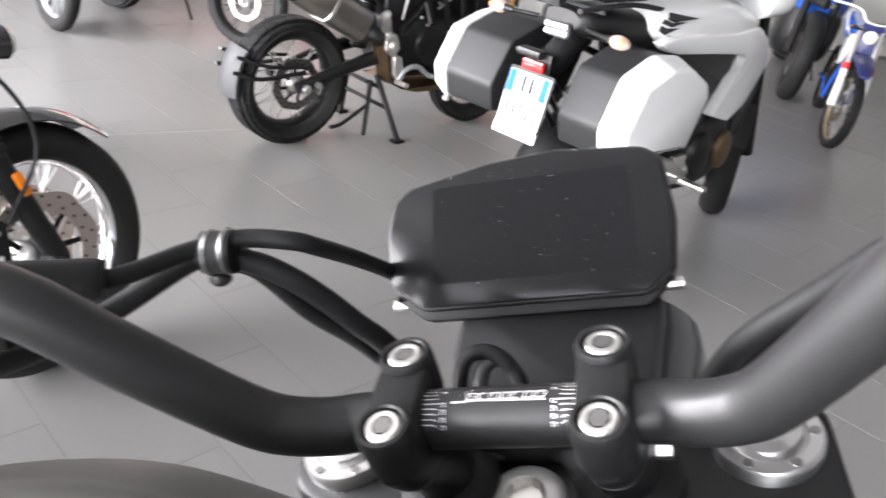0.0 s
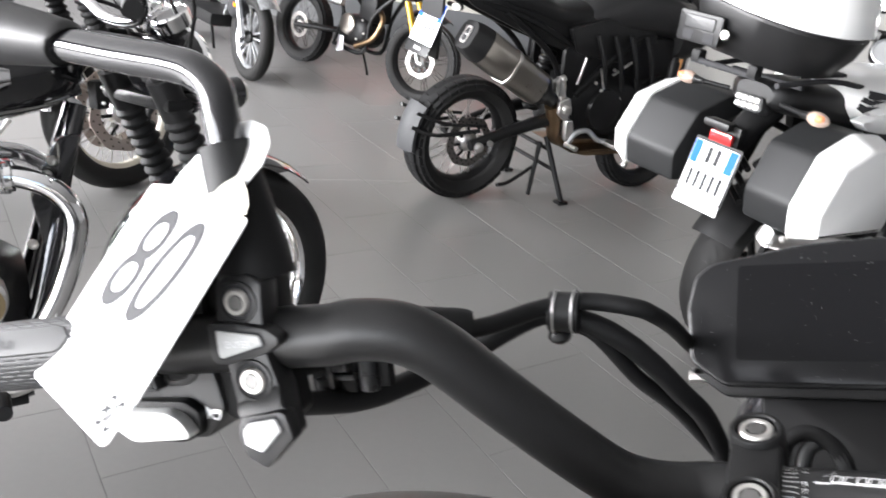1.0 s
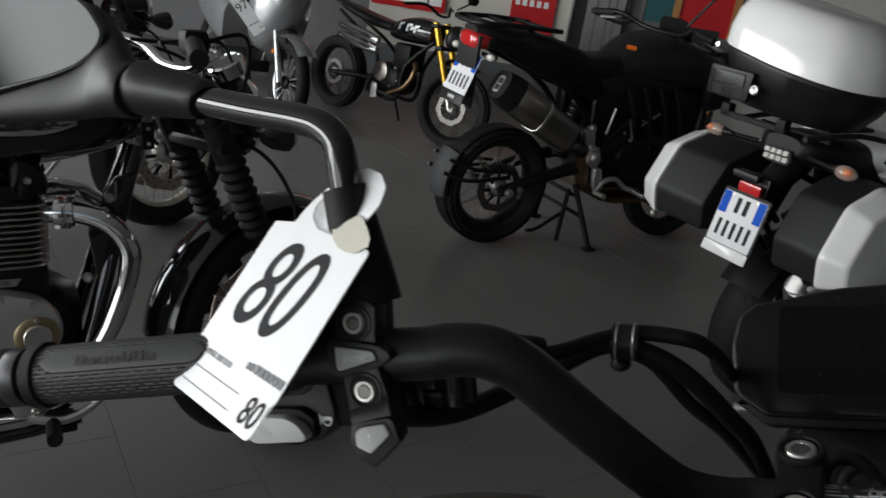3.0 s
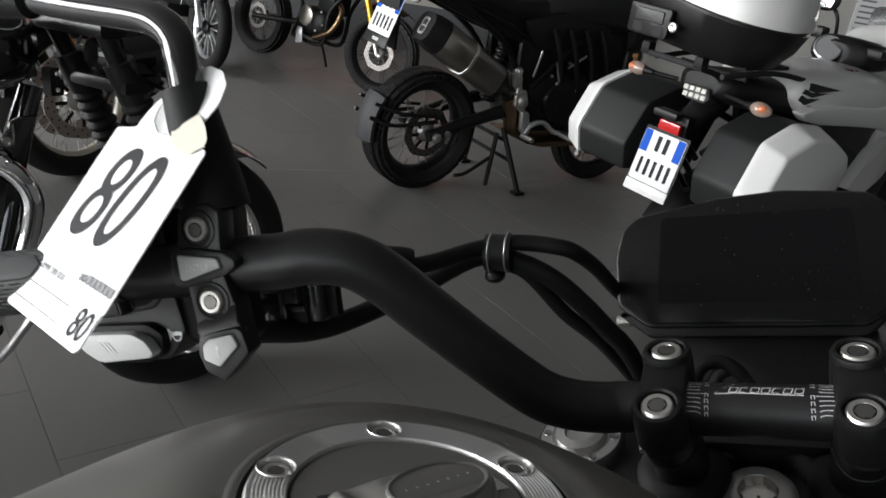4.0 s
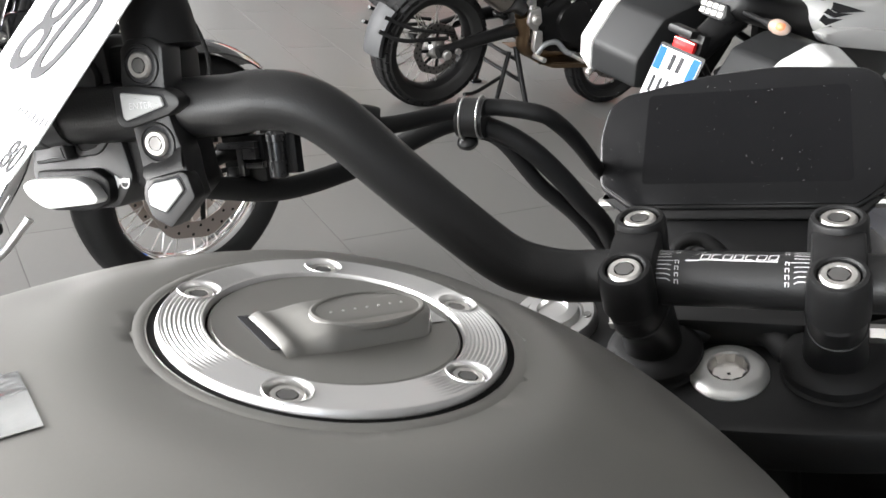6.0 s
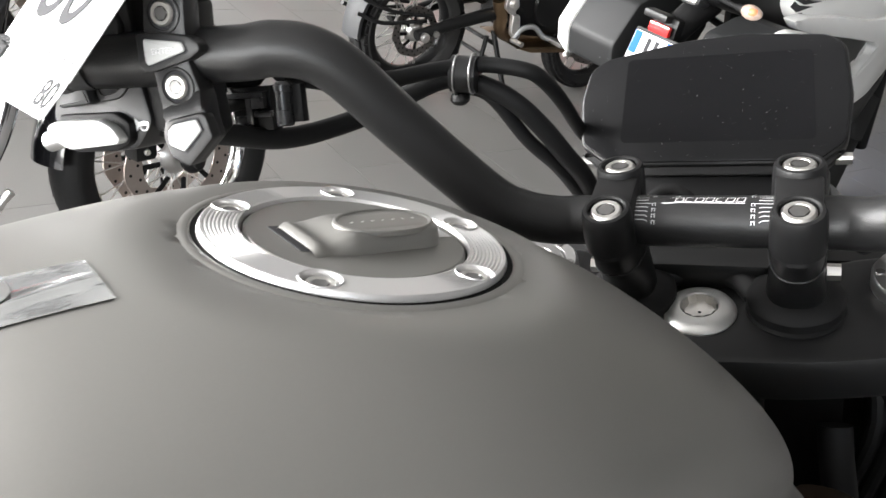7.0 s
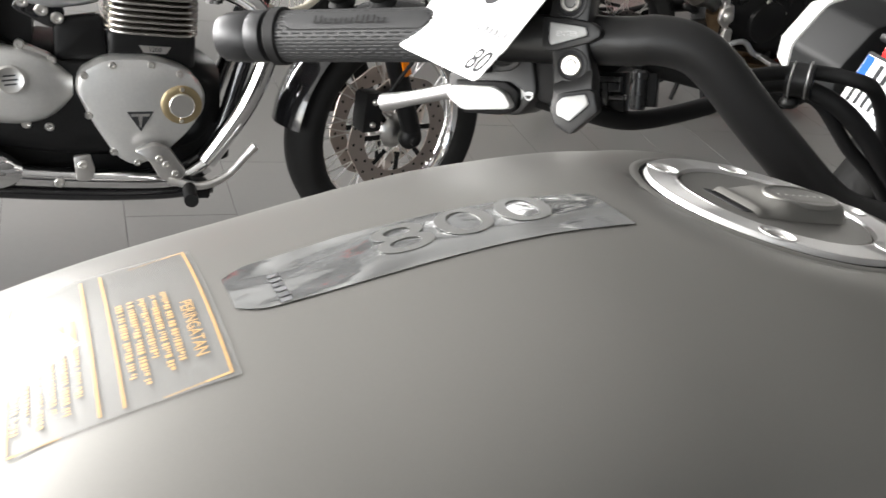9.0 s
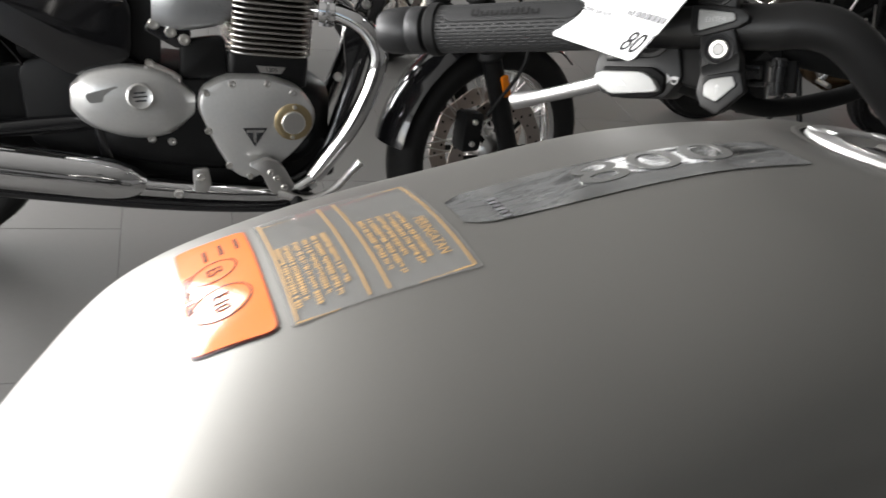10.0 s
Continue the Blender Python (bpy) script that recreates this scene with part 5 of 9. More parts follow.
# ---- wheels and shared motorcycle parts ----
def wheel(parent, c, R, width, rim, steer=0.0, spokes="wire", disc=0.0, discs=(1,), knob=False, rim_mat=None, tyre_mat=None, n=32, rim_strip=None, disc_mat=None, spoke_mat=None):
    """A wheel at c (axle), turned by steer degrees: tyre, rim, hub, spokes and brake disc."""
    M = Matrix.Translation(c) @ Matrix.Rotation(radians(steer), 4, "Z") @ Matrix.Rotation(radians(90), 4, "Y")
    h2 = width / 2
    bm = bm_new()
    prof = [(rim, -h2 * 0.62), (rim + 0.012, -h2 * 0.8), ((rim + R) / 2, -h2), (R - 0.030, -h2 * 0.93), (R - 0.010, -h2 * 0.6), (R, 0), (R - 0.010, h2 * 0.6), (R - 0.030, h2 * 0.93), ((rim + R) / 2, h2), (rim + 0.012, h2 * 0.8), (rim, h2 * 0.62), (rim, -h2 * 0.62)]
    lathe(bm, prof, M, 64, False)
    tyre = part("tyre", bm, tyre_mat or TYRE, parent, "", 0.9)
    bm = bm_new()
    count = 36 if knob else 44
    for k in range(count):
        for s in (-1, 1):
            a = 2 * math.pi * (k + 0.25 * (s + 1)) / count
            Ms = M @ Matrix.Rotation(a, 4, "Z")
            if knob:
                box(bm, (R - 0.0085, 0, s * h2 * 0.34), (0.014, 0.046 * R / 0.3, h2 * 0.60), Ms, 0.003)
                box(bm, (R - 0.0280, 0.012, s * h2 * 0.80), (0.022, 0.042 * R / 0.3, h2 * 0.30), Ms, 0.003)
            else:
                rows = [[Ms @ Vector((R - 0.0115 * (q * 0.98) ** 2 * 1.0 - 0.0006 + 0.0018, 0.05 * q * q + e, s * h2 * 0.62 * q)) for e in (0.0, 0.004)] for q in (0.15, 0.45, 0.75, 1.0)]
                ring_strip(bm, rows, False)
    part("tread", bm, RUBBER, tyre)
    bm = bm_new()
    rw = h2 * 0.62
    lathe(bm, [(rim + 0.004, -rw), (rim + 0.006, -rw * 0.9), (rim - 0.004, -rw * 0.75), (rim - 0.016, -rw * 0.3), (rim - 0.018, 0), (rim - 0.016, rw * 0.3), (rim - 0.004, rw * 0.75), (rim + 0.006, rw * 0.9), (rim + 0.004, rw), (rim, rw * 0.7), (rim - 0.006, 0), (rim, -rw * 0.7), (rim + 0.004, -rw)], M, 64, False)
    rm = part("rim", bm, rim_mat or BLACKM, parent)
    if rim_strip:
        bm = bm_new()
        for s in (-1, 1):
            lathe(bm, [(rim + 0.0025, s * (rw + 0.001)), (rim + 0.010, s * (rw * 1.02 + 0.0012))], M, 64, False)
        part("rim_tape", bm, rim_strip, rm)
    bm = bm_new()
    lathe(bm, [(0.018, -h2 * 1.0), (0.035, -h2 * 0.9), (0.05, -h2 * 0.6), (0.036, -h2 * 0.3), (0.036, h2 * 0.3), (0.05, h2 * 0.6), (0.035, h2 * 0.9), (0.018, h2 * 1.0)], M, 28)
    part("hub", bm, ALU if spokes == "wire" else BLACKM, parent)
    bm = bm_new()
    if spokes == "wire":
        for k in range(n):
            s = 1 if k % 2 else -1
            a0, a1 = 2 * math.pi * k / n, 2 * math.pi * k / n + (0.55 if (k // 2) % 2 else -0.55)
            rod(bm, M @ Vector((0.046 * math.cos(a0), 0.046 * math.sin(a0), s * h2 * 0.55)), M @ Vector(((rim - 0.014) * math.cos(a1), (rim - 0.014) * math.sin(a1), s * 0.006)), 0.0022, 5)
        part("spokes", bm, spoke_mat or ALU, parent)
    else:
        for k in range(n):
            a0 = 2 * math.pi * k / n
            Ms = M @ Matrix.Rotation(a0, 4, "Z")
            for q in (-1, 1):
                poly = [(0.03, q * 0.012), (rim - 0.012, q * 0.034 - 0.007), (rim - 0.012, q * 0.034 + 0.007), (0.03, q * 0.012 + 0.012)]
                prism(bm, poly, -0.012, 0.012, Ms, 0.003)
        part("spokes", bm, rim_mat or BLACKM, parent)
    if disc:
        for s in discs:
            bm = bm_new()
            seg, rings = 48, []
            for r, z in ((disc * 0.70, 0.0), (disc, 0.0), (disc, 0.005), (disc * 0.70, 0.005), (disc * 0.70, 0.0)):
                rings.append([M @ Vector((r * (1 + 0.025 * math.sin(8 * 2 * math.pi * k / seg) * (r == disc)) * math.cos(2 * math.pi * k / seg), r * (1 + 0.025 * math.sin(8 * 2 * math.pi * k / seg) * (r == disc)) * math.sin(2 * math.pi * k / seg), s * (h2 * 0.78) + z)) for k in range(seg)])
            ring_strip(bm, rings, True, False)
            dp = part("brake_disc", bm, disc_mat or DISC, parent, "steel brake disc")
            bm = bm_new()
            for k in range(8):
                Ms = M @ Matrix.Rotation(2 * math.pi * k / 8, 4, "Z")
                box(bm, (disc * 0.55, 0.01, s * (h2 * 0.78) + 0.0025), (disc * 0.36, 0.014, 0.004), Ms, 0.001)
            for k in range(40):
                a = 2 * math.pi * k / 40
                r = disc * (0.78 + 0.14 * (k % 2))
                lathe(bm, [(0.0042, 0), (0.0042, 0.0062)], M @ Matrix.Translation((r * math.cos(a), r * math.sin(a), s * (h2 * 0.78) - 0.0006)), 8)
            part("disc_carrier", bm, BLACKM, dp)
    return tyre


def add(parent, name, mat, build, label="", angle=0.6):
    bm = bm_new()
    build(bm)
    return part(name, bm, mat, parent, label, angle)


def both(fn):
    def run(bm):
        for s in (-1, 1):
            fn(bm, s)
    return run


def mudguard(bm, c, R, w, a0, a1, M=I4, thick=0.004, steer=0.0):
    T = M @ Matrix.Translation(c) @ Matrix.Rotation(radians(steer), 4, "Z")
    rings = []
    for i in range(25):
        a = radians(a0 + (a1 - a0) * i / 24)
        row = []
        for k in range(9):
            x = -1 + k / 4
            r = R - 0.022 * x * x
            row.append(T @ Vector((x * w, r * math.cos(a), r * math.sin(a))))
        for k in range(9):
            x = 1 - k / 4
            r = R - thick - 0.022 * x * x
            row.append(T @ Vector((x * w * 0.97, r * math.cos(a), r * math.sin(a))))
        rings.append(row)
    ring_strip(bm, rings)


def plate_unit(parent, M, strip=True):
    """A rear number plate whose characters are plain bars."""
    bm = bm_new()
    prism(bm, rounded([(-0.0885, -0.0885), (0.0885, -0.0885), (0.0885, 0.0885), (-0.0885, 0.0885)], 0.008), -0.003, 0.0, M, 0.0012)
    pl = part("number_plate", bm, PAPER, parent, "white number plate with blue side fields")
    for x0, x1 in ((-0.0865, -0.055), (0.055, 0.0865)):
        bm = bm_new()
        prism(bm, [(x0, 0.012), (x1, 0.012), (x1, 0.0865), (x0, 0.0865)], 0.0, 0.0006, M)
        part("plate_field", bm, PLATEBLUE, pl)
    for spot in [(-0.018, 0.05, 0.017, 0.052), (0.016, 0.05, 0.017, 0.052)] + [(-0.060 + 0.030 * k, -0.036, 0.013, 0.056) for k in range(5)]:
        bm = bm_new()
        bar_rows(bm, [spot], M @ Matrix.Translation((0, 0, 0.0006)), 0.0006)
        part("plate_bar", bm, INK, pl)
    for s in (-1, 1):
        bm = bm_new()
        lathe(bm, [(0.006, -0.004), (0.006, 0.002), (0.003, 0.003)], M @ Matrix.Translation((s * 0.05, 0.08, 0)), 10)
        part("plate_screw", bm, STEEL, pl)
    if strip:
        bm = bm_new()
        prism(bm, rounded([(-0.092, -0.128), (0.092, -0.128), (0.092, -0.090), (-0.092, -0.090)], 0.006), -0.004, 0.001, M, 0.001)
        part("dealer_strip", bm, WHITEP, pl, "white dealer strip under the plate")
    return pl


# ---- the rest of the near motorcycle ----
def bellows_tube(bm, pts, r):
    """A ribbed sleeve along a short bent line."""
    line = [Vector(pts[0]).lerp(Vector(pts[1]), k / 8) for k in range(8)] + [Vector(pts[1]).lerp(Vector(pts[2]), k / 8) for k in range(9)]
    tube(bm, line, [r * (1.0 if k % 2 else 0.82) for k in range(17)], 14, 1, Q)


def near_rest():
    front = Q @ Vector((0, 0.055, -0.80))
    rear = Vector((0, -0.86, 0.318))
    steer = math.degrees(math.atan2(-(Q.to_3x3() @ Vector((0, 1, 0))).x, (Q.to_3x3() @ Vector((0, 1, 0))).y))
    wheel(bike, (front.x, front.y, 0.318), 0.318, 0.12, 0.225, steer, "cast", 0.155, (-1, 1), n=10)
    wheel(bike, rear, 0.318, 0.18, 0.225, 0, "cast", 0.12, (1,), n=10)
    add(bike, "front_mudguard", SATIN, lambda bm: mudguard(bm, (front.x, front.y, 0.318), 0.345, 0.065, 20, 165, steer=steer))
    add(bike, "seat", SATIN, lambda bm: loft(bm, [(-0.98, ZC - 0.20, 0.05, 0.02, 2.5, 0), (-0.90, ZC - 0.215, 0.11, 0.045, 3, 0), (-0.70, ZC - 0.245, 0.13, 0.05, 3, 0), (-0.50, ZC - 0.245, 0.12, 0.055, 3, 0), (-0.40, ZC - 0.215, 0.095, 0.055, 3, 0), (-0.36, ZC - 0.20, 0.07, 0.05, 3, 0)]), "black ribbed motorcycle seat")
    add(bike, "engine", BLACKM, lambda bm: (box(bm, (0, -0.06, 0.44), (0.34, 0.46, 0.34), I4, 0.05), box(bm, (0, 0.10, 0.68), (0.30, 0.24, 0.26), Matrix.Rotation(radians(-6), 4, "X"), 0.03)))
    add(bike, "frame", BLACKM, both(lambda bm, s: (tube(bm, [(s * 0.05, 0.24, ZC - 0.20), (s * 0.12, 0.05, ZC - 0.34), (s * 0.14, -0.25, ZC - 0.45), (s * 0.10, -0.45, 0.45)], 0.018), tube(bm, [(s * 0.05, 0.22, ZC - 0.24), (s * 0.09, 0.24, 0.70), (s * 0.12, 0.10, 0.30), (s * 0.10, -0.40, 0.28)], 0.017), tube(bm, [(s * 0.12, -0.25, ZC - 0.42), (s * 0.10, -0.6, ZC - 0.33), (s * 0.06, -0.95, ZC - 0.26)], 0.014))))
    add(bike, "swingarm", BLACKM, both(lambda bm, s: tube(bm, [(s * 0.10, -0.36, 0.44), (s * 0.115, -0.6, 0.37), (s * 0.115, -0.88, 0.318)], 0.024)))
    for sx in (-1, 1):
        add(bike, "radiator_shroud", SATIN, lambda bm: prism(bm, rounded([(0.14, ZC - 0.16), (0.34, ZC - 0.20), (0.40, 0.62), (0.34, 0.42), (0.20, 0.40), (0.12, 0.62)], 0.03), 0, 0.02, axes((sx * 0.155, 0, 0), (0, 1, 0), (0, 0, 1), (sx, 0, 0)), 0.006))
        add(bike, "frame_tube", BRONZE, lambda bm: tube(bm, [(sx * 0.10, 0.24, ZC - 0.16), (sx * 0.13, 0.20, ZC - 0.34), (sx * 0.14, 0.12, 0.50)], 0.016, 14, 4), "bronze painted trellis tube")
    for k in range(3):
        add(bike, "coolant_hose", RUBBER, lambda bm: tube(bm, [(0.06 + 0.05 * k, 0.33, ZC - 0.17), (0.09 + 0.045 * k, 0.31, ZC - 0.26 - 0.02 * k), (0.06 + 0.05 * k, 0.26, ZC - 0.38)], 0.011, 12, 5))
    add(bike, "radiator", BLACKM, lambda bm: box(bm, (0, 0.27, 0.62), (0.34, 0.05, 0.30), I4, 0.01))
    add(bike, "headlight", GLOSSBLK, lambda bm: lathe(bm, [(0.04, -0.10), (0.08, -0.06), (0.09, 0.0), (0.088, 0.02), (0.07, 0.03)], Q @ Matrix.Translation((0.0, 0.17, -0.14)) @ Matrix.Rotation(radians(-68), 4, "X"), 32))
    add(bike, "lower_yoke", BLACKM, lambda bm: prism(bm, rounded([(-0.15, 0.07), (-0.15, 0.01), (-0.05, -0.03), (0.05, -0.03), (0.15, 0.01), (0.15, 0.07)], 0.02), -0.30, -0.255, Q, 0.006))
    add(bike, "headlamp_bracket", SATIN, lambda bm: (box(bm, (0, 0.088, -0.18), (0.27, 0.02, 0.19), Q, 0.008), box(bm, (0, 0.05, -0.19), (0.16, 0.05, 0.16), Q, 0.012)), "black bracket between the fork yokes")
    for k in range(4):
        add(bike, "loom_branch", RUBBER, lambda bm: tube(bm, [(0.085 + 0.012 * k, 0.055, -0.11), (0.10 + 0.010 * k, 0.02, -0.17), (0.075 + 0.014 * k, 0.0, -0.25)], 0.0055, 10, 5, Q))
    add(bike, "steering_head", BLACKM, lambda bm: rod(bm, (0, 0.008, -0.10), (0, 0.008, -0.30), 0.032, 20, Q))
    add(bike, "side_stand", BLACKM, lambda bm: tube(bm, [(-0.13, -0.10, 0.33), (-0.19, -0.08, 0.18), (-0.275, -0.06, 0.062)], 0.012))
    add(bike, "silencer", BLACKM, lambda bm: tube(bm, [(0.10, 0.2, 0.30), (0.14, -0.2, 0.24), (0.16, -0.5, 0.30), (0.19, -0.85, 0.40)], [0.025, 0.03, 0.055, 0.05], 20))
    # right-hand controls
    Rg = [Vector((0.300, -0.0757, 0.1550)), Vector((0.458, -0.1185, 0.1690))]
    add(bike, "grip", GRIPRUB, lambda bm: rod(bm, Rg[0], Rg[1], 0.0166, 32, Q), "dark grey rubber throttle grip")
    add(bike, "switch_pod", SATIN, lambda bm: box(bm, (0.268, -0.068, 0.146), (0.055, 0.05, 0.06), Q, 0.006), "black right switch housing")
    add(bike, "brake_reservoir", SATIN, lambda bm: lathe(bm, [(0.022, 0), (0.024, 0.004), (0.024, 0.028), (0.026, 0.03), (0.026, 0.038), (0.02, 0.04)], Q @ Matrix.Translation((0.285, 0.0, 0.14)), 28))
    add(bike, "brake_master", SATIN, lambda bm: tube(bm, [(0.205, -0.008, 0.098), (0.24, -0.026, 0.122), (0.27, -0.040, 0.133)], [0.009, 0.012, 0.012], 16, 4, Q))
    add(bike, "brake_lever", ANOD, lambda bm: tube(bm, [(0.27, -0.02, 0.12), (0.35, 0.01, 0.09), (0.45, 0.03, 0.06), (0.50, 0.03, 0.05)], 0.007, 12, 6, Q))
    add(bike, "brake_hose", RUBBER, lambda bm: tube(bm, [(0.205, -0.008, 0.098), (0.17, 0.022, 0.064), (0.145, 0.038, 0.030), (0.11, 0.05, -0.01), (0.085, 0.06, -0.06)], 0.0065, 12, 6, Q))
    add(bike, "throttle_cable", RUBBER, lambda bm: tube(bm, [(0.25, -0.04, 0.115), (0.19, 0.018, 0.068), (0.155, 0.046, 0.026), (0.12, 0.06, -0.02), (0.09, 0.07, -0.06)], 0.0052, 12, 6, Q))
    add(bike, "hose_sleeve", RUBBER, lambda bm: bellows_tube(bm, [(0.245, -0.02, 0.108), (0.205, 0.014, 0.076), (0.172, 0.036, 0.044)], 0.0095), "ribbed black hose sleeve")


near_rest()

# film stickers on the tank
def film_edge(a):
    """The clear number film: its left and right edge at a."""
    t = min(max((-0.0965 - a) / 0.141, 0), 1)
    end = max(0, (-0.226 - a) / 0.0115)
    return -0.006 - 0.0145 * min(1, t * 1.45) + 0.006 * end ** 2, 0.0245 - 0.0125 * t - 0.005 * end ** 2


bm = decal([(a, *film_edge(a)) for a in [-0.0965 - 0.141 * k / 36 for k in range(37)]], 0.0005)
st = part("film_sticker", bm, SILVERFILM, bike, "clear glossy film sticker with the number 800")
for k, digit in enumerate("800"):
    bm = bm_new()
    letters(bm, digit, 0.040, Matrix.Translation((-0.004, -0.1765 + 0.0235 * k, 0)) @ Matrix.Rotation(radians(90), 4, "Z"), 0.00005, lambda p: skin(p.y, side_for(p.y, p.x * 0.78 + 0.06 * (p.y + 0.152) + 0.002), 0.0008 + p.z), 1.16)
    part("film_digit", bm, DIGITFILM, st)
bm = bm_new()
bar_rows(bm, [(-0.006 + 0.0035 * k, -0.222, 0.0024, 0.004) for k in range(6)], I4, 0.0001)
for v in bm.verts:
    v.co = skin(v.co.y, side_for(v.co.y, v.co.x), 0.0008)
part("film_mark", bm, GREYINK, st)
bm = decal([(-0.2425 - 0.0635 * k / 18, -0.0515 - 0.0065 * k / 18, 0.0405 - 0.0015 * k / 18) for k in range(19)], 0.0005)
wl = part("warning_label", bm, FILM, bike, "clear warning label with ochre print")


def label_lines(name, strips, mat, up=0.0009):
    bm = bm_new()
    for a0, a1, x0, x1 in strips:
        n = max(1, int(abs(x1 - x0) / 0.004))
        ring_strip(bm, [[skin(a, side_for(a, x0 + (x1 - x0) * k / n), up) for k in range(n + 1)] for a in (a0, a1)], False)
    return part(name, bm, mat, wl)


frame_ = [(-0.2445, -0.2453, -0.0495, 0.039), (-0.3035, -0.3043, -0.055, 0.0375), (-0.2445, -0.3043, 0.0382, 0.039), (-0.2445, -0.3043, -0.0505, -0.0497), (-0.2735, -0.2743, -0.05, 0.038), (-0.2800, -0.2808, -0.05, 0.038)]
label_lines("label_frame", frame_, YELLOWINK)
rng = random.Random(4)
rows_ = []
for a, x1 in ((-0.2555, 0.026), (-0.2590, 0.030), (-0.2625, 0.022), (-0.2660, 0.032), (-0.2695, 0.027), (-0.2840, 0.026), (-0.2875, 0.032), (-0.2910, 0.029), (-0.2945, 0.033), (-0.2980, 0.028), (-0.3010, 0.031)):
    x = -0.018
    while x < x1:
        w = 0.0006 + rng.random() * 0.0010
        tall = 0.0019 if rng.random() < 0.8 else 0.0012
        rows_.append((a, a - tall, x, min(x + w, x1)))
        x += w + (0.0006 if rng.random() < 0.85 else 0.0016)
label_lines("label_lines", rows_, YELLOWINK)
bm = bm_new()
letters(bm, "PERINGATAN", 0.0056, Matrix.Translation((0.010, -0.2510, 0)), 0.00003, lambda p: skin(p.y, side_for(p.y, p.x), 0.0009 + p.z))
part("label_heading", bm, YELLOWINK, wl)
def soft_rows(a0, a1, left0, left1, right0, right1, r):
    """Rows of a sheet with rounded corners."""
    rows = []
    for k in range(33):
        q = 0.5 - 0.5 * math.cos(math.pi * k / 32)
        d = min(q, 1 - q) * abs(a1 - a0)
        cut = r - math.sqrt(max(0, r * r - (r - d) ** 2)) if d < r else 0.0
        rows.append((a0 + (a1 - a0) * q, left0 + (left1 - left0) * q + cut, right0 + (right1 - right0) * q - cut))
    return rows


bm = decal(soft_rows(-0.3092, -0.3372, -0.0590, -0.0685, 0.0385, 0.0320, 0.0042), 0.0005)
part("orange_border", bm, DEEPRED, bike)
bm = decal(soft_rows(-0.3098, -0.3366, -0.0582, -0.0677, 0.0377, 0.0312, 0.0038), 0.0008)
og = part("orange_label", bm, ORANGEST, bike, "glossy orange rectangular sticker")
bm = bm_new()


def on_orange(p):
    return skin(p.y, side_for(p.y, p.x), 0.001 + p.z)


for cx, cr in ((0.006, 0.0105), (-0.022, 0.0085)):
    rings = [[on_orange(Vector((cx + q * math.cos(t) * 1.15, -0.3245 + q * math.sin(t), 0))) for t in [2 * math.pi * k / 40 for k in range(41)]] for q in (cr, cr - 0.0006)]
    ring_strip(bm, rings, False)
letters(bm, "E10", 0.0085, Matrix.Translation((0.006, -0.3245, 0)), 0.00003, on_orange)
letters(bm, "E5", 0.0075, Matrix.Translation((-0.022, -0.3245, 0)), 0.00003, on_orange)
letters(bm, "Unleaded fuel", 0.0058, Matrix.Translation((-0.012, -0.3345, 0)), 0.00003, on_orange)
for a, x0, x1 in ((-0.3135, -0.050, -0.036), (-0.3195, -0.050, -0.036), (-0.3255, -0.050, -0.036)):
    ring_strip(bm, [[on_orange(Vector((x0 + (x1 - x0) * k / 4, aa, 0))) for k in range(5)] for aa in (a, a - 0.0012)], False)
part("orange_print", bm, INK, og)


# ---- the other motorcycles ----
def parked(x, y, heading, lean, label, name="motorcycle", category="motorcycle", size=1.0):
    M = Matrix.Translation((x, y, 0)) @ Matrix.Rotation(radians(-heading), 4, "Z") @ Matrix.Rotation(radians(-lean), 4, "Y") @ Matrix.Scale(size, 4)
    return thing(name, M, label, category, "parked motorcycles")


def side(x):
    """Plan of a side view: outline in (y, z), thickness along +x from x."""
    return axes((x, 0, 0), (0, 1, 0), (0, 0, 1), (1, 0, 0))


def plate_part(b, name, mat, poly, x0, x1, bev=0.006, r=0.02, label=""):
    return add(b, name, mat, lambda bm: prism(bm, rounded(poly, r, 4), 0, x1 - x0, side(x0), bev), label)


def bolt_dots(b, name, pts, r=0.008, mat=None, axis=(1, 0, 0)):
    for p in pts:
        add(b, name, mat or STEEL, lambda bm: lathe(bm, [(r, -0.004), (r, 0.002), (r * 0.8, 0.005), (r * 0.45, 0.005), (r * 0.35, 0.002), (0.0003, 0.002)], aim(p, axis), 14))


def bellows(bm, a, b, r, n):
    a, b = Vector(a), Vector(b)
    prof, L = [], (b - a).length
    for k in range(n):
        prof += [(r * 0.78, L * k / n), (r, L * (k + 0.35) / n), (r, L * (k + 0.55) / n), (r * 0.78, L * (k + 0.95) / n)]
    lathe(bm, prof, aim(a, b - a), 22)


def signal(b, c, axis, lens=AMBER, stem=0.06):
    c, axis = Vector(c), Vector(axis).normalized()
    s = add(b, "turn_signal", SATIN, lambda bm: (rod(bm, c, c + axis * stem, 0.009, 10), ball(bm, c + axis * (stem + 0.02), (0.030, 0.020, 0.018), I4, 14)))
    add(s, "signal_lens", lens, lambda bm: ball(bm, c + axis * (stem + 0.03) + Vector((0, -0.012, 0)), (0.026, 0.018, 0.016), I4, 14))
    return s


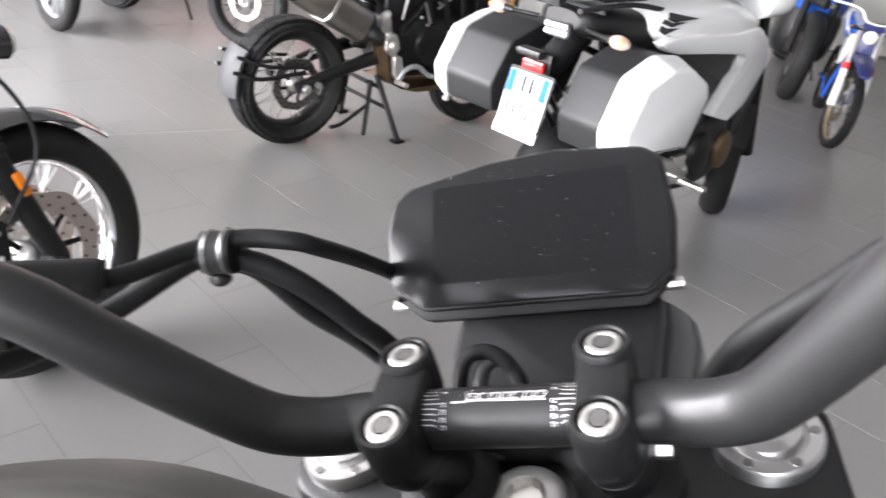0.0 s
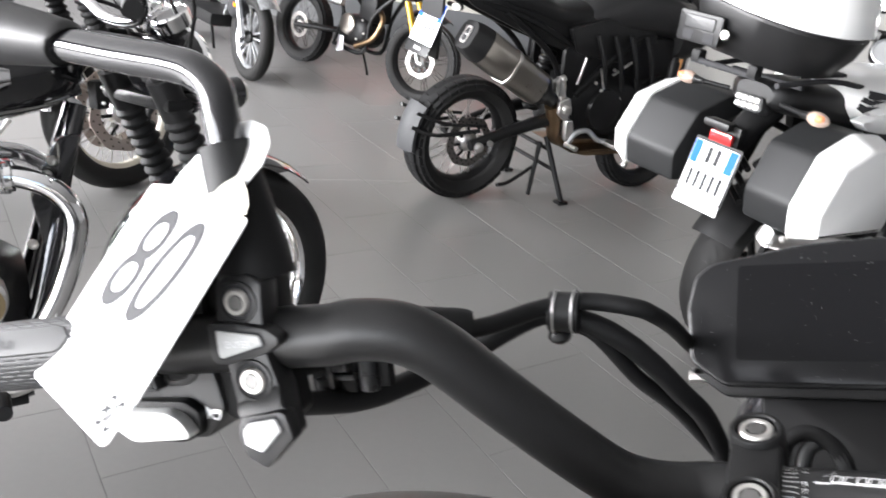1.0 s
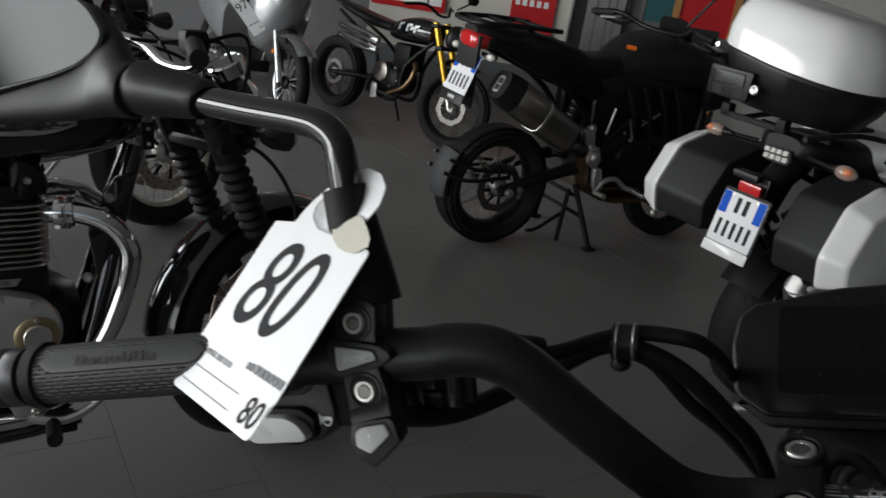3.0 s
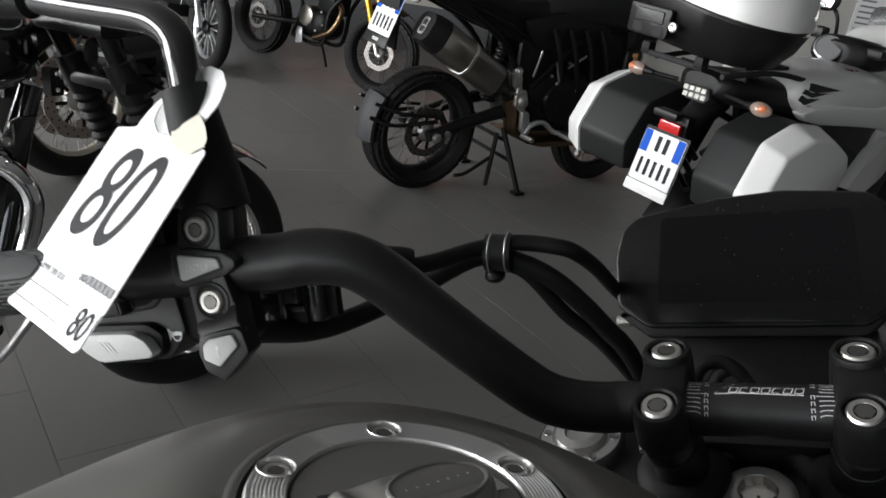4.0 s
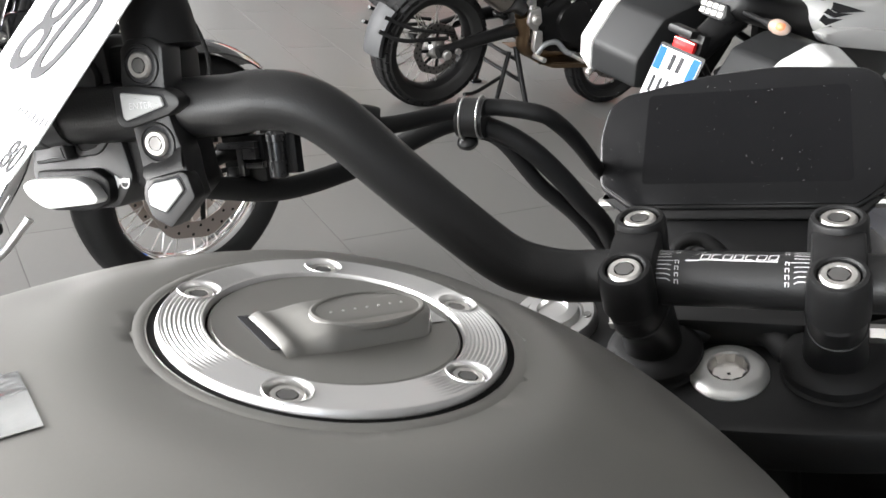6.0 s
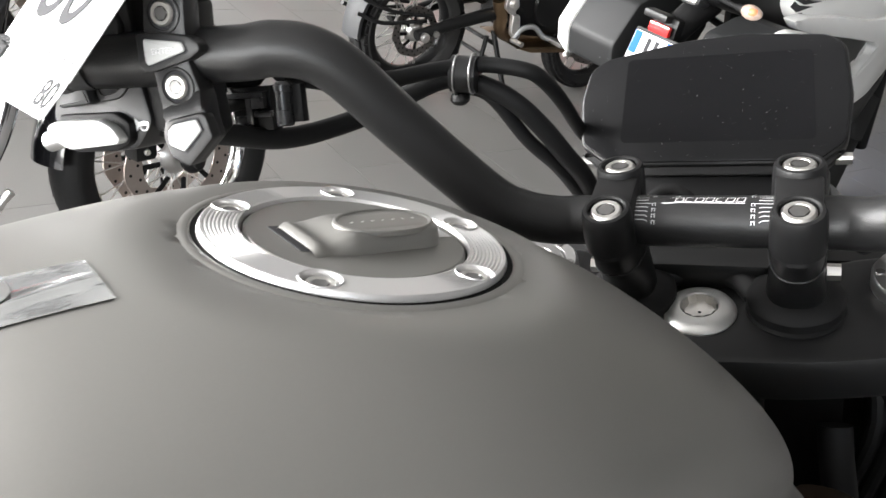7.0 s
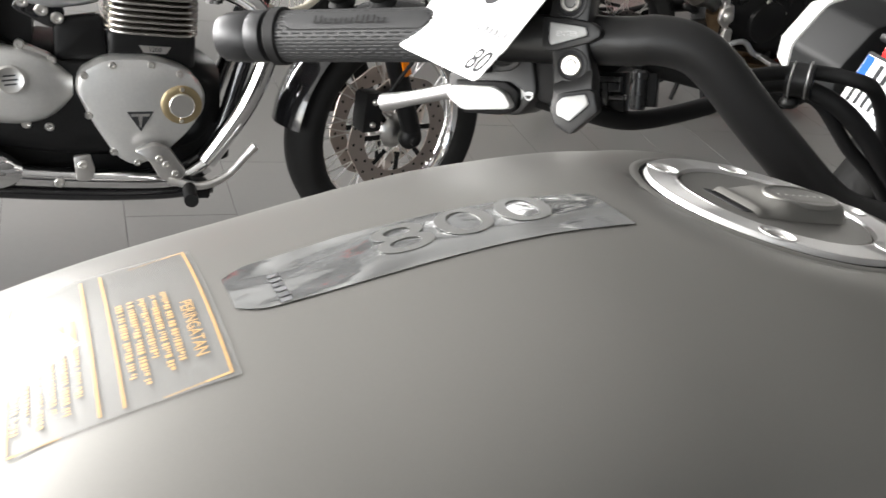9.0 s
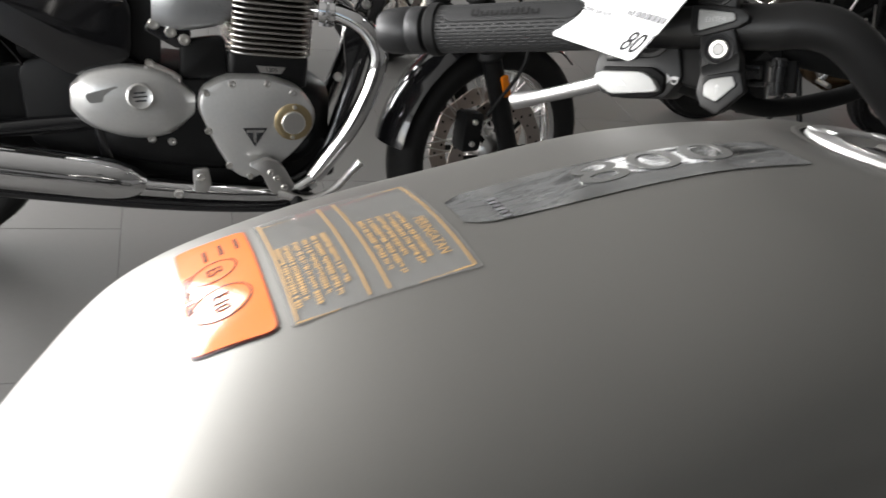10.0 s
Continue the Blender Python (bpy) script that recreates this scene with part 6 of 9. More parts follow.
def mirror_pair(b, y, z, half, rise, mat=None):
    for s in (-1, 1):
        m = add(b, "mirror_arm", SATIN, lambda bm: tube(bm, [(s * half * 0.55, y, z), (s * half * 0.75, y + 0.05, z + rise * 0.6), (s * half, y + 0.03, z + rise)], 0.007, 10, 5))
        add(m, "mirror_head", mat or SATIN, lambda bm: loft(bm, [(y + 0.00, z + rise, 0.055, 0.03, 2.6, s * half * 1.05), (y + 0.02, z + rise, 0.07, 0.042, 2.6, s * half * 1.05), (y + 0.05, z + rise, 0.03, 0.02, 2.4, s * half * 1.05)], seg=18))
        add(m, "mirror_glass", MIRROR, lambda bm: prism(bm, rounded([(-0.05, -0.028), (0.05, -0.028), (0.05, 0.028), (-0.05, 0.028)], 0.015), -0.001, 0.001, axes((s * half * 1.05, y - 0.002, z + rise), (1, 0, 0), (0, 0, 1), (0, -1, 0))))


def classic(x, y, st, paint, rim_paint, label):
    """Classic twin: origin under the front axle, y forward, bars turned by st."""
    b = parked(x, y, 52, 8, label)
    S = Matrix.Translation((0, 0.015, 0)) @ Matrix.Rotation(radians(st), 4, "Z")
    wheel(b, (0, 0.035, 0.318), 0.318, 0.115, 0.232, st, "wire", 0.160, (-1, 1), n=40, rim_mat=rim_paint, disc_mat=LITDISC)
    wheel(b, (0, -1.41, 0.32), 0.32, 0.155, 0.218, 0, "wire", 0.12, (1,), n=40, rim_mat=rim_paint)
    add(b, "front_mudguard", GLOSSBLK, lambda bm: mudguard(bm, (0, 0.035, 0.318), 0.352, 0.068, 50, 174, steer=st), "glossy black front mudguard")
    add(b, "rear_mudguard", GLOSSBLK, lambda bm: mudguard(bm, (0, -1.41, 0.32), 0.37, 0.085, 20, 175))
    axis = Vector((0, -0.42, 0.90))
    for s in (-1, 1):
        foot, top = Vector((s * 0.10, 0.03, 0.33)), Vector((s * 0.10, -0.235, 0.93))
        leg = add(b, "fork_leg", BLACKM, lambda bm: (tube(bm, [S @ foot, S @ (foot + (top - foot) * 0.45)], 0.027, 20, 2), rod(bm, S @ (foot + (top - foot) * 0.42), S @ top, 0.0205, 18)))
        add(leg, "fork_gaiter", RUBBER, lambda bm: bellows(bm, S @ (foot + (top - foot) * 0.44), S @ (foot + (top - foot) * 0.76), 0.036, 8), "ribbed black rubber fork gaiter", )
        add(leg, "fork_shroud", SATIN, lambda bm: rod(bm, S @ (foot + (top - foot) * 0.76), S @ (foot + (top - foot) * 0.90), 0.033, 20))
        add(leg, "reflector", AMBER, lambda bm: prism(bm, rounded([(-0.011, -0.030), (0.011, -0.030), (0.011, 0.030), (-0.011, 0.030)], 0.006), 0, 0.006, S @ axes(foot + Vector((s * 0.027, -0.078, 0.20)), (0, 0.92, 0.38), (0, -0.38, 0.92), (s, 0, 0)), 0.001))
        cal = add(leg, "brake_caliper", BLACKM, lambda bm: box(bm, (s * 0.085, -0.115, 0.40), (0.05, 0.055, 0.11), S @ Matrix.Rotation(radians(0), 4, "X"), 0.012))
        bolt_dots(cal, "caliper_bolt", [S @ Vector((s * 0.112, -0.115, 0.37)), S @ Vector((s * 0.112, -0.115, 0.43))], 0.008, STEEL, S.to_3x3() @ Vector((s, 0, 0)))
        add(leg, "axle_clamp", BLACKM, lambda bm: (ball(bm, S @ Vector((s * 0.10, 0.025, 0.322)), (0.03, 0.034, 0.036), I4, 16), lathe(bm, [(0.014, 0), (0.014, 0.012), (0.009, 0.014)], S @ aim((s * 0.125, 0.02, 0.32), (s, 0, 0)), 14)))
    for yy, zz in ((-0.185, 0.815), (-0.235, 0.935)):
        add(b, "yoke", BLACKM, lambda bm: box(bm, (0, yy, zz), (0.27, 0.06, 0.032), S, 0.012))
    add(b, "brake_hose", RUBBER, lambda bm: tube(bm, [S @ Vector(p) for p in ((0.03, -0.2, 0.86), (0.13, -0.08, 0.78), (0.16, -0.02, 0.62), (0.125, -0.09, 0.45))], 0.005, 8, 8))
    lamp = add(b, "headlight", GLOSSBLK, lambda bm: lathe(bm, [(0.03, -0.12), (0.075, -0.085), (0.092, -0.03), (0.095, 0.0), (0.092, 0.01)], S @ aim((0, -0.09, 0.87), (0, 1, -0.05)), 36))
    add(lamp, "headlight_rim", CHROME, lambda bm: lathe(bm, [(0.095, 0.0), (0.100, 0.008), (0.094, 0.020), (0.086, 0.016)], S @ aim((0, -0.09, 0.87), (0, 1, -0.05)), 40, False))
    add(lamp, "headlight_lens", CLEARL, lambda bm: lathe(bm, [(0.088, 0.012), (0.07, 0.024), (0.03, 0.03), (0.0005, 0.031)], S @ aim((0, -0.09, 0.87), (0, 1, -0.05)), 36, False))
    for s in (-1, 1):
        sg = add(b, "turn_signal", GLOSSBLK, lambda bm: (rod(bm, S @ Vector((s * 0.10, -0.12, 0.845)), S @ Vector((s * 0.17, -0.115, 0.845)), 0.008, 10), lathe(bm, [(0.012, -0.055), (0.026, -0.03), (0.033, 0.0), (0.034, 0.01)], S @ aim((s * 0.19, -0.09, 0.845), (0, 1, 0)), 22)), "black bullet turn signal")
        add(sg, "signal_lens", CLEARL, lambda bm: lathe(bm, [(0.033, 0.01), (0.026, 0.022), (0.001, 0.026)], S @ aim((s * 0.19, -0.09, 0.845), (0, 1, 0)), 22))
    add(b, "handlebar", CHROME, lambda bm: tube(bm, [S @ Vector(p) for p in ((-0.39, -0.43, 1.03), (-0.26, -0.36, 1.05), (-0.14, -0.26, 1.03), (-0.06, -0.235, 0.985), (0.06, -0.235, 0.985), (0.14, -0.26, 1.03), (0.26, -0.36, 1.05), (0.39, -0.43, 1.03))], 0.0125, 16, 8), "chrome handlebar")
    for s in (-1, 1):
        add(b, "grip", RUBBER, lambda bm: rod(bm, S @ Vector((s * 0.28, -0.372, 1.048)), S @ Vector((s * 0.40, -0.436, 1.03)), 0.0175, 18))
        add(b, "switch_box", BLACKM, lambda bm: box(bm, S @ Vector((s * 0.245, -0.35, 1.05)), (0.05, 0.045, 0.05), I4, 0.01))
        add(b, "instrument", CHROME, lambda bm: lathe(bm, [(0.02, -0.05), (0.042, -0.03), (0.045, 0.0), (0.04, 0.004), (0.038, 0.0), (0.001, 0.0)], S @ aim((s * 0.05, -0.15, 1.0), (0, -0.5, 0.86)), 28))
    for k in range(4):
        add(b, "cable", RUBBER, lambda bm: tube(bm, [S @ Vector(p) for p in ((0.20 - 0.12 * k, -0.33, 1.04), (0.16 - 0.09 * k, -0.17, 1.06 - 0.02 * k), (0.07 - 0.04 * k, -0.12, 0.92), (0.03, -0.2, 0.78))], 0.0045, 8, 8))
    # tank, seat, frame
    add(b, "fuel_tank", paint, lambda bm: loft(bm, [(-0.93, 0.80, 0.05, 0.06, 2.4, 0), (-0.88, 0.815, 0.10, 0.085, 2.5, 0), (-0.75, 0.845, 0.135, 0.10, 2.6, 0), (-0.55, 0.87, 0.155, 0.11, 2.6, 0), (-0.42, 0.885, 0.145, 0.105, 2.5, 0), (-0.33, 0.89, 0.10, 0.085, 2.4, 0), (-0.29, 0.89, 0.05, 0.05, 2.2, 0)], seg=36, sub=6), "glossy rounded fuel tank")
    bd = add(b, "tank_badge", CHROME, lambda bm: loft(bm, [(-0.66, 0.872, 0.003, 0.014, 2.2, 0.158), (-0.60, 0.874, 0.006, 0.030, 2.2, 0.158), (-0.50, 0.876, 0.006, 0.030, 2.2, 0.156), (-0.44, 0.878, 0.003, 0.014, 2.2, 0.152)], seg=18), "chrome oval tank badge")
    add(bd, "badge_bars", INK, lambda bm: [box(bm, (0.1645, -0.61 + 0.021 * k, 0.875), (0.002, 0.012, 0.022), I4) for k in range(7)])
    add(b, "seat", SATIN, lambda bm: loft(bm, [(-1.62, 0.82, 0.08, 0.035, 3, 0), (-1.5, 0.815, 0.125, 0.045, 3, 0), (-1.2, 0.79, 0.135, 0.05, 3, 0), (-0.98, 0.77, 0.115, 0.05, 3, 0), (-0.88, 0.775, 0.09, 0.045, 3, 0)]), "black ribbed dual seat")
    add(b, "frame", GLOSSBLK, lambda bm: [tube(bm, [(s * 0.03, -0.30, 0.80), (s * 0.06, -0.345, 0.66), (s * 0.09, -0.40, 0.46), (s * 0.10, -0.47, 0.28), (s * 0.10, -0.62, 0.215), (s * 0.10, -0.95, 0.23)], 0.019, 16) for s in (-1, 1)] + [tube(bm, [(s * 0.05, -0.30, 0.84), (s * 0.09, -0.7, 0.75), (s * 0.11, -1.0, 0.72), (s * 0.11, -1.6, 0.76)], 0.016, 14) for s in (-1, 1)] + [tube(bm, [(s * 0.11, -1.0, 0.72), (s * 0.115, -0.99, 0.45), (s * 0.10, -0.95, 0.25)], 0.017, 14) for s in (-1, 1)])
    plate_part(b, "sump", BLACKM, [(-0.98, 0.31), (-0.60, 0.33), (-0.44, 0.36), (-0.41, 0.26), (-0.55, 0.225), (-0.95, 0.225)], 0.05, 0.105, 0.01, 0.02)
    plate_part(b, "frame_bracket", GLOSSBLK, [(-0.42, 0.62), (-0.36, 0.74), (-0.31, 0.75), (-0.37, 0.56), (-0.40, 0.50)], 0.075, 0.095, 0.003, 0.012)
    bolt_dots(b, "frame_bolt", [(0.096, -0.385, 0.665), (0.096, -0.372, 0.695), (0.096, -0.425, 0.515)], 0.011)
    add(b, "swingarm", GLOSSBLK, lambda bm: [tube(bm, [(s * 0.10, -0.96, 0.38), (s * 0.115, -1.2, 0.35), (s * 0.115, -1.43, 0.32)], 0.022, 14) for s in (-1, 1)])
    for s in (-1, 1):
        sh = add(b, "rear_shock", BLACKM, lambda bm: rod(bm, (s * 0.14, -1.30, 0.36), (s * 0.13, -1.20, 0.70), 0.018, 14))
        add(sh, "spring", BLACKM, lambda bm: bellows(bm, (s * 0.14, -1.295, 0.40), (s * 0.13, -1.205, 0.66), 0.03, 9))
    # engine
    add(b, "crankcase", BLACKM, lambda bm: loft(bm, [(-0.99, 0.38, 0.10, 0.09, 3, 0), (-0.93, 0.39, 0.135, 0.125, 3.2, 0), (-0.72, 0.385, 0.145, 0.135, 3.2, 0), (-0.52, 0.39, 0.135, 0.12, 3, 0), (-0.44, 0.39, 0.09, 0.08, 2.6, 0)], seg=32))
    cyl = add(b, "cylinder", BLACKM, lambda bm: prism(bm, rounded([(-0.125, -0.685), (0.125, -0.685), (0.125, -0.515), (-0.125, -0.515)], 0.05), 0.50, 0.715, I4, 0.004), "black finned cylinder block")
    for k in range(11):
        add(cyl, "cooling_fin", material("fin_edge", (0.55, 0.53, 0.50), 0.25, 1.0, 0.1, 120, 0.0, 0.08) if k == 0 else bpy.data.materials["fin_edge"], lambda bm: prism(bm, rounded([(-0.165, -0.70), (0.165, -0.70), (0.165, -0.50), (-0.165, -0.50)], 0.06, 6), 0.568 + 0.0128 * k, 0.5735 + 0.0128 * k, Matrix.Translation((0, 0, 0)), 0.0016))
    add(cyl, "barrel_base", BLACKM, lambda bm: prism(bm, rounded([(-0.13, -0.695), (0.13, -0.695), (0.13, -0.505), (-0.13, -0.505)], 0.02), 0.49, 0.565, I4, 0.006))
    nb = add(cyl, "capacity_plate", ALU, lambda bm: prism(bm, [(-0.628, 0.538), (-0.560, 0.538), (-0.570, 0.522), (-0.618, 0.522)], 0, 0.003, side(0.131)))
    add(nb, "capacity_number", INK, lambda bm: letters(bm, "1200", 0.014, side(0.1345) @ Matrix.Translation((-0.594, 0.530, 0)), 0.0002))
    XM = axes((-0.132, 0, 0), (0, 1, 0), (0, 0, 1), (1, 0, 0))
    head = add(b, "cylinder_head", SATIN, lambda bm: box(bm, (0, -0.6, 0.722), (0.262, 0.17, 0.03), I4, 0.008), "black cylinder head")
    for ys in (-1, 1):
        hump = [(-0.6 + ys * yy, zz) for yy, zz in ((0.026, 0.712), (0.101, 0.712), (0.104, 0.742), (0.096, 0.764), (0.072, 0.786), (0.044, 0.792), (0.032, 0.778))]
        cam_cover = add(head, "cam_cover", SATIN, lambda bm: prism(bm, rounded(hump if ys > 0 else hump[::-1], 0.009, 4), 0, 0.264, XM, 0.016), "rounded satin black cam cover")
        add(cam_cover, "cover_lug", BLACKM, lambda bm: prism(bm, rounded([(-0.6 + ys * 0.062 - 0.018, 0.708), (-0.6 + ys * 0.062 + 0.018, 0.708), (-0.6 + ys * 0.062 + 0.013, 0.742), (-0.6 + ys * 0.062 - 0.013, 0.742)], 0.008), 0.255, 0.268, XM, 0.003))
    bolt_dots(head, "head_bolt", [(0.137, -0.663, 0.748), (0.137, -0.537, 0.748)], 0.008)
    add(head, "spark_cap", DEEPRED, lambda bm: (tube(bm, [(0.118, -0.60, 0.715), (0.122, -0.60, 0.745), (0.112, -0.60, 0.790)], [0.011, 0.0125, 0.010], 16, 4)), "dark red spark plug cap")
    add(b, "throttle_body", SILVERP, lambda bm: loft(bm, [(-0.86, 0.66, 0.03, 0.05, 2.6, 0.11), (-0.80, 0.665, 0.035, 0.06, 2.6, 0.12), (-0.72, 0.67, 0.03, 0.05, 2.6, 0.12), (-0.69, 0.67, 0.02, 0.03, 2.4, 0.12)], seg=18))
    # right side covers
    cl = add(b, "clutch_cover", CASTALU, lambda bm: prism(bm, rounded([(-0.755, 0.48), (-0.70, 0.515), (-0.60, 0.520), (-0.53, 0.500), (-0.487, 0.45), (-0.487, 0.405), (-0.525, 0.345), (-0.585, 0.285), (-0.64, 0.262), (-0.68, 0.285), (-0.725, 0.36), (-0.762, 0.44)], 0.025, 5), 0, 0.052, side(0.120), 0.014, 0.004), "brushed aluminium clutch cover")
    bolt_dots(cl, "cover_bolt", [(0.169, -0.742, 0.475), (0.169, -0.685, 0.500), (0.169, -0.605, 0.505), (0.169, -0.545, 0.488), (0.169, -0.502, 0.43), (0.169, -0.635, 0.275), (0.169, -0.685, 0.30), (0.169, -0.735, 0.385)], 0.0085)
    gr = add(cl, "gilt_disc", BRASS, lambda bm: lathe(bm, [(0.045, 0.0), (0.045, 0.004), (0.042, 0.006), (0.026, 0.006), (0.001, 0.006)], aim((0.171, -0.540, 0.418), (1, 0, 0)), 36))
    add(gr, "inspection_cap", STEEL, lambda bm: lathe(bm, [(0.028, 0.005), (0.028, 0.012), (0.026, 0.014), (0.001, 0.014)], aim((0.171, -0.540, 0.418), (1, 0, 0)), 36))
    bolt_dots(gr, "disc_screw", [(0.177, -0.540, 0.455), (0.177, -0.540, 0.381)], 0.005)
    tri = add(cl, "triangle_badge", INK, lambda bm: prism(bm, [(-0.657, 0.397), (-0.600, 0.400), (-0.627, 0.352)], 0, 0.002, side(0.1715)))
    add(tri, "badge_bar", ALU, lambda bm: (prism(bm, [(-0.649, 0.3925), (-0.608, 0.3945), (-0.6095, 0.3885), (-0.6475, 0.3865)], 0, 0.001, side(0.1735)), prism(bm, [(-0.633, 0.388), (-0.624, 0.3885), (-0.626, 0.362), (-0.629, 0.362)], 0, 0.001, side(0.1735))))
    al = add(b, "alternator_cover", CASTALU, lambda bm: loft(bm, [(-1.03, 0.44, 0.015, 0.03, 2.2, 0.135), (-0.99, 0.44, 0.035, 0.065, 2.2, 0.135), (-0.90, 0.438, 0.045, 0.085, 2.3, 0.135), (-0.82, 0.436, 0.038, 0.07, 2.2, 0.135), (-0.765, 0.438, 0.010, 0.025, 2.2, 0.135)], seg=32), "brushed aluminium sprocket cover")
    rb = add(al, "round_badge", ALU, lambda bm: lathe(bm, [(0.030, -0.004), (0.030, 0.003), (0.026, 0.005), (0.024, 0.004), (0.001, 0.004)], aim((0.181, -0.884, 0.462), (1, 0, 0.18)), 30))
    add(rb, "badge_ribs", DARKGREYP, lambda bm: [box(bm, (0, -0.009 + 0.009 * k, 0.0048), (0.03 - 0.006 * abs(k - 1), 0.0035, 0.001), aim((0.181, -0.884, 0.462), (1, 0, 0.18)) @ Matrix.Rotation(radians(8), 4, "Z")) for k in range(3)])
    add(al, "grille", FRAMEA, lambda bm: prism(bm, rounded([(-1.0, 0.458), (-0.93, 0.482), (-0.925, 0.450), (-0.99, 0.438)], 0.008), 0, 0.004, side(0.1705)))
    add(al, "cover_plate", ALU, lambda bm: prism(bm, rounded([(-0.86, 0.53), (-0.80, 0.505), (-0.795, 0.44), (-0.80, 0.36), (-0.86, 0.345), (-0.90, 0.44)], 0.01), 0, 0.02, side(0.118), 0.004))
    bolt_dots(al, "cover_bolt", [(0.140, -0.865, 0.528), (0.140, -0.805, 0.497), (0.140, -0.86, 0.352), (0.140, -0.815, 0.347)], 0.0105)
    mt = plate_part(b, "engine_mount", GLOSSBLK, [(-0.88, 0.60), (-0.84, 0.66), (-0.77, 0.60), (-0.80, 0.56)], 0.11, 0.13, 0.004, 0.015)
    bolt_dots(mt, "mount_bolt", [(0.131, -0.855, 0.615), (0.131, -0.82, 0.60), (0.131, -0.79, 0.585)], 0.013)
    # pipes
    add(b, "exhaust_pipe", CHROME, lambda bm: tube(bm, [(0.105, -0.50, 0.672), (0.125, -0.45, 0.675), (0.150, -0.385, 0.650), (0.162, -0.348, 0.595), (0.163, -0.352, 0.53), (0.158, -0.385, 0.43), (0.150, -0.43, 0.345), (0.142, -0.475, 0.27)], 0.0235, 22, 8), "bent chrome exhaust pipe")
    add(b, "exhaust_pipe", CHROME, lambda bm: tube(bm, [(-0.105, -0.50, 0.672), (-0.125, -0.45, 0.675), (-0.150, -0.385, 0.650), (-0.162, -0.348, 0.595), (-0.158, -0.385, 0.43), (-0.142, -0.475, 0.27)], 0.0235, 18, 8))
    cr = add(b, "exhaust_clamp", CHROME, lambda bm: lathe(bm, [(0.026, 0), (0.033, 0.003), (0.034, 0.02), (0.03, 0.024), (0.033, 0.028), (0.033, 0.04), (0.026, 0.042)], aim((0.112, -0.488, 0.674), (0.3, 1, 0.02)), 26, False), "finned chrome exhaust clamp")
    for k in range(6):
        a = 2 * math.pi * k / 6
        add(cr, "clamp_fin", CHROME, lambda bm: box(bm, (0.032 * math.cos(a), 0.032 * math.sin(a), 0.02), (0.014, 0.008, 0.032), aim((0.112, -0.488, 0.674), (0.3, 1, 0.02)), 0.002))
    add(b, "lower_pipe", CHROME, lambda bm: tube(bm, [(0.142, -0.475, 0.262), (0.145, -0.53, 0.228), (0.150, -0.62, 0.222), (0.155, -0.80, 0.230), (0.158, -0.92, 0.240)], [0.022, 0.021, 0.021, 0.022, 0.024], 20, 6), "chrome lower exhaust pipe")
    add(b, "silencer", CHROME, lambda bm: tube(bm, [(0.158, -0.875, 0.246), (0.160, -0.91, 0.250), (0.164, -0.99, 0.262), (0.175, -1.3, 0.30), (0.19, -1.72, 0.36), (0.19, -1.74, 0.362)], [0.022, 0.040, 0.050, 0.052, 0.045, 0.03], 26, 6), "chrome silencer")
    add(b, "pipe_shield", GLOSSBLK, lambda bm: tube(bm, [(0.14, -0.46, 0.20), (0.145, -0.60, 0.186), (0.150, -0.85, 0.192), (0.155, -1.2, 0.222)], 0.016, 16, 4))
    rp = add(b, "pedal_bracket", ALU, lambda bm: prism(bm, rounded([(-0.645, 0.315), (-0.60, 0.335), (-0.565, 0.32), (-0.53, 0.265), (-0.55, 0.235), (-0.59, 0.25), (-0.61, 0.29)], 0.01), 0, 0.022, side(0.185), 0.004), "polished pedal bracket")
    bolt_dots(rp, "bracket_bolt", [(0.207, -0.59, 0.30), (0.207, -0.575, 0.285), (0.207, -0.555, 0.262)], 0.009)
    add(b, "brake_pedal", ALU, lambda bm: tube(bm, [(0.20, -0.57, 0.245), (0.215, -0.50, 0.235), (0.215, -0.44, 0.26), (0.21, -0.395, 0.31), (0.21, -0.375, 0.335)], [0.011, 0.010, 0.009, 0.009, 0.011], 14, 6), "polished rear brake pedal")
    add(b, "foot_rest", RUBBER, lambda bm: rod(bm, (0.16, -0.52, 0.225), (0.30, -0.53, 0.235), 0.016, 14))
    add(b, "foot_rest_hinge", BLACKM, lambda bm: box(bm, (0.18, -0.50, 0.215), (0.05, 0.05, 0.04), I4, 0.008))
    add(b, "pipe_bracket", ALU, lambda bm: prism(bm, rounded([(-0.770, 0.295), (-0.735, 0.30), (-0.725, 0.26), (-0.735, 0.235), (-0.765, 0.235)], 0.008), 0, 0.012, side(0.175), 0.003))
    bolt_dots(b, "pipe_bolt", [(0.188, -0.75, 0.275), (0.178, -0.80, 0.228)], 0.011)
    plate_part(b, "side_cover", GLOSSBLK, [(-1.36, 0.74), (-0.96, 0.72), (-0.90, 0.66), (-0.90, 0.53), (-1.02, 0.48), (-1.16, 0.56), (-1.32, 0.68)], 0.10, 0.135, 0.012, 0.03, "glossy black side cover")
    add(b, "airbox", SATIN, lambda bm: box(bm, (0, -0.99, 0.62), (0.19, 0.30, 0.24), I4, 0.03))
    plate_part(b, "pivot_plate", BLACKM, [(-1.14, 0.50), (-0.98, 0.56), (-0.88, 0.52), (-0.74, 0.34), (-0.74, 0.25), (-0.96, 0.245), (-1.12, 0.32)], 0.085, 0.112, 0.006, 0.03)
    add(b, "chain_guard", BLACKM, lambda bm: prism(bm, rounded([(-1.50, 0.44), (-1.10, 0.50), (-1.0, 0.47), (-1.0, 0.31), (-1.2, 0.28), (-1.50, 0.27)], 0.03), 0, 0.03, side(0.06), 0.006))
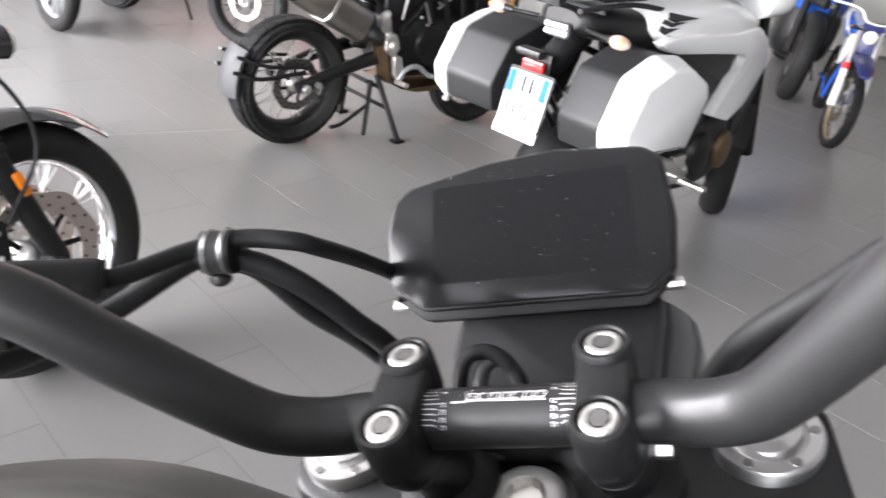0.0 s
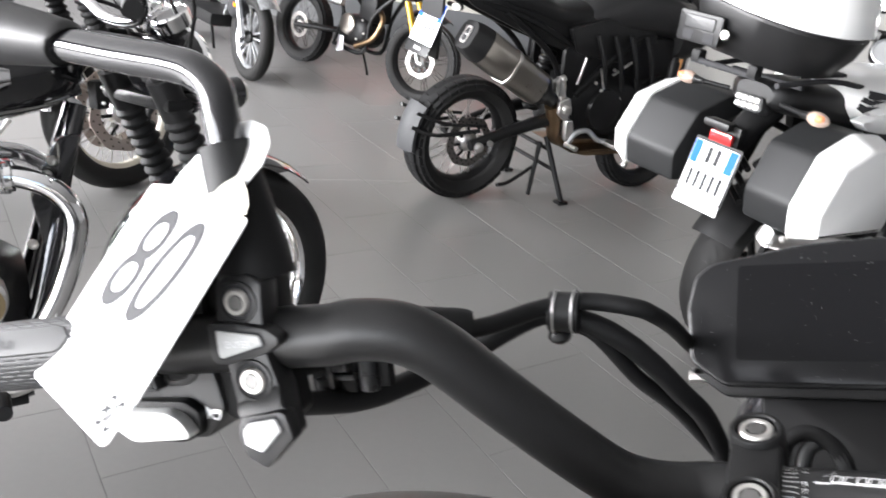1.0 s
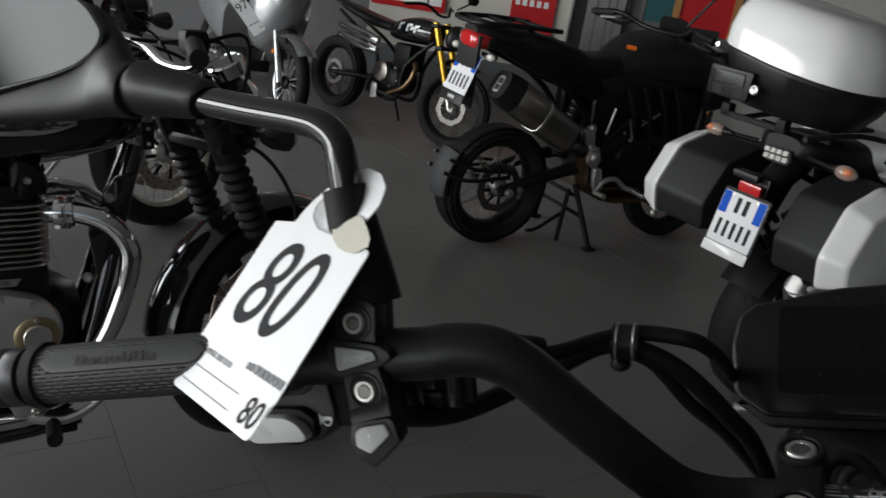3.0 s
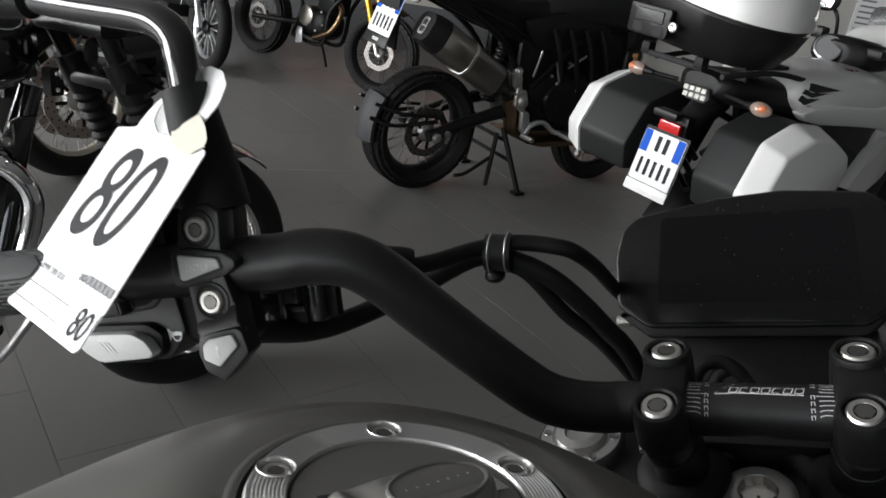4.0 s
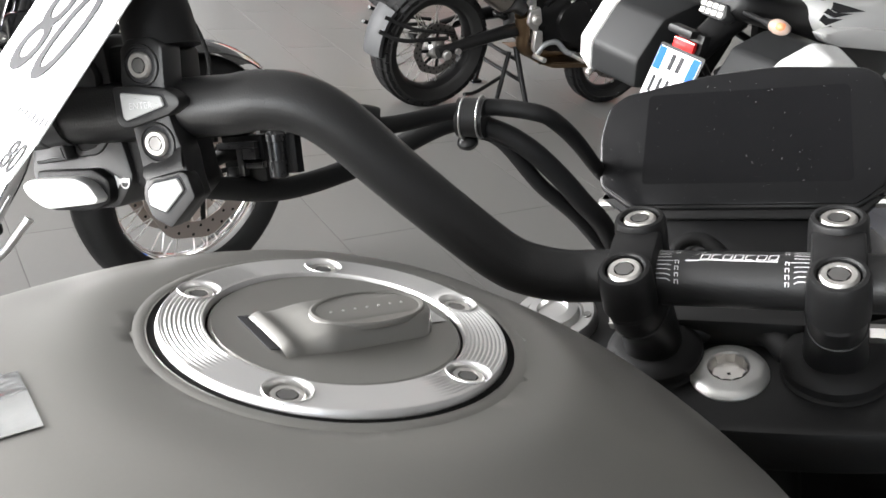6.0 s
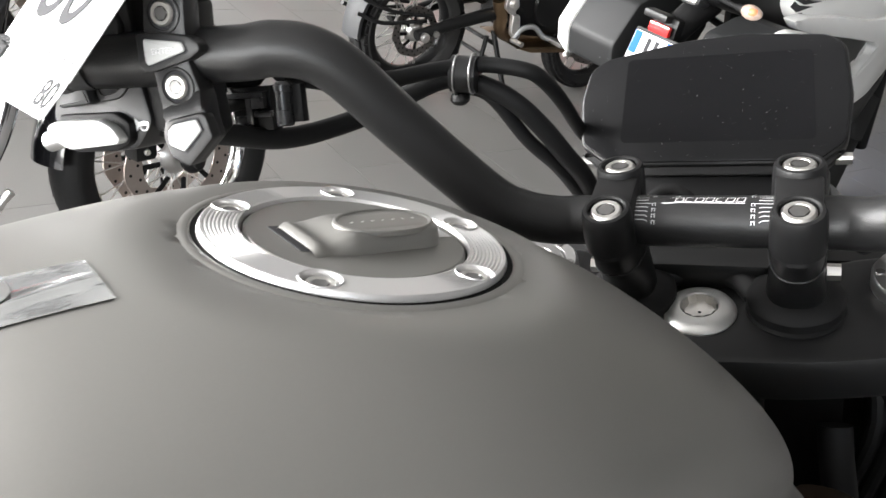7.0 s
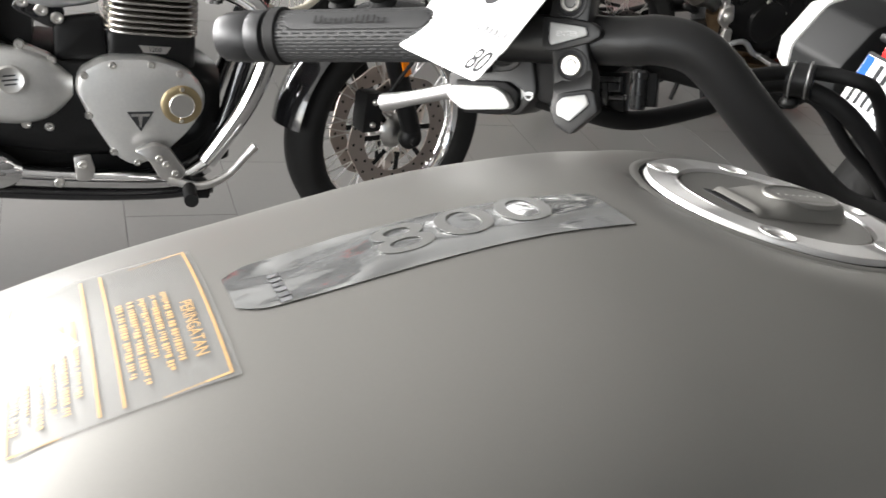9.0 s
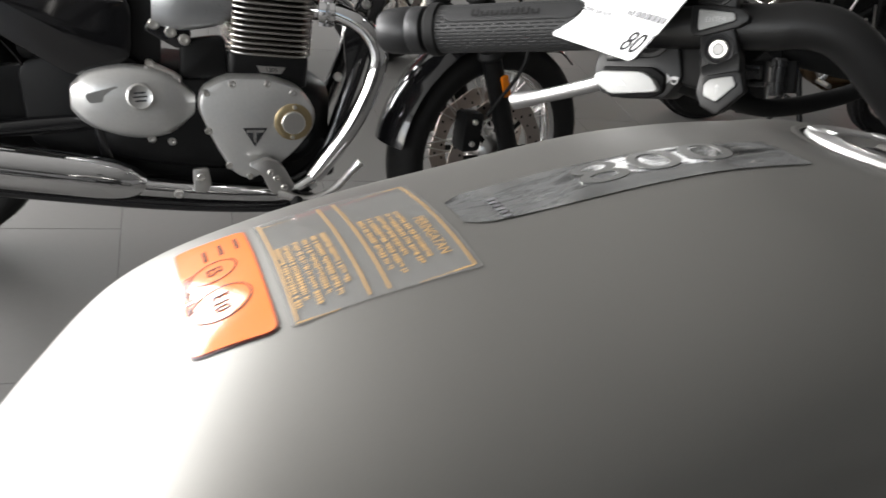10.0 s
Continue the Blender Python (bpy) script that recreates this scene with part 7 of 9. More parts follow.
    plate_part(b, "starter_cover", BLACKM, [(-0.80, 0.58), (-0.70, 0.60), (-0.69, 0.50), (-0.80, 0.49)], 0.09, 0.125, 0.01, 0.02)
    add(b, "inner_mudguard", SATIN, lambda bm: mudguard(bm, (0, -1.41, 0.32), 0.355, 0.10, -20, 60))
    add(b, "side_stand", BLACKM, lambda bm: tube(bm, [(-0.14, -0.75, 0.24), (-0.20, -0.72, 0.12), (-0.26, -0.70, 0.045)], 0.012))
    return b


def adventure():
    """Black travel enduro on its centre stand: origin under the rear axle."""
    b = parked(-0.264, 3.632, 53, 0, "black adventure motorcycle with knobby tyres on its centre stand")
    wheel(b, (0, 0, 0.278), 0.278, 0.150, 0.196, 0, "wire", 0.115, (1,), knob=True, n=36)
    wheel(b, (0.10, 1.03, 0.285), 0.285, 0.10, 0.215, 0, "wire", 0.15, (-1, 1), knob=True, n=36)
    hg = add(b, "mud_flap", MIDGREYP, lambda bm: mudguard(bm, (0, 0, 0.278), 0.318, 0.070, 146, 186, thick=0.016), "grey plastic mud flap behind the tyre")
    add(b, "flap_bracket", SATIN, lambda bm: [tube(bm, [(s * 0.10, 0.02, 0.34), (s * 0.10, -0.2, 0.33), (s * 0.07, -0.31, 0.36)], 0.009, 10, 4) for s in (-1, 1)] + [tube(bm, [(s * 0.10, 0.05, 0.36), (s * 0.10, -0.16, 0.38), (s * 0.07, -0.29, 0.42)], 0.008, 10, 4) for s in (-1, 1)])
    add(b, "swingarm", BLACKM, lambda bm: [tube(bm, [(s * 0.115, 0.62, 0.42), (s * 0.12, 0.30, 0.37), (s * 0.115, -0.03, 0.278)], [0.034, 0.03, 0.024], 14, 4) for s in (-1, 1)])
    add(b, "wheel_spindle", ALU, lambda bm: [lathe(bm, [(0.022, 0), (0.022, 0.014), (0.014, 0.02), (0.001, 0.02)], aim((s * 0.135, 0, 0.278), (s, 0, 0)), 16) for s in (1,)] + [lathe(bm, [(0.014, 0), (0.014, 0.012), (0.001, 0.013)], aim((0.14, 0.055, 0.295), (1, 0, 0)), 12)])
    # tail, lamp, plate
    add(b, "tail_unit", SATIN, lambda bm: loft(bm, [(-0.24, 0.965, 0.05, 0.02, 2.6, 0), (-0.16, 0.955, 0.09, 0.04, 2.8, 0), (0.05, 0.915, 0.11, 0.055, 2.8, 0), (0.30, 0.86, 0.115, 0.06, 2.8, 0)]))
    add(b, "tail_lamp", REDLENS, lambda bm: loft(bm, [(-0.255, 0.925, 0.05, 0.022, 3, 0), (-0.235, 0.925, 0.075, 0.036, 3, 0), (-0.17, 0.93, 0.085, 0.04, 3, 0)], seg=22), "red tail lamp")
    add(b, "luggage_rack", SATIN, lambda bm: ([tube(bm, [(s * 0.05, -0.27, 1.0), (s * 0.11, -0.24, 1.005), (s * 0.13, -0.05, 1.005), (s * 0.12, 0.14, 0.995)], 0.010, 12, 5) for s in (-1, 1)], [rod(bm, (-0.12, y, 1.002), (0.12, y, 1.002), 0.009, 10) for y in (-0.20, -0.08, 0.06)], rod(bm, (-0.05, -0.27, 1.0), (0.05, -0.27, 1.0), 0.010, 10), [rod(bm, (s * 0.08, 0.0, 1.0), (s * 0.08, 0.05, 0.92), 0.012, 10) for s in (-1, 1)]), "black tubular luggage rack")
    add(b, "plate_bracket", SATIN, lambda bm: box(bm, (0, -0.235, 0.80), (0.16, 0.012, 0.30), Matrix.Rotation(radians(0), 4, "X"), 0.004))
    PM = axes((0, -0.25, 0.785), (1, 0, 0), Vector((0, 0.34, 0.94)).normalized(), Vector((0, -0.94, 0.34)).normalized())
    plate_unit(b, PM, False)
    add(b, "plate_strip", SATIN, lambda bm: prism(bm, rounded([(-0.092, -0.135), (0.092, -0.135), (0.092, -0.089), (-0.092, -0.089)], 0.006), -0.004, 0.001, PM, 0.001), "black strip under the plate")
    add(b, "strip_mark", WHITEINK, lambda bm: bar_rows(bm, [(-0.018 + 0.012 * k, -0.112, 0.008, 0.014) for k in range(4)], PM @ Matrix.Translation((0, 0, 0.0014))))
    for s in (-1, 1):
        signal(b, (s * 0.06, -0.20, 0.875), (s, 0, 0), CLEARL, 0.05)
    # silencer
    c0, c1 = Vector((0.165, -0.165, 0.775)), Vector((0.155, 0.275, 0.53))
    d = (c1 - c0).normalized()
    oct_ = [(0.068, -0.042), (0.068, 0.042), (0.042, 0.075), (-0.042, 0.075), (-0.068, 0.042), (-0.068, -0.042), (-0.042, -0.075), (0.042, -0.075)]
    SM = aim(c0, d)
    sl = add(b, "silencer", TITAN, lambda bm: prism(bm, rounded(oct_, 0.02), 0.085, 0.47, SM, 0.004), "brushed stainless silencer")
    add(sl, "end_cap", SATIN, lambda bm: ring_strip(bm, [[SM @ Vector((p.x * k, p.y * k, z)) for p in rounded(oct_, 0.02)] for k, z in ((0.55, 0.0), (0.80, 0.0), (0.93, 0.03), (1.02, 0.088), (0.9, 0.09))]), "black silencer end cap")
    outl = rounded([(-0.02, -0.038), (0.02, -0.038), (0.02, 0.038), (-0.02, 0.038)], 0.015)
    add(sl, "outlet_rim", STEEL, lambda bm: ring_strip(bm, [[SM @ Vector((p.x * k, p.y * k, z)) for p in outl] for k, z in ((1.0, 0.0), (1.0, -0.004), (0.75, -0.004), (0.72, 0.002))], True, False))
    add(sl, "outlet_bar", STEEL, lambda bm: box(bm, (0, 0, -0.001), (0.036, 0.006, 0.004), SM))
    add(sl, "outlet_hole", INK, lambda bm: prism(bm, inset(outl, 0.004), -0.001, 0.001, SM))
    add(sl, "silencer_band", STEEL, lambda bm: ring_strip(bm, [[SM @ Vector((p.x, p.y, z)) for p in inset(rounded(oct_, 0.02), e)] for e, z in ((0.001, 0.255), (-0.003, 0.256), (-0.003, 0.27), (0.001, 0.271))], True, False))
    bolt_dots(sl, "band_bolt", [c0 + d * 0.24 + Vector((0.01, -0.03, 0.085))], 0.016)
    add(sl, "tail_cone", BLACKM, lambda bm: ring_strip(bm, [[SM @ Vector((p.x * k, p.y * k, z)) for p in rounded(oct_, 0.02)] for k, z in ((1.0, 0.47), (0.86, 0.50), (0.5, 0.54), (0.4, 0.6))]))
    add(b, "header_pipe", BRONZE, lambda bm: tube(bm, [(0.15, 0.36, 0.46), (0.14, 0.40, 0.38), (0.12, 0.44, 0.30), (0.08, 0.60, 0.26), (0.06, 0.9, 0.27)], 0.032, 18, 5), "browned exhaust link pipe")
    # footrest hanger and pedal
    hgr = plate_part(b, "footrest_hanger", ALU, [(0.355, 0.60), (0.385, 0.61), (0.405, 0.52), (0.43, 0.47), (0.475, 0.33), (0.46, 0.29), (0.44, 0.31), (0.42, 0.42), (0.375, 0.47), (0.365, 0.53)], 0.165, 0.182, 0.004, 0.01, "cast aluminium footrest hanger")
    bolt_dots(hgr, "hanger_bolt", [(0.185, 0.385, 0.50), (0.185, 0.40, 0.475), (0.185, 0.39, 0.45), (0.185, 0.375, 0.59)], 0.014)
    for poly, x0, x1 in (([(0.335, 0.575), (0.375, 0.60), (0.41, 0.55), (0.40, 0.50), (0.36, 0.50)], 0.150, 0.175), ([(0.365, 0.49), (0.42, 0.51), (0.45, 0.44), (0.41, 0.40), (0.37, 0.43)], 0.178, 0.200), ([(0.43, 0.40), (0.47, 0.40), (0.50, 0.30), (0.47, 0.27), (0.44, 0.32)], 0.170, 0.192)):
        plate_part(hgr, "hanger_casting", ALU, poly, x0, x1, 0.005, 0.012)
    add(hgr, "pedal_pivot", STEEL, lambda bm: lathe(bm, [(0.022, 0), (0.022, 0.016), (0.014, 0.022), (0.001, 0.022)], aim((0.198, 0.405, 0.455), (1, 0, 0)), 18))
    add(b, "heel_bracket", SILVERP, lambda bm: tube(bm, [(0.185, 0.465, 0.29), (0.19, 0.50, 0.335), (0.19, 0.57, 0.345), (0.19, 0.64, 0.30), (0.19, 0.70, 0.285)], 0.013, 14, 6), "silver foot lever")
    add(b, "foot_rest", ALU, lambda bm: box(bm, (0.24, 0.70, 0.285), (0.10, 0.05, 0.02), I4, 0.004))
    add(b, "pedal_peg", ALU, lambda bm: rod(bm, (0.18, 0.46, 0.28), (0.26, 0.46, 0.285), 0.012, 12))
    add(b, "skid_plate", BRONZE, lambda bm: prism(bm, rounded([(0.50, 0.24), (0.60, 0.215), (1.10, 0.21), (1.12, 0.235), (0.60, 0.245)], 0.006), 0, 0.3, side(-0.12), 0.004))
    # centre stand
    cs = add(b, "centre_stand", BLACKM, lambda bm: [tube(bm, [(s * 0.11, 0.40, 0.30), (s * 0.16, 0.43, 0.17), (s * 0.225, 0.465, 0.012)], 0.013, 12, 4) for s in (-1, 1)] + [rod(bm, (-0.17, 0.435, 0.15), (0.17, 0.435, 0.15), 0.010, 10), rod(bm, (-0.14, 0.415, 0.24), (0.14, 0.415, 0.24), 0.010, 10), tube(bm, [(0.11, 0.36, 0.16), (0.14, 0.20, 0.10), (0.16, 0.12, 0.10)], 0.009, 10, 4), rod(bm, (0.12, 0.36, 0.28), (0.125, 0.34, 0.02), 0.011, 10)], "black tubular centre stand")
    for s in (-1, 1):
        add(cs, "stand_foot", BLACKM, lambda bm: box(bm, (s * 0.225, 0.465, 0.008), (0.045, 0.055, 0.016), I4, 0.004))
    # body
    add(b, "engine", BLACKM, lambda bm: (loft(bm, [(0.48, 0.42, 0.13, 0.12, 3, 0), (0.60, 0.43, 0.17, 0.17, 3, 0), (0.95, 0.43, 0.17, 0.17, 3, 0), (1.10, 0.42, 0.11, 0.10, 3, 0)]), box(bm, (0, 0.95, 0.64), (0.30, 0.24, 0.26), I4, 0.03), lathe(bm, [(0.10, 0), (0.095, 0.02), (0.06, 0.03), (0.001, 0.03)], aim((0.165, 0.66, 0.44), (1, 0, 0)), 28)))
    bolt_dots(b, "engine_bolt", [(0.176, 0.62, 0.53), (0.176, 0.74, 0.49), (0.172, 0.86, 0.42)], 0.009)
    for y0, z0, y1, z1 in ((0.60, 0.63, 0.64, 0.53), (0.50, 0.68, 0.47, 0.56), (0.68, 0.60, 0.78, 0.66)):
        add(b, "cable_stay", ALU, lambda bm: rod(bm, (0.165, y0, z0), (0.168, y1, z1), 0.006, 8))
    add(b, "seat", SATIN, lambda bm: loft(bm, [(-0.06, 0.955, 0.09, 0.03, 3, 0), (0.05, 0.93, 0.13, 0.05, 3, 0), (0.25, 0.885, 0.13, 0.055, 3, 0), (0.38, 0.845, 0.12, 0.055, 3, 0), (0.55, 0.845, 0.11, 0.06, 3, 0), (0.64, 0.88, 0.08, 0.05, 3, 0)]), "long black seat")
    add(b, "subframe", BLACKM, lambda bm: [tube(bm, [(s * 0.12, 0.45, 0.72), (s * 0.12, 0.15, 0.84), (s * 0.09, -0.2, 0.92)], 0.014, 10, 4) for s in (-1, 1)] + [tube(bm, [(s * 0.12, 0.42, 0.55), (s * 0.13, 0.30, 0.70), (s * 0.12, 0.05, 0.86)], 0.014, 10, 4) for s in (-1, 1)] + [tube(bm, [(s * 0.13, 0.50, 0.50), (s * 0.14, 0.75, 0.72), (s * 0.12, 1.05, 0.86), (s * 0.06, 1.18, 0.95)], 0.018, 12, 4) for s in (-1, 1)])
    add(b, "fuel_tank", TANKBLK, lambda bm: loft(bm, [(0.46, 0.80, 0.07, 0.03, 2.8, 0), (0.56, 0.85, 0.12, 0.08, 2.8, 0), (0.70, 0.885, 0.16, 0.115, 2.8, 0), (0.88, 0.89, 0.19, 0.12, 2.8, 0), (1.05, 0.86, 0.19, 0.11, 2.8, 0), (1.25, 0.82, 0.15, 0.10, 2.8, 0)], seg=36), "satin black fuel tank")
    for s in (-1, 1):
        pad_line = [(0.50, 0.815), (0.80, 0.86), (1.20, 0.83), (1.28, 0.70), (0.95, 0.66), (0.60, 0.70)]
        add(b, "knee_panel", SATIN, lambda bm: prism(bm, rounded(pad_line, 0.03, 4), 0, 0.03, axes((s * 0.118, 0, 0), (0, 1, 0), (0, 0, 1), (s, 0, 0)), 0.010), "satin black tank side panel")
    add(b, "radiator_shroud", SATIN, lambda bm: loft(bm, [(1.05, 0.78, 0.20, 0.12, 3, 0), (1.18, 0.80, 0.21, 0.14, 3, 0), (1.30, 0.86, 0.15, 0.12, 2.6, 0), (1.36, 0.88, 0.06, 0.06, 2.4, 0)]))
    for s in (-1, 1):
        add(b, "tail_panel", SATIN, lambda bm: prism(bm, rounded([(-0.22, 0.945), (0.10, 0.93), (0.42, 0.84), (0.62, 0.86), (0.66, 0.74), (0.46, 0.68), (0.20, 0.76), (-0.10, 0.87)], 0.03), 0, 0.03, axes((s * 0.085, 0, 0), (0, 1, 0), (0, 0, 1), (s, 0, 0)), 0.008))
        add(b, "frame_cover", BLACKM, lambda bm: prism(bm, rounded([(0.40, 0.72), (0.66, 0.80), (1.05, 0.84), (1.10, 0.62), (0.92, 0.50), (0.52, 0.44), (0.42, 0.52)], 0.03), 0, 0.03, axes((s * 0.10, 0, 0), (0, 1, 0), (0, 0, 1), (s, 0, 0)), 0.008))
    add(b, "rear_shock", BLACKM, lambda bm: bellows(bm, (0.0, 0.36, 0.40), (0.0, 0.42, 0.68), 0.04, 9))
    for s in (-1, 1):
        add(b, "fork_leg", BLACKM, lambda bm: (rod(bm, (0.10 + s * 0.085, 1.03, 0.285), (0.06 + s * 0.09, 1.08, 0.66), 0.03, 16), rod(bm, (0.06 + s * 0.09, 1.08, 0.64), (s * 0.10, 1.12, 1.02), 0.022, 14)))
    add(b, "front_mudguard", SATIN, lambda bm: mudguard(bm, (0.10, 1.03, 0.285), 0.33, 0.06, 30, 150))
    add(b, "handlebar", BLACKM, lambda bm: tube(bm, [(-0.40, 0.98, 1.10), (-0.25, 1.02, 1.12), (-0.12, 1.10, 1.08), (0.12, 1.10, 1.08), (0.25, 1.02, 1.12), (0.40, 0.98, 1.10)], 0.012, 12, 6))
    for s in (-1, 1):
        add(b, "grip", RUBBER, lambda bm: rod(bm, (s * 0.28, 1.01, 1.116), (s * 0.41, 0.977, 1.10), 0.018, 14))
        hgd = add(b, "lever", ALU, lambda bm: tube(bm, [(s * 0.25, 1.06, 1.11), (s * 0.33, 1.09, 1.09), (s * 0.42, 1.05, 1.075)], 0.008, 8, 4))
        add(b, "hand_guard", SILVERP if s > 0 else SATIN, lambda bm: tube(bm, [(s * 0.43, 0.98, 1.10), (s * 0.42, 1.08, 1.09), (s * 0.34, 1.14, 1.08), (s * 0.25, 1.13, 1.09)], [0.012, 0.026, 0.03, 0.014], 12, 5), "")
    mirror_pair(b, 1.03, 1.13, 0.36, 0.20)
    add(b, "windscreen", SATIN, lambda bm: prism(bm, rounded([(-0.12, 0), (0.12, 0), (0.09, 0.13), (-0.09, 0.13)], 0.035), 0, 0.006, axes((0, 1.24, 0.98), (1, 0, 0), Vector((0, -0.45, 0.9)).normalized(), Vector((0, -0.9, -0.45)).normalized())))
    bolt_dots(b, "frame_bolt", [(0.150, 0.60, 0.56), (0.150, 0.64, 0.50), (0.150, 0.70, 0.62), (0.150, 0.76, 0.47)], 0.008)
    for k in range(4):
        add(b, "hose", RUBBER, lambda bm: tube(bm, [(0.16, 0.55 + 0.1 * k, 0.78), (0.18, 0.60 + 0.1 * k, 0.66), (0.16, 0.66 + 0.1 * k, 0.52)], 0.012, 10, 5))
    # compact front: tank, bars and screen drawn back towards the seat
    for ob in b.children_recursive:
        vs = ob.data.vertices
        if min(v.co.z for v in vs) > 0.66 and max(v.co.y for v in vs) > 0.70 and min(v.co.y for v in vs) > 0.5:
            ob.data.transform(Matrix.Translation((0, 0.02, -0.06 if min(v.co.z for v in vs) > 0.98 else -0.01)) @ Matrix.Diagonal((1, 0.74, 1, 1)))
    nz = Vector((0.466, -0.521, 0.715)).normalized()
    nx = Vector((0.75, 0.62, 0.0)).cross(nz).cross(nz).normalized() * -1
    add(b, "tank_sticker", ORANGEST, lambda bm: prism(bm, rounded([(-0.022, -0.010), (0.022, -0.010), (0.022, 0.010), (-0.022, 0.010)], 0.004), -0.006, 0.0025, axes(Vector((0.121, 0.551, 0.951)), nx, nz.cross(nx), nz)), "small orange tank sticker")
    return b


def tourer():
    """White tourer with cases: origin under the rear axle."""
    b = parked(0.801, 2.617, 52, 1.0, "white touring motorcycle with panniers and a top case")
    wheel(b, (0, 0, 0.29), 0.29, 0.16, 0.205, 0, "cast", 0.12, (1,), n=5)
    wheel(b, (0, 1.04, 0.285), 0.285, 0.11, 0.205, 26, "cast", 0.145, (-1, 1), n=5)
    outline = rounded([(-0.352, 0.580), (-0.378, 0.675), (-0.310, 0.814), (-0.175, 0.864), (-0.055, 0.854), (0.050, 0.800), (0.078, 0.735), (0.0, 0.562)], 0.020, 4)

    def shell(poly, s, base, depth):
        """One section of a pannier: its seam leans in towards the top."""
        ring = [Vector((s * (base - 0.012 * max(0.0, (p.y - 0.6) / 0.3) ** 2 + depth), p.x, p.y)) for p in poly]
        return ring if s > 0 else ring[::-1]

    for s in (-1, 1):
        base, deep = (0.338, 0.200) if s < 0 else (0.282, 0.155)
        pn = add(b, "pannier", CASEBLK, lambda bm: ring_strip(bm, [shell(inset(outline, e), s, base, d) for e, d in ((0.020, -deep), (0.012, 0.004 - deep), (0.008, 0.012 - deep), (0.006, -0.004), (0.012, 0.0))]), "dark grey hard pannier with a white lid")
        add(pn, "lid", WHITEP, lambda bm: ring_strip(bm, [shell(inset(outline, e), s, base, d) for e, d in ((0.008, -0.002), (0.001, 0.001), (0.000, 0.010), (0.003, 0.019), (0.022, 0.066), (0.025, 0.073), (0.030, 0.079), (0.036, 0.081))]), "glossy white bevelled pannier lid")
        add(pn, "pannier_latch", STEEL, lambda bm: ball(bm, (s * base, -0.352, 0.575), 0.012, I4, 10))
        add(pn, "pannier_rail", BLACKM, lambda bm: tube(bm, [(s * 0.10, -0.30, 0.72), (s * 0.105, -0.1, 0.80), (s * 0.105, 0.12, 0.74)], 0.012, 10, 4))
    # top case
    tc = rounded([(x - 0.028, y) for x, y in ((-0.225, -0.30), (-0.15, -0.395), (0.06, -0.41), (0.19, -0.36), (0.255, -0.24), (0.235, -0.08), (0.12, -0.02), (-0.15, -0.02), (-0.215, -0.10))], 0.06, 5)
    case = thing("top_case", b.matrix_world, "white and black top case on the rear carrier", "top case")
    def band(p, e, z):
        """A point of the case's ring; the seam drops towards the right hand."""
        return Vector((p.x, p.y, z - (0.15 * p.x if z > 1.05 else 0.06 * p.x)))

    add(case, "base", SATIN, lambda bm: ring_strip(bm, [[band(p, e, z) for p in inset(tc, e)] for e, z in ((0.10, 0.985), (0.075, 0.99), (0.03, 1.045), (0.004, 1.120), (0.006, 1.128))]), "black lower shell")
    add(case, "lid", WHITEP, lambda bm: ring_strip(bm, [[band(p, e, z) for p in inset(tc, e)] for e, z in ((0.006, 1.130), (-0.004, 1.134), (-0.002, 1.18), (0.012, 1.235), (0.035, 1.268), (0.065, 1.288), (0.095, 1.296))]), "glossy white domed lid")
    LM = axes((-0.116, -0.402, 1.060), (1, 0, 0), (0, 0, 1), (0, -1, 0))
    lk = add(case, "latch_plate", SATIN, lambda bm: prism(bm, rounded([(-0.085, -0.045), (0.062, -0.045), (0.068, 0.04), (-0.088, 0.04)], 0.01), -0.01, 0.006, LM, 0.003))
    add(lk, "latch_handle", DARKGREYP, lambda bm: prism(bm, rounded([(-0.060, -0.006), (0.045, -0.006), (0.045, 0.030), (-0.060, 0.030)], 0.006), 0.004, 0.011, LM, 0.003))
    for x in (-0.045, 0.03):
        add(lk, "latch_recess", INK, lambda bm: prism(bm, rounded([(x - 0.018, -0.038), (x + 0.018, -0.038), (x + 0.018, -0.012), (x - 0.018, -0.012)], 0.004), 0.005, 0.007, LM))
    add(lk, "latch_mark", DARKGREYP, lambda bm: bar_rows(bm, [(-0.034 + 0.013 * k, 0.014, 0.008, 0.009) for k in range(5)], LM @ Matrix.Translation((0, 0, 0.0114))))
    add(case, "lock_barrel", STEEL, lambda bm: lathe(bm, [(0.014, 0), (0.014, 0.008), (0.009, 0.01), (0.001, 0.008)], LM @ Matrix.Translation((0.082, -0.004, 0.002)), 20))
    add(b, "carrier", INK, lambda bm: [tube(bm, [(s * 0.12, -0.34, 0.955), (s * 0.13, -0.1, 0.965), (s * 0.11, 0.2, 0.92)], 0.008, 10, 4) for s in (-1, 1)] + [rod(bm, (-0.17, -0.35, 0.962), (0.06, -0.35, 0.962), 0.009, 10), rod(bm, (-0.12, -0.22, 0.945), (0.12, -0.22, 0.945), 0.008, 10), box(bm, (0, -0.10, 0.972), (0.20, 0.22, 0.012), I4, 0.003)])
    for s in (-1, 1):
        add(b, "carrier_pad", RUBBER, lambda bm: box(bm, (s * 0.10 - 0.055, -0.345, 0.975), (0.028, 0.03, 0.035), I4, 0.005))
    # tail
    add(b, "tail_unit", SATIN, lambda bm: loft(bm, [(-0.26, 0.905, 0.06, 0.03, 3, 0), (-0.20, 0.90, 0.11, 0.045, 3, 0), (0.05, 0.87, 0.13, 0.06, 3, 0), (0.3, 0.83, 0.13, 0.06, 3, 0)]))
    LP = axes((0.004, -0.275, 0.877), (1, 0, 0.02), (0, 0.25, 0.97), (0, -0.97, 0.25))
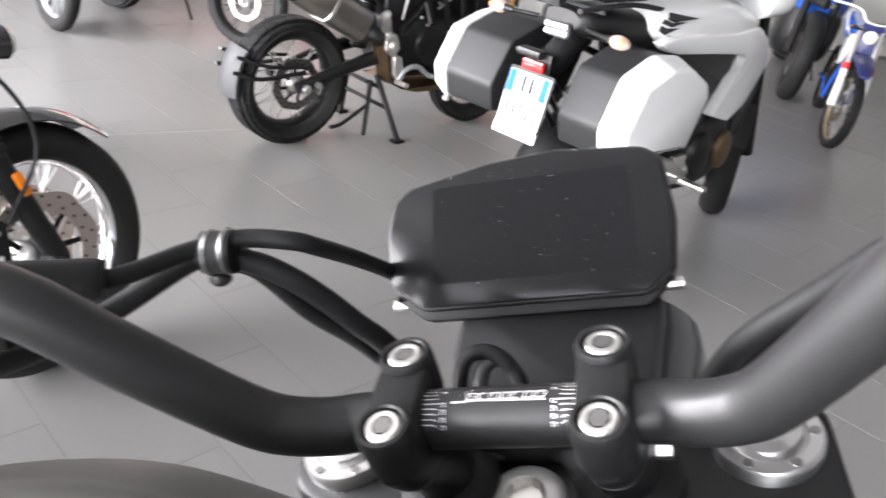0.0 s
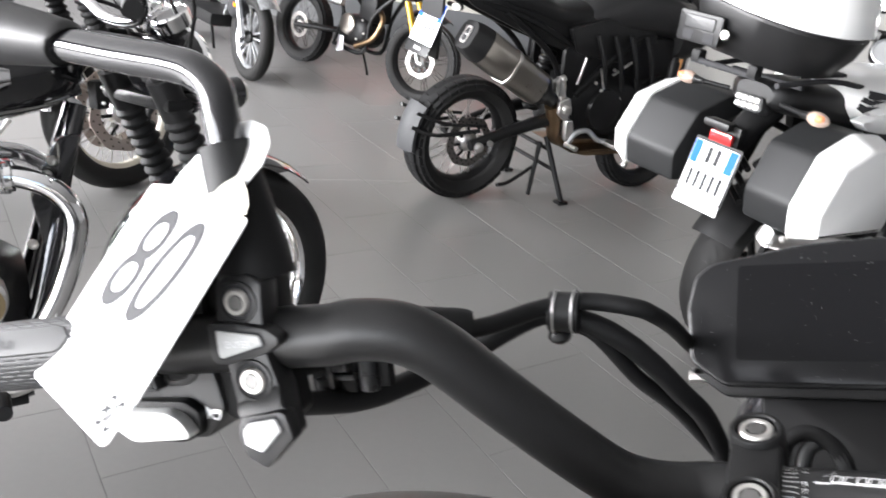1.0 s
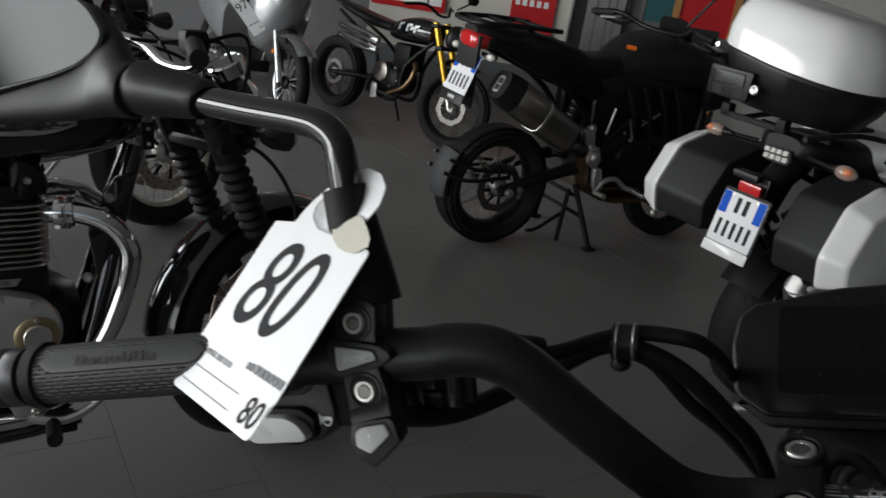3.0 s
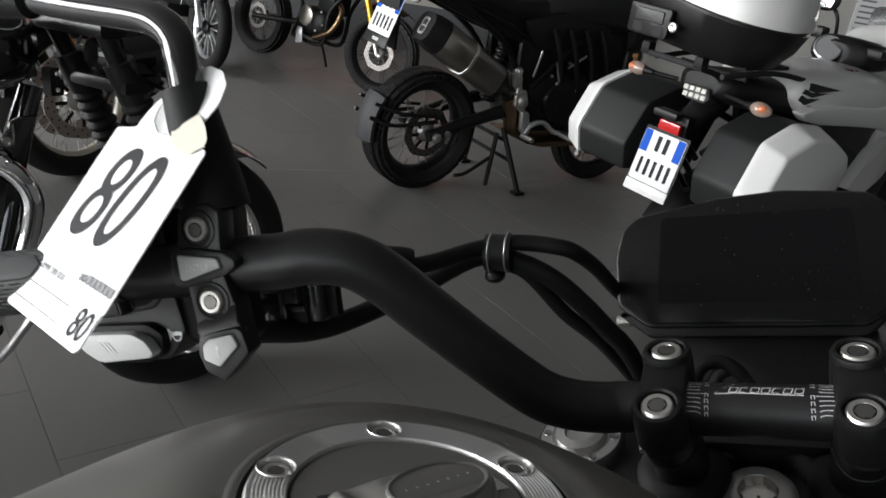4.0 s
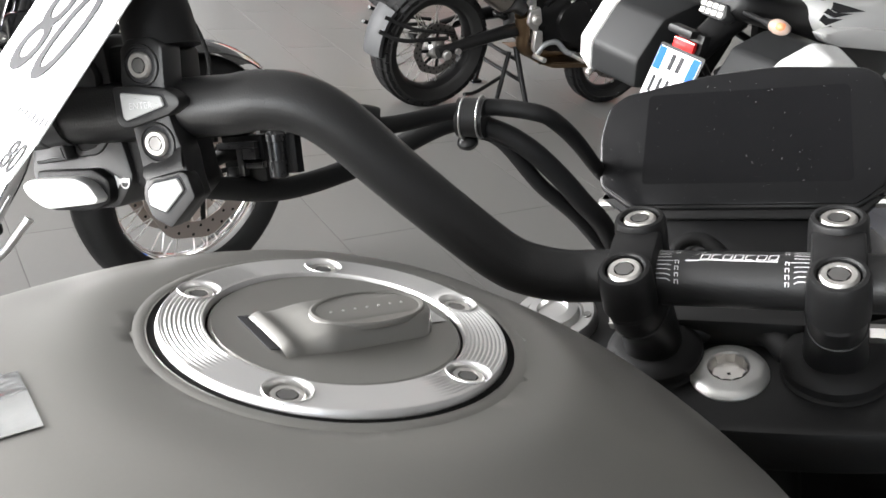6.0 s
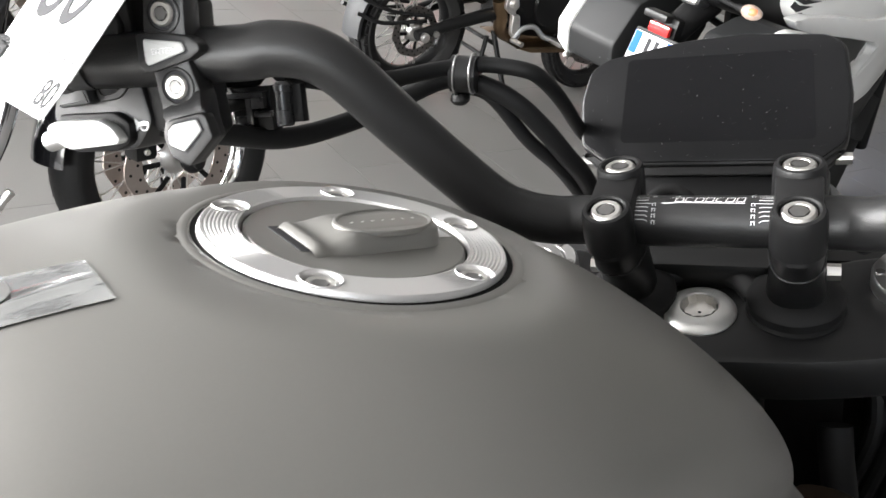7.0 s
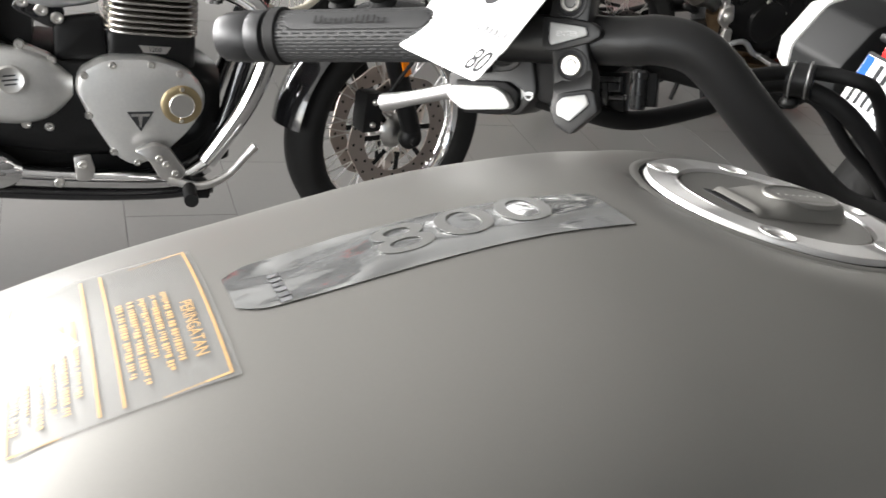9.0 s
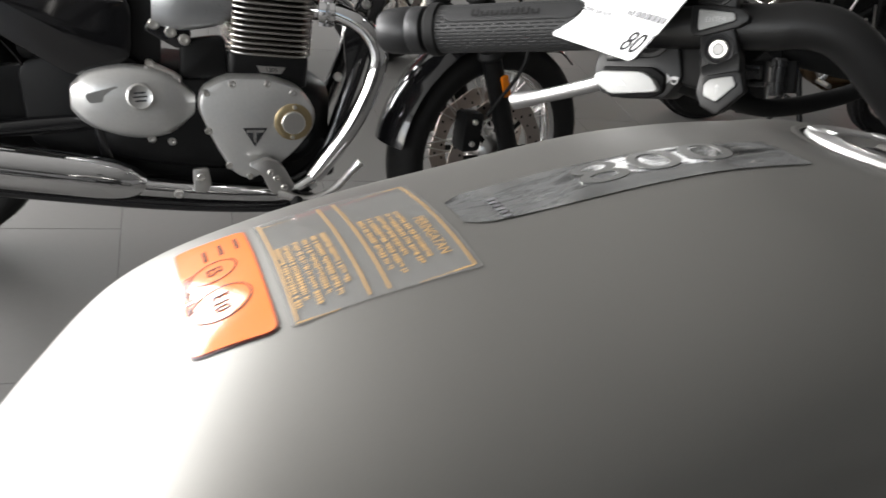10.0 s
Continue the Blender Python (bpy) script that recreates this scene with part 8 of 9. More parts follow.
    rim_line = rounded([(-0.056, 0.020), (0.040, 0.022), (0.052, -0.010), (0.040, -0.024), (-0.034, -0.022)], 0.008, 4)
    lamp = add(b, "tail_lamp", DARKGREYP, lambda bm: prism(bm, rim_line, -0.05, 0.004, LP, 0.003), "clear lens tail lamp")
    add(lamp, "lamp_lens", DARKGREYP, lambda bm: prism(bm, inset(rim_line, 0.003), -0.002, 0.008, LP, 0.003))
    for k in range(4):
        for r in range(2):
            add(lamp, "lamp_cell", CLEARL, lambda bm: prism(bm, rounded([(-0.0088, -0.0076), (0.0088, -0.0076), (0.0088, 0.0076), (-0.0088, 0.0076)], 0.003, 3), 0.004, 0.0105, LP @ Matrix.Translation((-0.036 + 0.0215 * k + 0.005 * r, 0.009 - 0.0195 * r, 0)), 0.003))
    for s, cx in ((-1, -0.214), (1, 0.247)):
        SM = aim((cx - s * 0.032, -0.30, 0.897), (s, -0.12, 0.0))
        sg = add(b, "turn_signal", SATIN, lambda bm: (rod(bm, (s * 0.09, -0.25, 0.892), (cx - s * 0.05, -0.295, 0.896), 0.007, 10), lathe(bm, [(0.007, -0.03), (0.010, -0.022), (0.011, -0.008), (0.014, 0.0), (0.014, 0.004)], SM, 16)))
        add(sg, "signal_lens", SIGLENS, lambda bm: lathe(bm, [(0.0135, 0.002), (0.019, 0.012), (0.021, 0.026), (0.019, 0.042), (0.013, 0.056), (0.004, 0.064), (0.0005, 0.065)], SM, 20), "clear bullet lens over an amber bulb")
        add(sg, "signal_bulb", AMBERD, lambda bm: ball(bm, SM @ Vector((0.0, 0.0, 0.036)) + Vector((s * 0.004, -0.008, 0.004)), (0.017, 0.0155, 0.012), I4, 14))
    hang = add(b, "plate_hanger", SATIN, lambda bm: (tube(bm, [(0, -0.16, 0.86), (0, -0.24, 0.80), (0, -0.30, 0.74)], [0.05, 0.045, 0.04], 12, 4), box(bm, (0, -0.315, 0.780), (0.09, 0.03, 0.06), I4, 0.005)))
    add(hang, "reflector", REDLENS, lambda bm: box(bm, (-0.003, -0.345, 0.772), (0.076, 0.012, 0.032), I4, 0.004), "red plate reflector")
    add(hang, "plate_lamp", SATIN, lambda bm: box(bm, (-0.022, -0.340, 0.806), (0.086, 0.040, 0.024), I4, 0.006))
    PM = axes((-0.008, -0.360, 0.668), (1, 0, 0), Vector((0, 0.22, 0.975)).normalized(), Vector((0, -0.975, 0.22)).normalized()) @ Matrix.Scale(0.90, 4)
    plate_unit(b, PM, True)
    add(b, "plate_backing", SATIN, lambda bm: prism(bm, rounded([(-0.095, -0.10), (0.095, -0.10), (0.095, 0.10), (-0.095, 0.10)], 0.01), -0.012, -0.004, PM, 0.002))
    add(b, "rear_mudguard", SATIN, lambda bm: mudguard(bm, (0, 0, 0.29), 0.33, 0.08, 60, 150))
    add(b, "swingarm", ALU, lambda bm: tube(bm, [(0.13, 0.55, 0.40), (0.145, 0.25, 0.35), (0.14, 0.0, 0.29)], [0.045, 0.04, 0.035], 14, 4))
    sl = add(b, "silencer", ALU, lambda bm: tube(bm, [(0.205, -0.31, 0.545), (0.205, -0.28, 0.54), (0.20, 0.0, 0.47), (0.17, 0.25, 0.40), (0.13, 0.45, 0.32)], [0.030, 0.034, 0.045, 0.04, 0.03], 20, 4), "silver silencer under the pannier")
    add(sl, "outlet", INK, lambda bm: lathe(bm, [(0.018, 0), (0.020, -0.01), (0.024, 0.0)], aim((0.205, -0.312, 0.545), (0, -1, 0.1)), 18))
    add(b, "heat_shield", WHITEP, lambda bm: prism(bm, rounded([(-0.30, 0.47), (-0.26, 0.50), (-0.12, 0.47), (-0.20, 0.42)], 0.02), 0, 0.02, side(0.21), 0.005))
    for k in range(3):
        add(b, "link_bar", BLACKM, lambda bm: rod(bm, (0.08, -0.3, 0.60 + 0.05 * k), (-0.08, -0.2, 0.64 + 0.05 * k), 0.010, 8))
    rear_parts = set(b.children)
    # seat, tank, fairing
    add(b, "seat", SATIN, lambda bm: loft(bm, [(-0.02, 0.90, 0.08, 0.03, 3, 0), (0.10, 0.90, 0.12, 0.04, 3, 0), (0.30, 0.88, 0.14, 0.055, 3, 0), (0.42, 0.84, 0.12, 0.05, 3, 0)]))
    fore = 1 / 0.74
    wing = [(-0.005, 0.858), (0.06, 0.872), (0.24, 0.874), (0.43, 0.862), (0.56, 0.868), (0.655, 0.868), (0.755, 0.823), (0.90, 0.732), (0.79, 0.655), (0.69, 0.58), (0.565, 0.538), (0.42, 0.578), (0.53, 0.70), (0.59, 0.735), (0.595, 0.762), (0.55, 0.782), (0.36, 0.800), (0.11, 0.818), (0.04, 0.830)]
    infill = [(0.14, 0.83), (0.56, 0.81), (0.62, 0.75), (0.54, 0.66), (0.45, 0.54), (0.32, 0.48), (0.22, 0.62)]
    chin = [(0.64, 0.54), (0.82, 0.61), (0.93, 0.70), (0.88, 0.58), (0.76, 0.46), (0.66, 0.44)]
    for s in (-1, 1):
        def flank(poly, x, thick, bev, inner, curve):
            """A panel whose front bends in towards the steering head."""
            bm = bm_new()
            prism(bm, rounded([(y * fore, z) for y, z in poly], 0.016, 4), 0, thick, axes((s * x, 0, 0), (0, 1, 0), (0, 0, 1), (s, 0, 0)), bev, inner)
            bmesh.ops.triangulate(bm, faces=[f for f in bm.faces if len(f.verts) > 4])
            for v in bm.verts:
                v.co.x -= s * curve * max(0, v.co.y - 0.55) ** 2
            return bm
        part("fairing", flank(wing, 0.155, 0.045, 0.012, 0.006, 0.16), WHITEP, b, "glossy white side fairing")
        part("fairing_infill", flank(infill, 0.125, 0.03, 0.006, 0.006, 0.16), SATIN, b)
        part("chin_panel", flank(chin, 0.155, 0.03, 0.006, 0.006, 0.16), SATIN, b)
        add(b, "fork_leg", BLACKM, lambda bm: (rod(bm, (s * 0.095, 1.36, 0.315), (s * 0.095, 1.20, 0.68), 0.03, 14), rod(bm, (s * 0.095, 1.21, 0.66), (s * 0.095, 1.08, 0.98), 0.022, 14)))
    add(b, "nose", WHITEP, lambda bm: loft(bm, [(0.95, 0.93, 0.17, 0.06, 2.6, 0), (1.08, 0.98, 0.20, 0.11, 2.6, 0), (1.22, 0.96, 0.16, 0.10, 2.4, 0), (1.34, 0.90, 0.06, 0.05, 2.2, 0)], seg=28))
    add(b, "engine", BLACKM, lambda bm: (loft(bm, [(0.40, 0.40, 0.12, 0.11, 3, 0), (0.55, 0.42, 0.17, 0.17, 3, 0), (0.85, 0.43, 0.17, 0.17, 3, 0), (1.0, 0.42, 0.10, 0.10, 3, 0)]), lathe(bm, [(0.09, 0), (0.085, 0.02), (0.05, 0.03), (0.001, 0.03)], aim((0.165, 0.60, 0.42), (1, 0, 0)), 26)))
    add(b, "engine_cover", BRONZE, lambda bm: lathe(bm, [(0.075, 0), (0.07, 0.022), (0.04, 0.03), (0.001, 0.03)], aim((0.165, 0.82, 0.42), (1, 0, 0)), 26))
    add(b, "foot_rest", ALU, lambda bm: (box(bm, (0.25, 0.42, 0.36), (0.10, 0.04, 0.02), I4, 0.004), box(bm, (0.18, 0.40, 0.40), (0.02, 0.10, 0.10), I4, 0.006)))
    add(b, "handlebar", BLACKM, lambda bm: tube(bm, [(-0.38, 0.80, 1.00), (-0.22, 0.86, 1.03), (-0.1, 0.92, 0.99), (0.1, 0.92, 0.99), (0.22, 0.86, 1.03), (0.38, 0.80, 1.00)], 0.012, 12, 6))
    for s in (-1, 1):
        add(b, "grip", RUBBER, lambda bm: rod(bm, (s * 0.27, 0.842, 1.022), (s * 0.40, 0.795, 0.997), 0.018, 14))
        add(b, "lever", ALU, lambda bm: tube(bm, [(s * 0.22, 0.90, 1.02), (s * 0.31, 0.91, 1.01), (s * 0.40, 0.86, 0.99)], 0.008, 8, 4))
    mirror_pair(b, 0.80, 1.02, 0.20, 0.13)
    add(b, "instrument", SILVERP, lambda bm: lathe(bm, [(0.045, -0.02), (0.052, 0.0), (0.046, 0.006), (0.044, 0.0), (0.001, 0.0)], aim((-0.085, 0.70, 1.000), (0.3, -0.75, 0.6)), 28))
    add(b, "windscreen", SILVERP, lambda bm: prism(bm, rounded([(-0.15, 0), (0.15, 0), (0.12, 0.14), (-0.12, 0.14)], 0.04), 0, 0.006, axes((0, 1.16, 1.03), (1, 0, 0), Vector((0, -0.5, 0.87)).normalized(), Vector((0, -0.87, -0.5)).normalized())))
    add(b, "centre_stand", BLACKM, lambda bm: [tube(bm, [(s * 0.10, 0.40, 0.26), (s * 0.14, 0.36, 0.18), (s * 0.17, 0.2, 0.20)], 0.012, 10, 4) for s in (-1, 1)])
    add(b, "side_stand", BLACKM, lambda bm: tube(bm, [(-0.13, 0.55, 0.28), (-0.19, 0.60, 0.14), (-0.23, 0.63, 0.022)], 0.012, 10, 4))
    # compact wheelbase: everything ahead of the seat is drawn in towards the rear axle
    for ob in b.children_recursive:
        if ob.data and not (ob in rear_parts or ob.parent in rear_parts):
            ob.data.transform(Matrix.Diagonal((1, 0.74, 1, 1)))
    add(b, "instrument_pod", SATIN, lambda bm: (loft(bm, [(0.53, 0.985, 0.06, 0.04, 3, -0.07), (0.56, 0.99, 0.11, 0.055, 3, -0.06), (0.64, 0.99, 0.12, 0.05, 3, -0.03), (0.70, 0.98, 0.07, 0.03, 3, 0)], seg=20), box(bm, (-0.16, 0.56, 1.04), (0.05, 0.05, 0.04), I4, 0.008), box(bm, (0.06, 0.58, 1.01), (0.06, 0.05, 0.035), I4, 0.008)))
    rows = [(0.0, 0.900, 0.115, 0.016, 2.8, 0), (0.015, 0.900, 0.145, 0.034, 2.8, 0), (0.06, 0.895, 0.166, 0.060, 2.7, 0), (0.16, 0.890, 0.180, 0.078, 2.7, 0), (0.32, 0.888, 0.186, 0.085, 2.6, 0), (0.50, 0.880, 0.184, 0.083, 2.5, 0), (0.66, 0.865, 0.150, 0.066, 2.4, 0), (0.74, 0.85, 0.10, 0.04, 2.4, 0)]
    tank = add(b, "fuel_tank", WHITEP, lambda bm: loft(bm, rows, seg=40, sub=6), "glossy white fuel tank")

    def flank_x(y, z):
        """Half width of the tank at this place."""
        k = max(i for i in range(len(rows) - 1) if rows[i][0] <= max(y, 0.0))
        q = (max(y, 0.0) - rows[k][0]) / (rows[k + 1][0] - rows[k][0])
        zc, w, hh, e = (rows[k][n] * (1 - q) + rows[k + 1][n] * q for n in (1, 2, 3, 4))
        return w * max(0.02, 1 - min(1, abs(z - zc) / hh) ** e) ** (1 / e)

    for poly in (((0.015, 0.948), (0.08, 0.938), (0.14, 0.929), (0.200, 0.920), (0.13, 0.918), (0.063, 0.916), (0.020, 0.926)), ((-0.004, 0.929), (0.034, 0.917), (0.133, 0.913), (0.049, 0.902), (-0.018, 0.917)), ((-0.016, 0.911), (0.016, 0.900), (0.091, 0.897), (0.016, 0.879), (-0.028, 0.895)), ((0.018, 0.873), (0.047, 0.878), (0.042, 0.850))):
        spots = []
        for y, z in poly:
            x = 0.15
            for n in range(12):
                x += 0.5 * (flank_x(y + (0.178 - x) * 1.75, z - (0.178 - x) * 0.31) - x)
            spots.append(Vector((x, y + (0.178 - x) * 1.75, z - (0.178 - x) * 0.31)))
        add(tank, "tank_vent", INK, lambda bm: ring_strip(bm, [[p - Vector((0.015, 0, 0.004)) for p in spots], [p + Vector((0.006, -0.001, 0.003)) for p in spots]]), "black chevron vent")
    add(tank, "tank_mark", DEEPRED, lambda bm: bar_rows(bm, [(0.0, 0.0, 0.03, 0.012), (0.028, 0.002, 0.012, 0.008)], axes((0.10, 0.36, 0.966), (0.45, 0.89, 0), (-0.8, 0.4, 0.45), (0.4, -0.2, 0.89))))
    add(b, "seat_card", PAPER, lambda bm: prism(bm, rounded([(0.163, 0.907), (0.193, 0.958), (0.374, 0.972), (0.440, 0.955), (0.306, 0.925)], 0.006), -0.001, 0.001, side(0.0)), "white paper card propped on the seat")
    add(b, "front_mudguard", SATIN, lambda bm: mudguard(bm, (0, 1.04, 0.285), 0.315, 0.062, 40, 160, steer=26))
    return b


def scrambler():
    """Black scrambler with a gold fork, nose towards the room: origin under the front axle."""
    b = parked(-0.64, 5.13, 124, 6, "black scrambler motorcycle with gold fork tubes and high pipes", size=0.78)
    wheel(b, (0, 0, 0.325), 0.325, 0.11, 0.245, 12, "wire", 0.130, (1,), knob=True, n=32, rim_mat=BLACKM, spoke_mat=BLACKM)
    wheel(b, (0, -1.40, 0.32), 0.32, 0.14, 0.225, 0, "wire", 0.11, (1,), knob=True, n=32, spoke_mat=BLACKM)
    S = Matrix.Rotation(radians(12), 4, "Z")
    for s in (-1, 1):
        lg = add(b, "fork_leg", STEEL, lambda bm: rod(bm, S @ Vector((s * 0.095, 0.01, 0.325)), S @ Vector((s * 0.095, -0.09, 0.56)), 0.022, 14))
        add(lg, "fork_tube", GOLD, lambda bm: rod(bm, S @ Vector((s * 0.095, -0.075, 0.53)), S @ Vector((s * 0.095, -0.26, 0.96)), 0.026, 16), "gold anodised fork tube")
        add(lg, "fork_ring", SATIN, lambda bm: rod(bm, S @ Vector((s * 0.095, -0.17, 0.755)), S @ Vector((s * 0.095, -0.185, 0.79)), 0.032, 16))
    for yy, zz in ((-0.18, 0.775), (-0.25, 0.935)):
        add(b, "yoke", BLACKM, lambda bm: box(bm, (0, yy, zz), (0.26, 0.06, 0.03), S, 0.01))
    add(b, "number_board", SATIN, lambda bm: loft(bm, [(-0.17, 0.86, 0.06, 0.05, 2.6, 0), (-0.12, 0.87, 0.11, 0.10, 2.6, 0), (-0.05, 0.87, 0.09, 0.09, 2.6, 0)], S, seg=22))
    add(b, "headlight", CLEARL, lambda bm: lathe(bm, [(0.06, 0), (0.062, 0.02), (0.05, 0.03), (0.001, 0.034)], S @ aim((0, -0.07, 0.86), (0, 1, 0)), 26))
    add(b, "fuel_tank", GLOSSBLK, lambda bm: loft(bm, [(-0.78, 0.80, 0.08, 0.05, 2.6, 0), (-0.68, 0.83, 0.13, 0.09, 2.6, 0), (-0.48, 0.86, 0.15, 0.11, 2.6, 0), (-0.32, 0.86, 0.10, 0.09, 2.6, 0)], seg=26))
    add(b, "tank_letters", SILVERP, lambda bm: [prism(bm, rounded([(-0.63 + 0.085 * k, 0.835), (-0.615 + 0.085 * k, 0.90), (-0.56 + 0.085 * k, 0.905), (-0.575 + 0.085 * k, 0.885), (-0.60 + 0.085 * k, 0.88), (-0.605 + 0.085 * k, 0.84)], 0.004), 0, 0.004, side(0.147)) for k in range(3)])
    add(b, "seat", SATIN, lambda bm: loft(bm, [(-1.5, 0.93, 0.04, 0.02, 3, 0), (-1.35, 0.90, 0.10, 0.035, 3, 0), (-1.0, 0.845, 0.12, 0.045, 3, 0), (-0.76, 0.83, 0.10, 0.04, 3, 0)]))
    add(b, "tail_guard", SATIN, lambda bm: loft(bm, [(-1.72, 0.97, 0.03, 0.01, 3, 0), (-1.55, 0.94, 0.075, 0.018, 3, 0), (-1.3, 0.90, 0.08, 0.02, 3, 0)]))
    for k in range(2):
        add(b, "silencer", CHROME, lambda bm: tube(bm, [(0.15, -0.82, 0.70 - 0.085 * k), (0.165, -0.95, 0.715 - 0.085 * k), (0.17, -1.2, 0.745 - 0.085 * k), (0.17, -1.28, 0.755 - 0.085 * k)], [0.03, 0.042, 0.042, 0.034], 18, 4), "short chrome high pipe")
    add(b, "frame", BLACKM, lambda bm: [tube(bm, [(s * 0.05, -0.30, 0.80), (s * 0.12, -0.5, 0.55), (s * 0.11, -0.55, 0.27), (s * 0.11, -0.9, 0.27)], 0.018, 12, 5) for s in (-1, 1)] + [tube(bm, [(s * 0.11, -0.9, 0.27), (s * 0.12, -0.85, 0.60), (s * 0.10, -1.4, 0.86)], 0.016, 12, 5) for s in (-1, 1)] + [tube(bm, [(s * 0.10, -0.85, 0.38), (s * 0.11, -1.4, 0.32)], 0.022, 12, 3) for s in (-1, 1)])
    add(b, "engine", BLACKM, lambda bm: (loft(bm, [(-0.88, 0.40, 0.10, 0.09, 3, 0), (-0.80, 0.41, 0.14, 0.13, 3, 0), (-0.60, 0.42, 0.14, 0.13, 3, 0), (-0.52, 0.42, 0.09, 0.08, 3, 0)]), box(bm, (0, -0.58, 0.62), (0.2, 0.17, 0.22), I4, 0.02)))
    ec = add(b, "engine_cover", TITAN, lambda bm: lathe(bm, [(0.085, 0), (0.08, 0.02), (0.05, 0.03), (0.001, 0.03)], aim((0.135, -0.74, 0.46), (1, 0, 0)), 26))
    bolt_dots(ec, "cover_bolt", [(0.15, -0.74 + 0.075 * math.cos(k), 0.46 + 0.075 * math.sin(k)) for k in range(6)] + [(0.14, -0.58, 0.52), (0.14, -0.62, 0.36), (0.14, -0.55, 0.42)], 0.010)
    add(b, "header_pipe", BRONZE, lambda bm: tube(bm, [(0.06, -0.48, 0.62), (0.10, -0.40, 0.55), (0.13, -0.45, 0.40), (0.14, -0.62, 0.30)], 0.022, 14, 5))
    add(b, "guard_plate", SILVERP, lambda bm: prism(bm, rounded([(-0.80, 0.22), (-0.72, 0.24), (-0.74, 0.36), (-0.80, 0.36)], 0.01), 0, 0.01, side(0.16), 0.003))
    add(b, "handlebar", BLACKM, lambda bm: tube(bm, [S @ Vector(p) for p in ((-0.40, -0.40, 1.06), (-0.2, -0.32, 1.08), (-0.08, -0.26, 1.02), (0.08, -0.26, 1.02), (0.2, -0.32, 1.08), (0.40, -0.40, 1.06))], 0.012, 10, 6))
    mirror_pair(b, -0.33, 1.08, 0.34, 0.10)
    add(b, "front_mudguard", SATIN, lambda bm: mudguard(bm, (0, 0, 0.325), 0.40, 0.06, 60, 130))
    add(b, "side_stand", BLACKM, lambda bm: tube(bm, [(-0.12, -0.8, 0.28), (-0.18, -0.78, 0.15), (-0.22, -0.76, 0.03)], 0.011, 10, 4))
    return b


def scooter():
    """Silver high-wheel scooter, nose towards the room: origin under the front axle."""
    b = parked(-1.69, 5.03, 136, 4, "silver grey high-wheel scooter facing the room", "scooter", "scooter", 0.88)
    wheel(b, (0, 0, 0.30), 0.30, 0.10, 0.215, -4, "cast", 0.12, (-1,), n=7, rim_mat=SILVERP, rim_strip=LIMERIM)
    wheel(b, (0, -1.30, 0.29), 0.29, 0.13, 0.19, 0, "cast", 0.11, (1,), n=6, rim_mat=SILVERP)
    for s in (-1, 1):
        lg = add(b, "fork_leg", SILVERP, lambda bm: rod(bm, (s * 0.085, 0.02, 0.30), (s * 0.085, -0.13, 0.66), 0.021, 14))
        add(lg, "reflector", AMBER, lambda bm: lathe(bm, [(0.016, 0), (0.016, 0.008), (0.001, 0.01)], aim((s * 0.107, -0.08, 0.50), (s, 0, 0)), 16))
    add(b, "front_mudguard", SILVERP, lambda bm: mudguard(bm, (0, 0, 0.30), 0.345, 0.075, 45, 165), "silver front mudguard")
    add(b, "leg_shield", SILVERP, lambda bm: loft(bm, [(-0.36, 0.75, 0.20, 0.30, 2.8, 0), (-0.26, 0.78, 0.22, 0.32, 2.6, 0), (-0.16, 0.82, 0.19, 0.28, 2.4, 0), (-0.06, 0.86, 0.12, 0.18, 2.2, 0), (-0.02, 0.86, 0.05, 0.08, 2.2, 0)], seg=34), "silver front apron")
    add(b, "inner_fork_cover", INK, lambda bm: loft(bm, [(-0.22, 0.52, 0.10, 0.14, 2.6, 0), (-0.10, 0.56, 0.09, 0.12, 2.6, 0), (-0.03, 0.60, 0.05, 0.05, 2.6, 0)]))
    add(b, "trim_line", CHROME, lambda bm: [tube(bm, [(s * 0.04, -0.035, 0.80), (s * 0.11, -0.06, 0.92), (s * 0.15, -0.12, 1.02)], 0.008, 8, 4) for s in (-1, 1)])
    hl = add(b, "cowl", SILVERP, lambda bm: loft(bm, [(-0.40, 1.10, 0.10, 0.06, 2.6, 0), (-0.30, 1.13, 0.15, 0.085, 2.6, 0), (-0.20, 1.13, 0.12, 0.08, 2.4, 0), (-0.15, 1.12, 0.06, 0.05, 2.2, 0)]))
    add(hl, "headlight", CLEARL, lambda bm: lathe(bm, [(0.065, 0), (0.06, 0.02), (0.03, 0.03), (0.001, 0.03)], aim((0, -0.19, 1.125), (0, 1, -0.1)), 26))
    add(b, "platform", SATIN, lambda bm: box(bm, (0, -0.58, 0.34), (0.32, 0.5, 0.10), I4, 0.03))
    add(b, "rear_body", SILVERP, lambda bm: loft(bm, [(-1.62, 0.78, 0.06, 0.06, 2.6, 0), (-1.45, 0.72, 0.16, 0.14, 2.8, 0), (-1.1, 0.62, 0.19, 0.20, 3, 0), (-0.85, 0.55, 0.17, 0.20, 3, 0)]))
    add(b, "seat", SATIN, lambda bm: loft(bm, [(-1.58, 0.86, 0.08, 0.04, 3, 0), (-1.3, 0.84, 0.15, 0.05, 3, 0), (-0.95, 0.79, 0.15, 0.05, 3, 0), (-0.82, 0.77, 0.09, 0.04, 3, 0)]))
    add(b, "handlebar", SATIN, lambda bm: tube(bm, [(-0.34, -0.42, 1.12), (-0.15, -0.34, 1.12), (0.15, -0.34, 1.12), (0.34, -0.42, 1.12)], 0.014, 12, 5))
    mirror_pair(b, -0.34, 1.14, 0.30, 0.20)
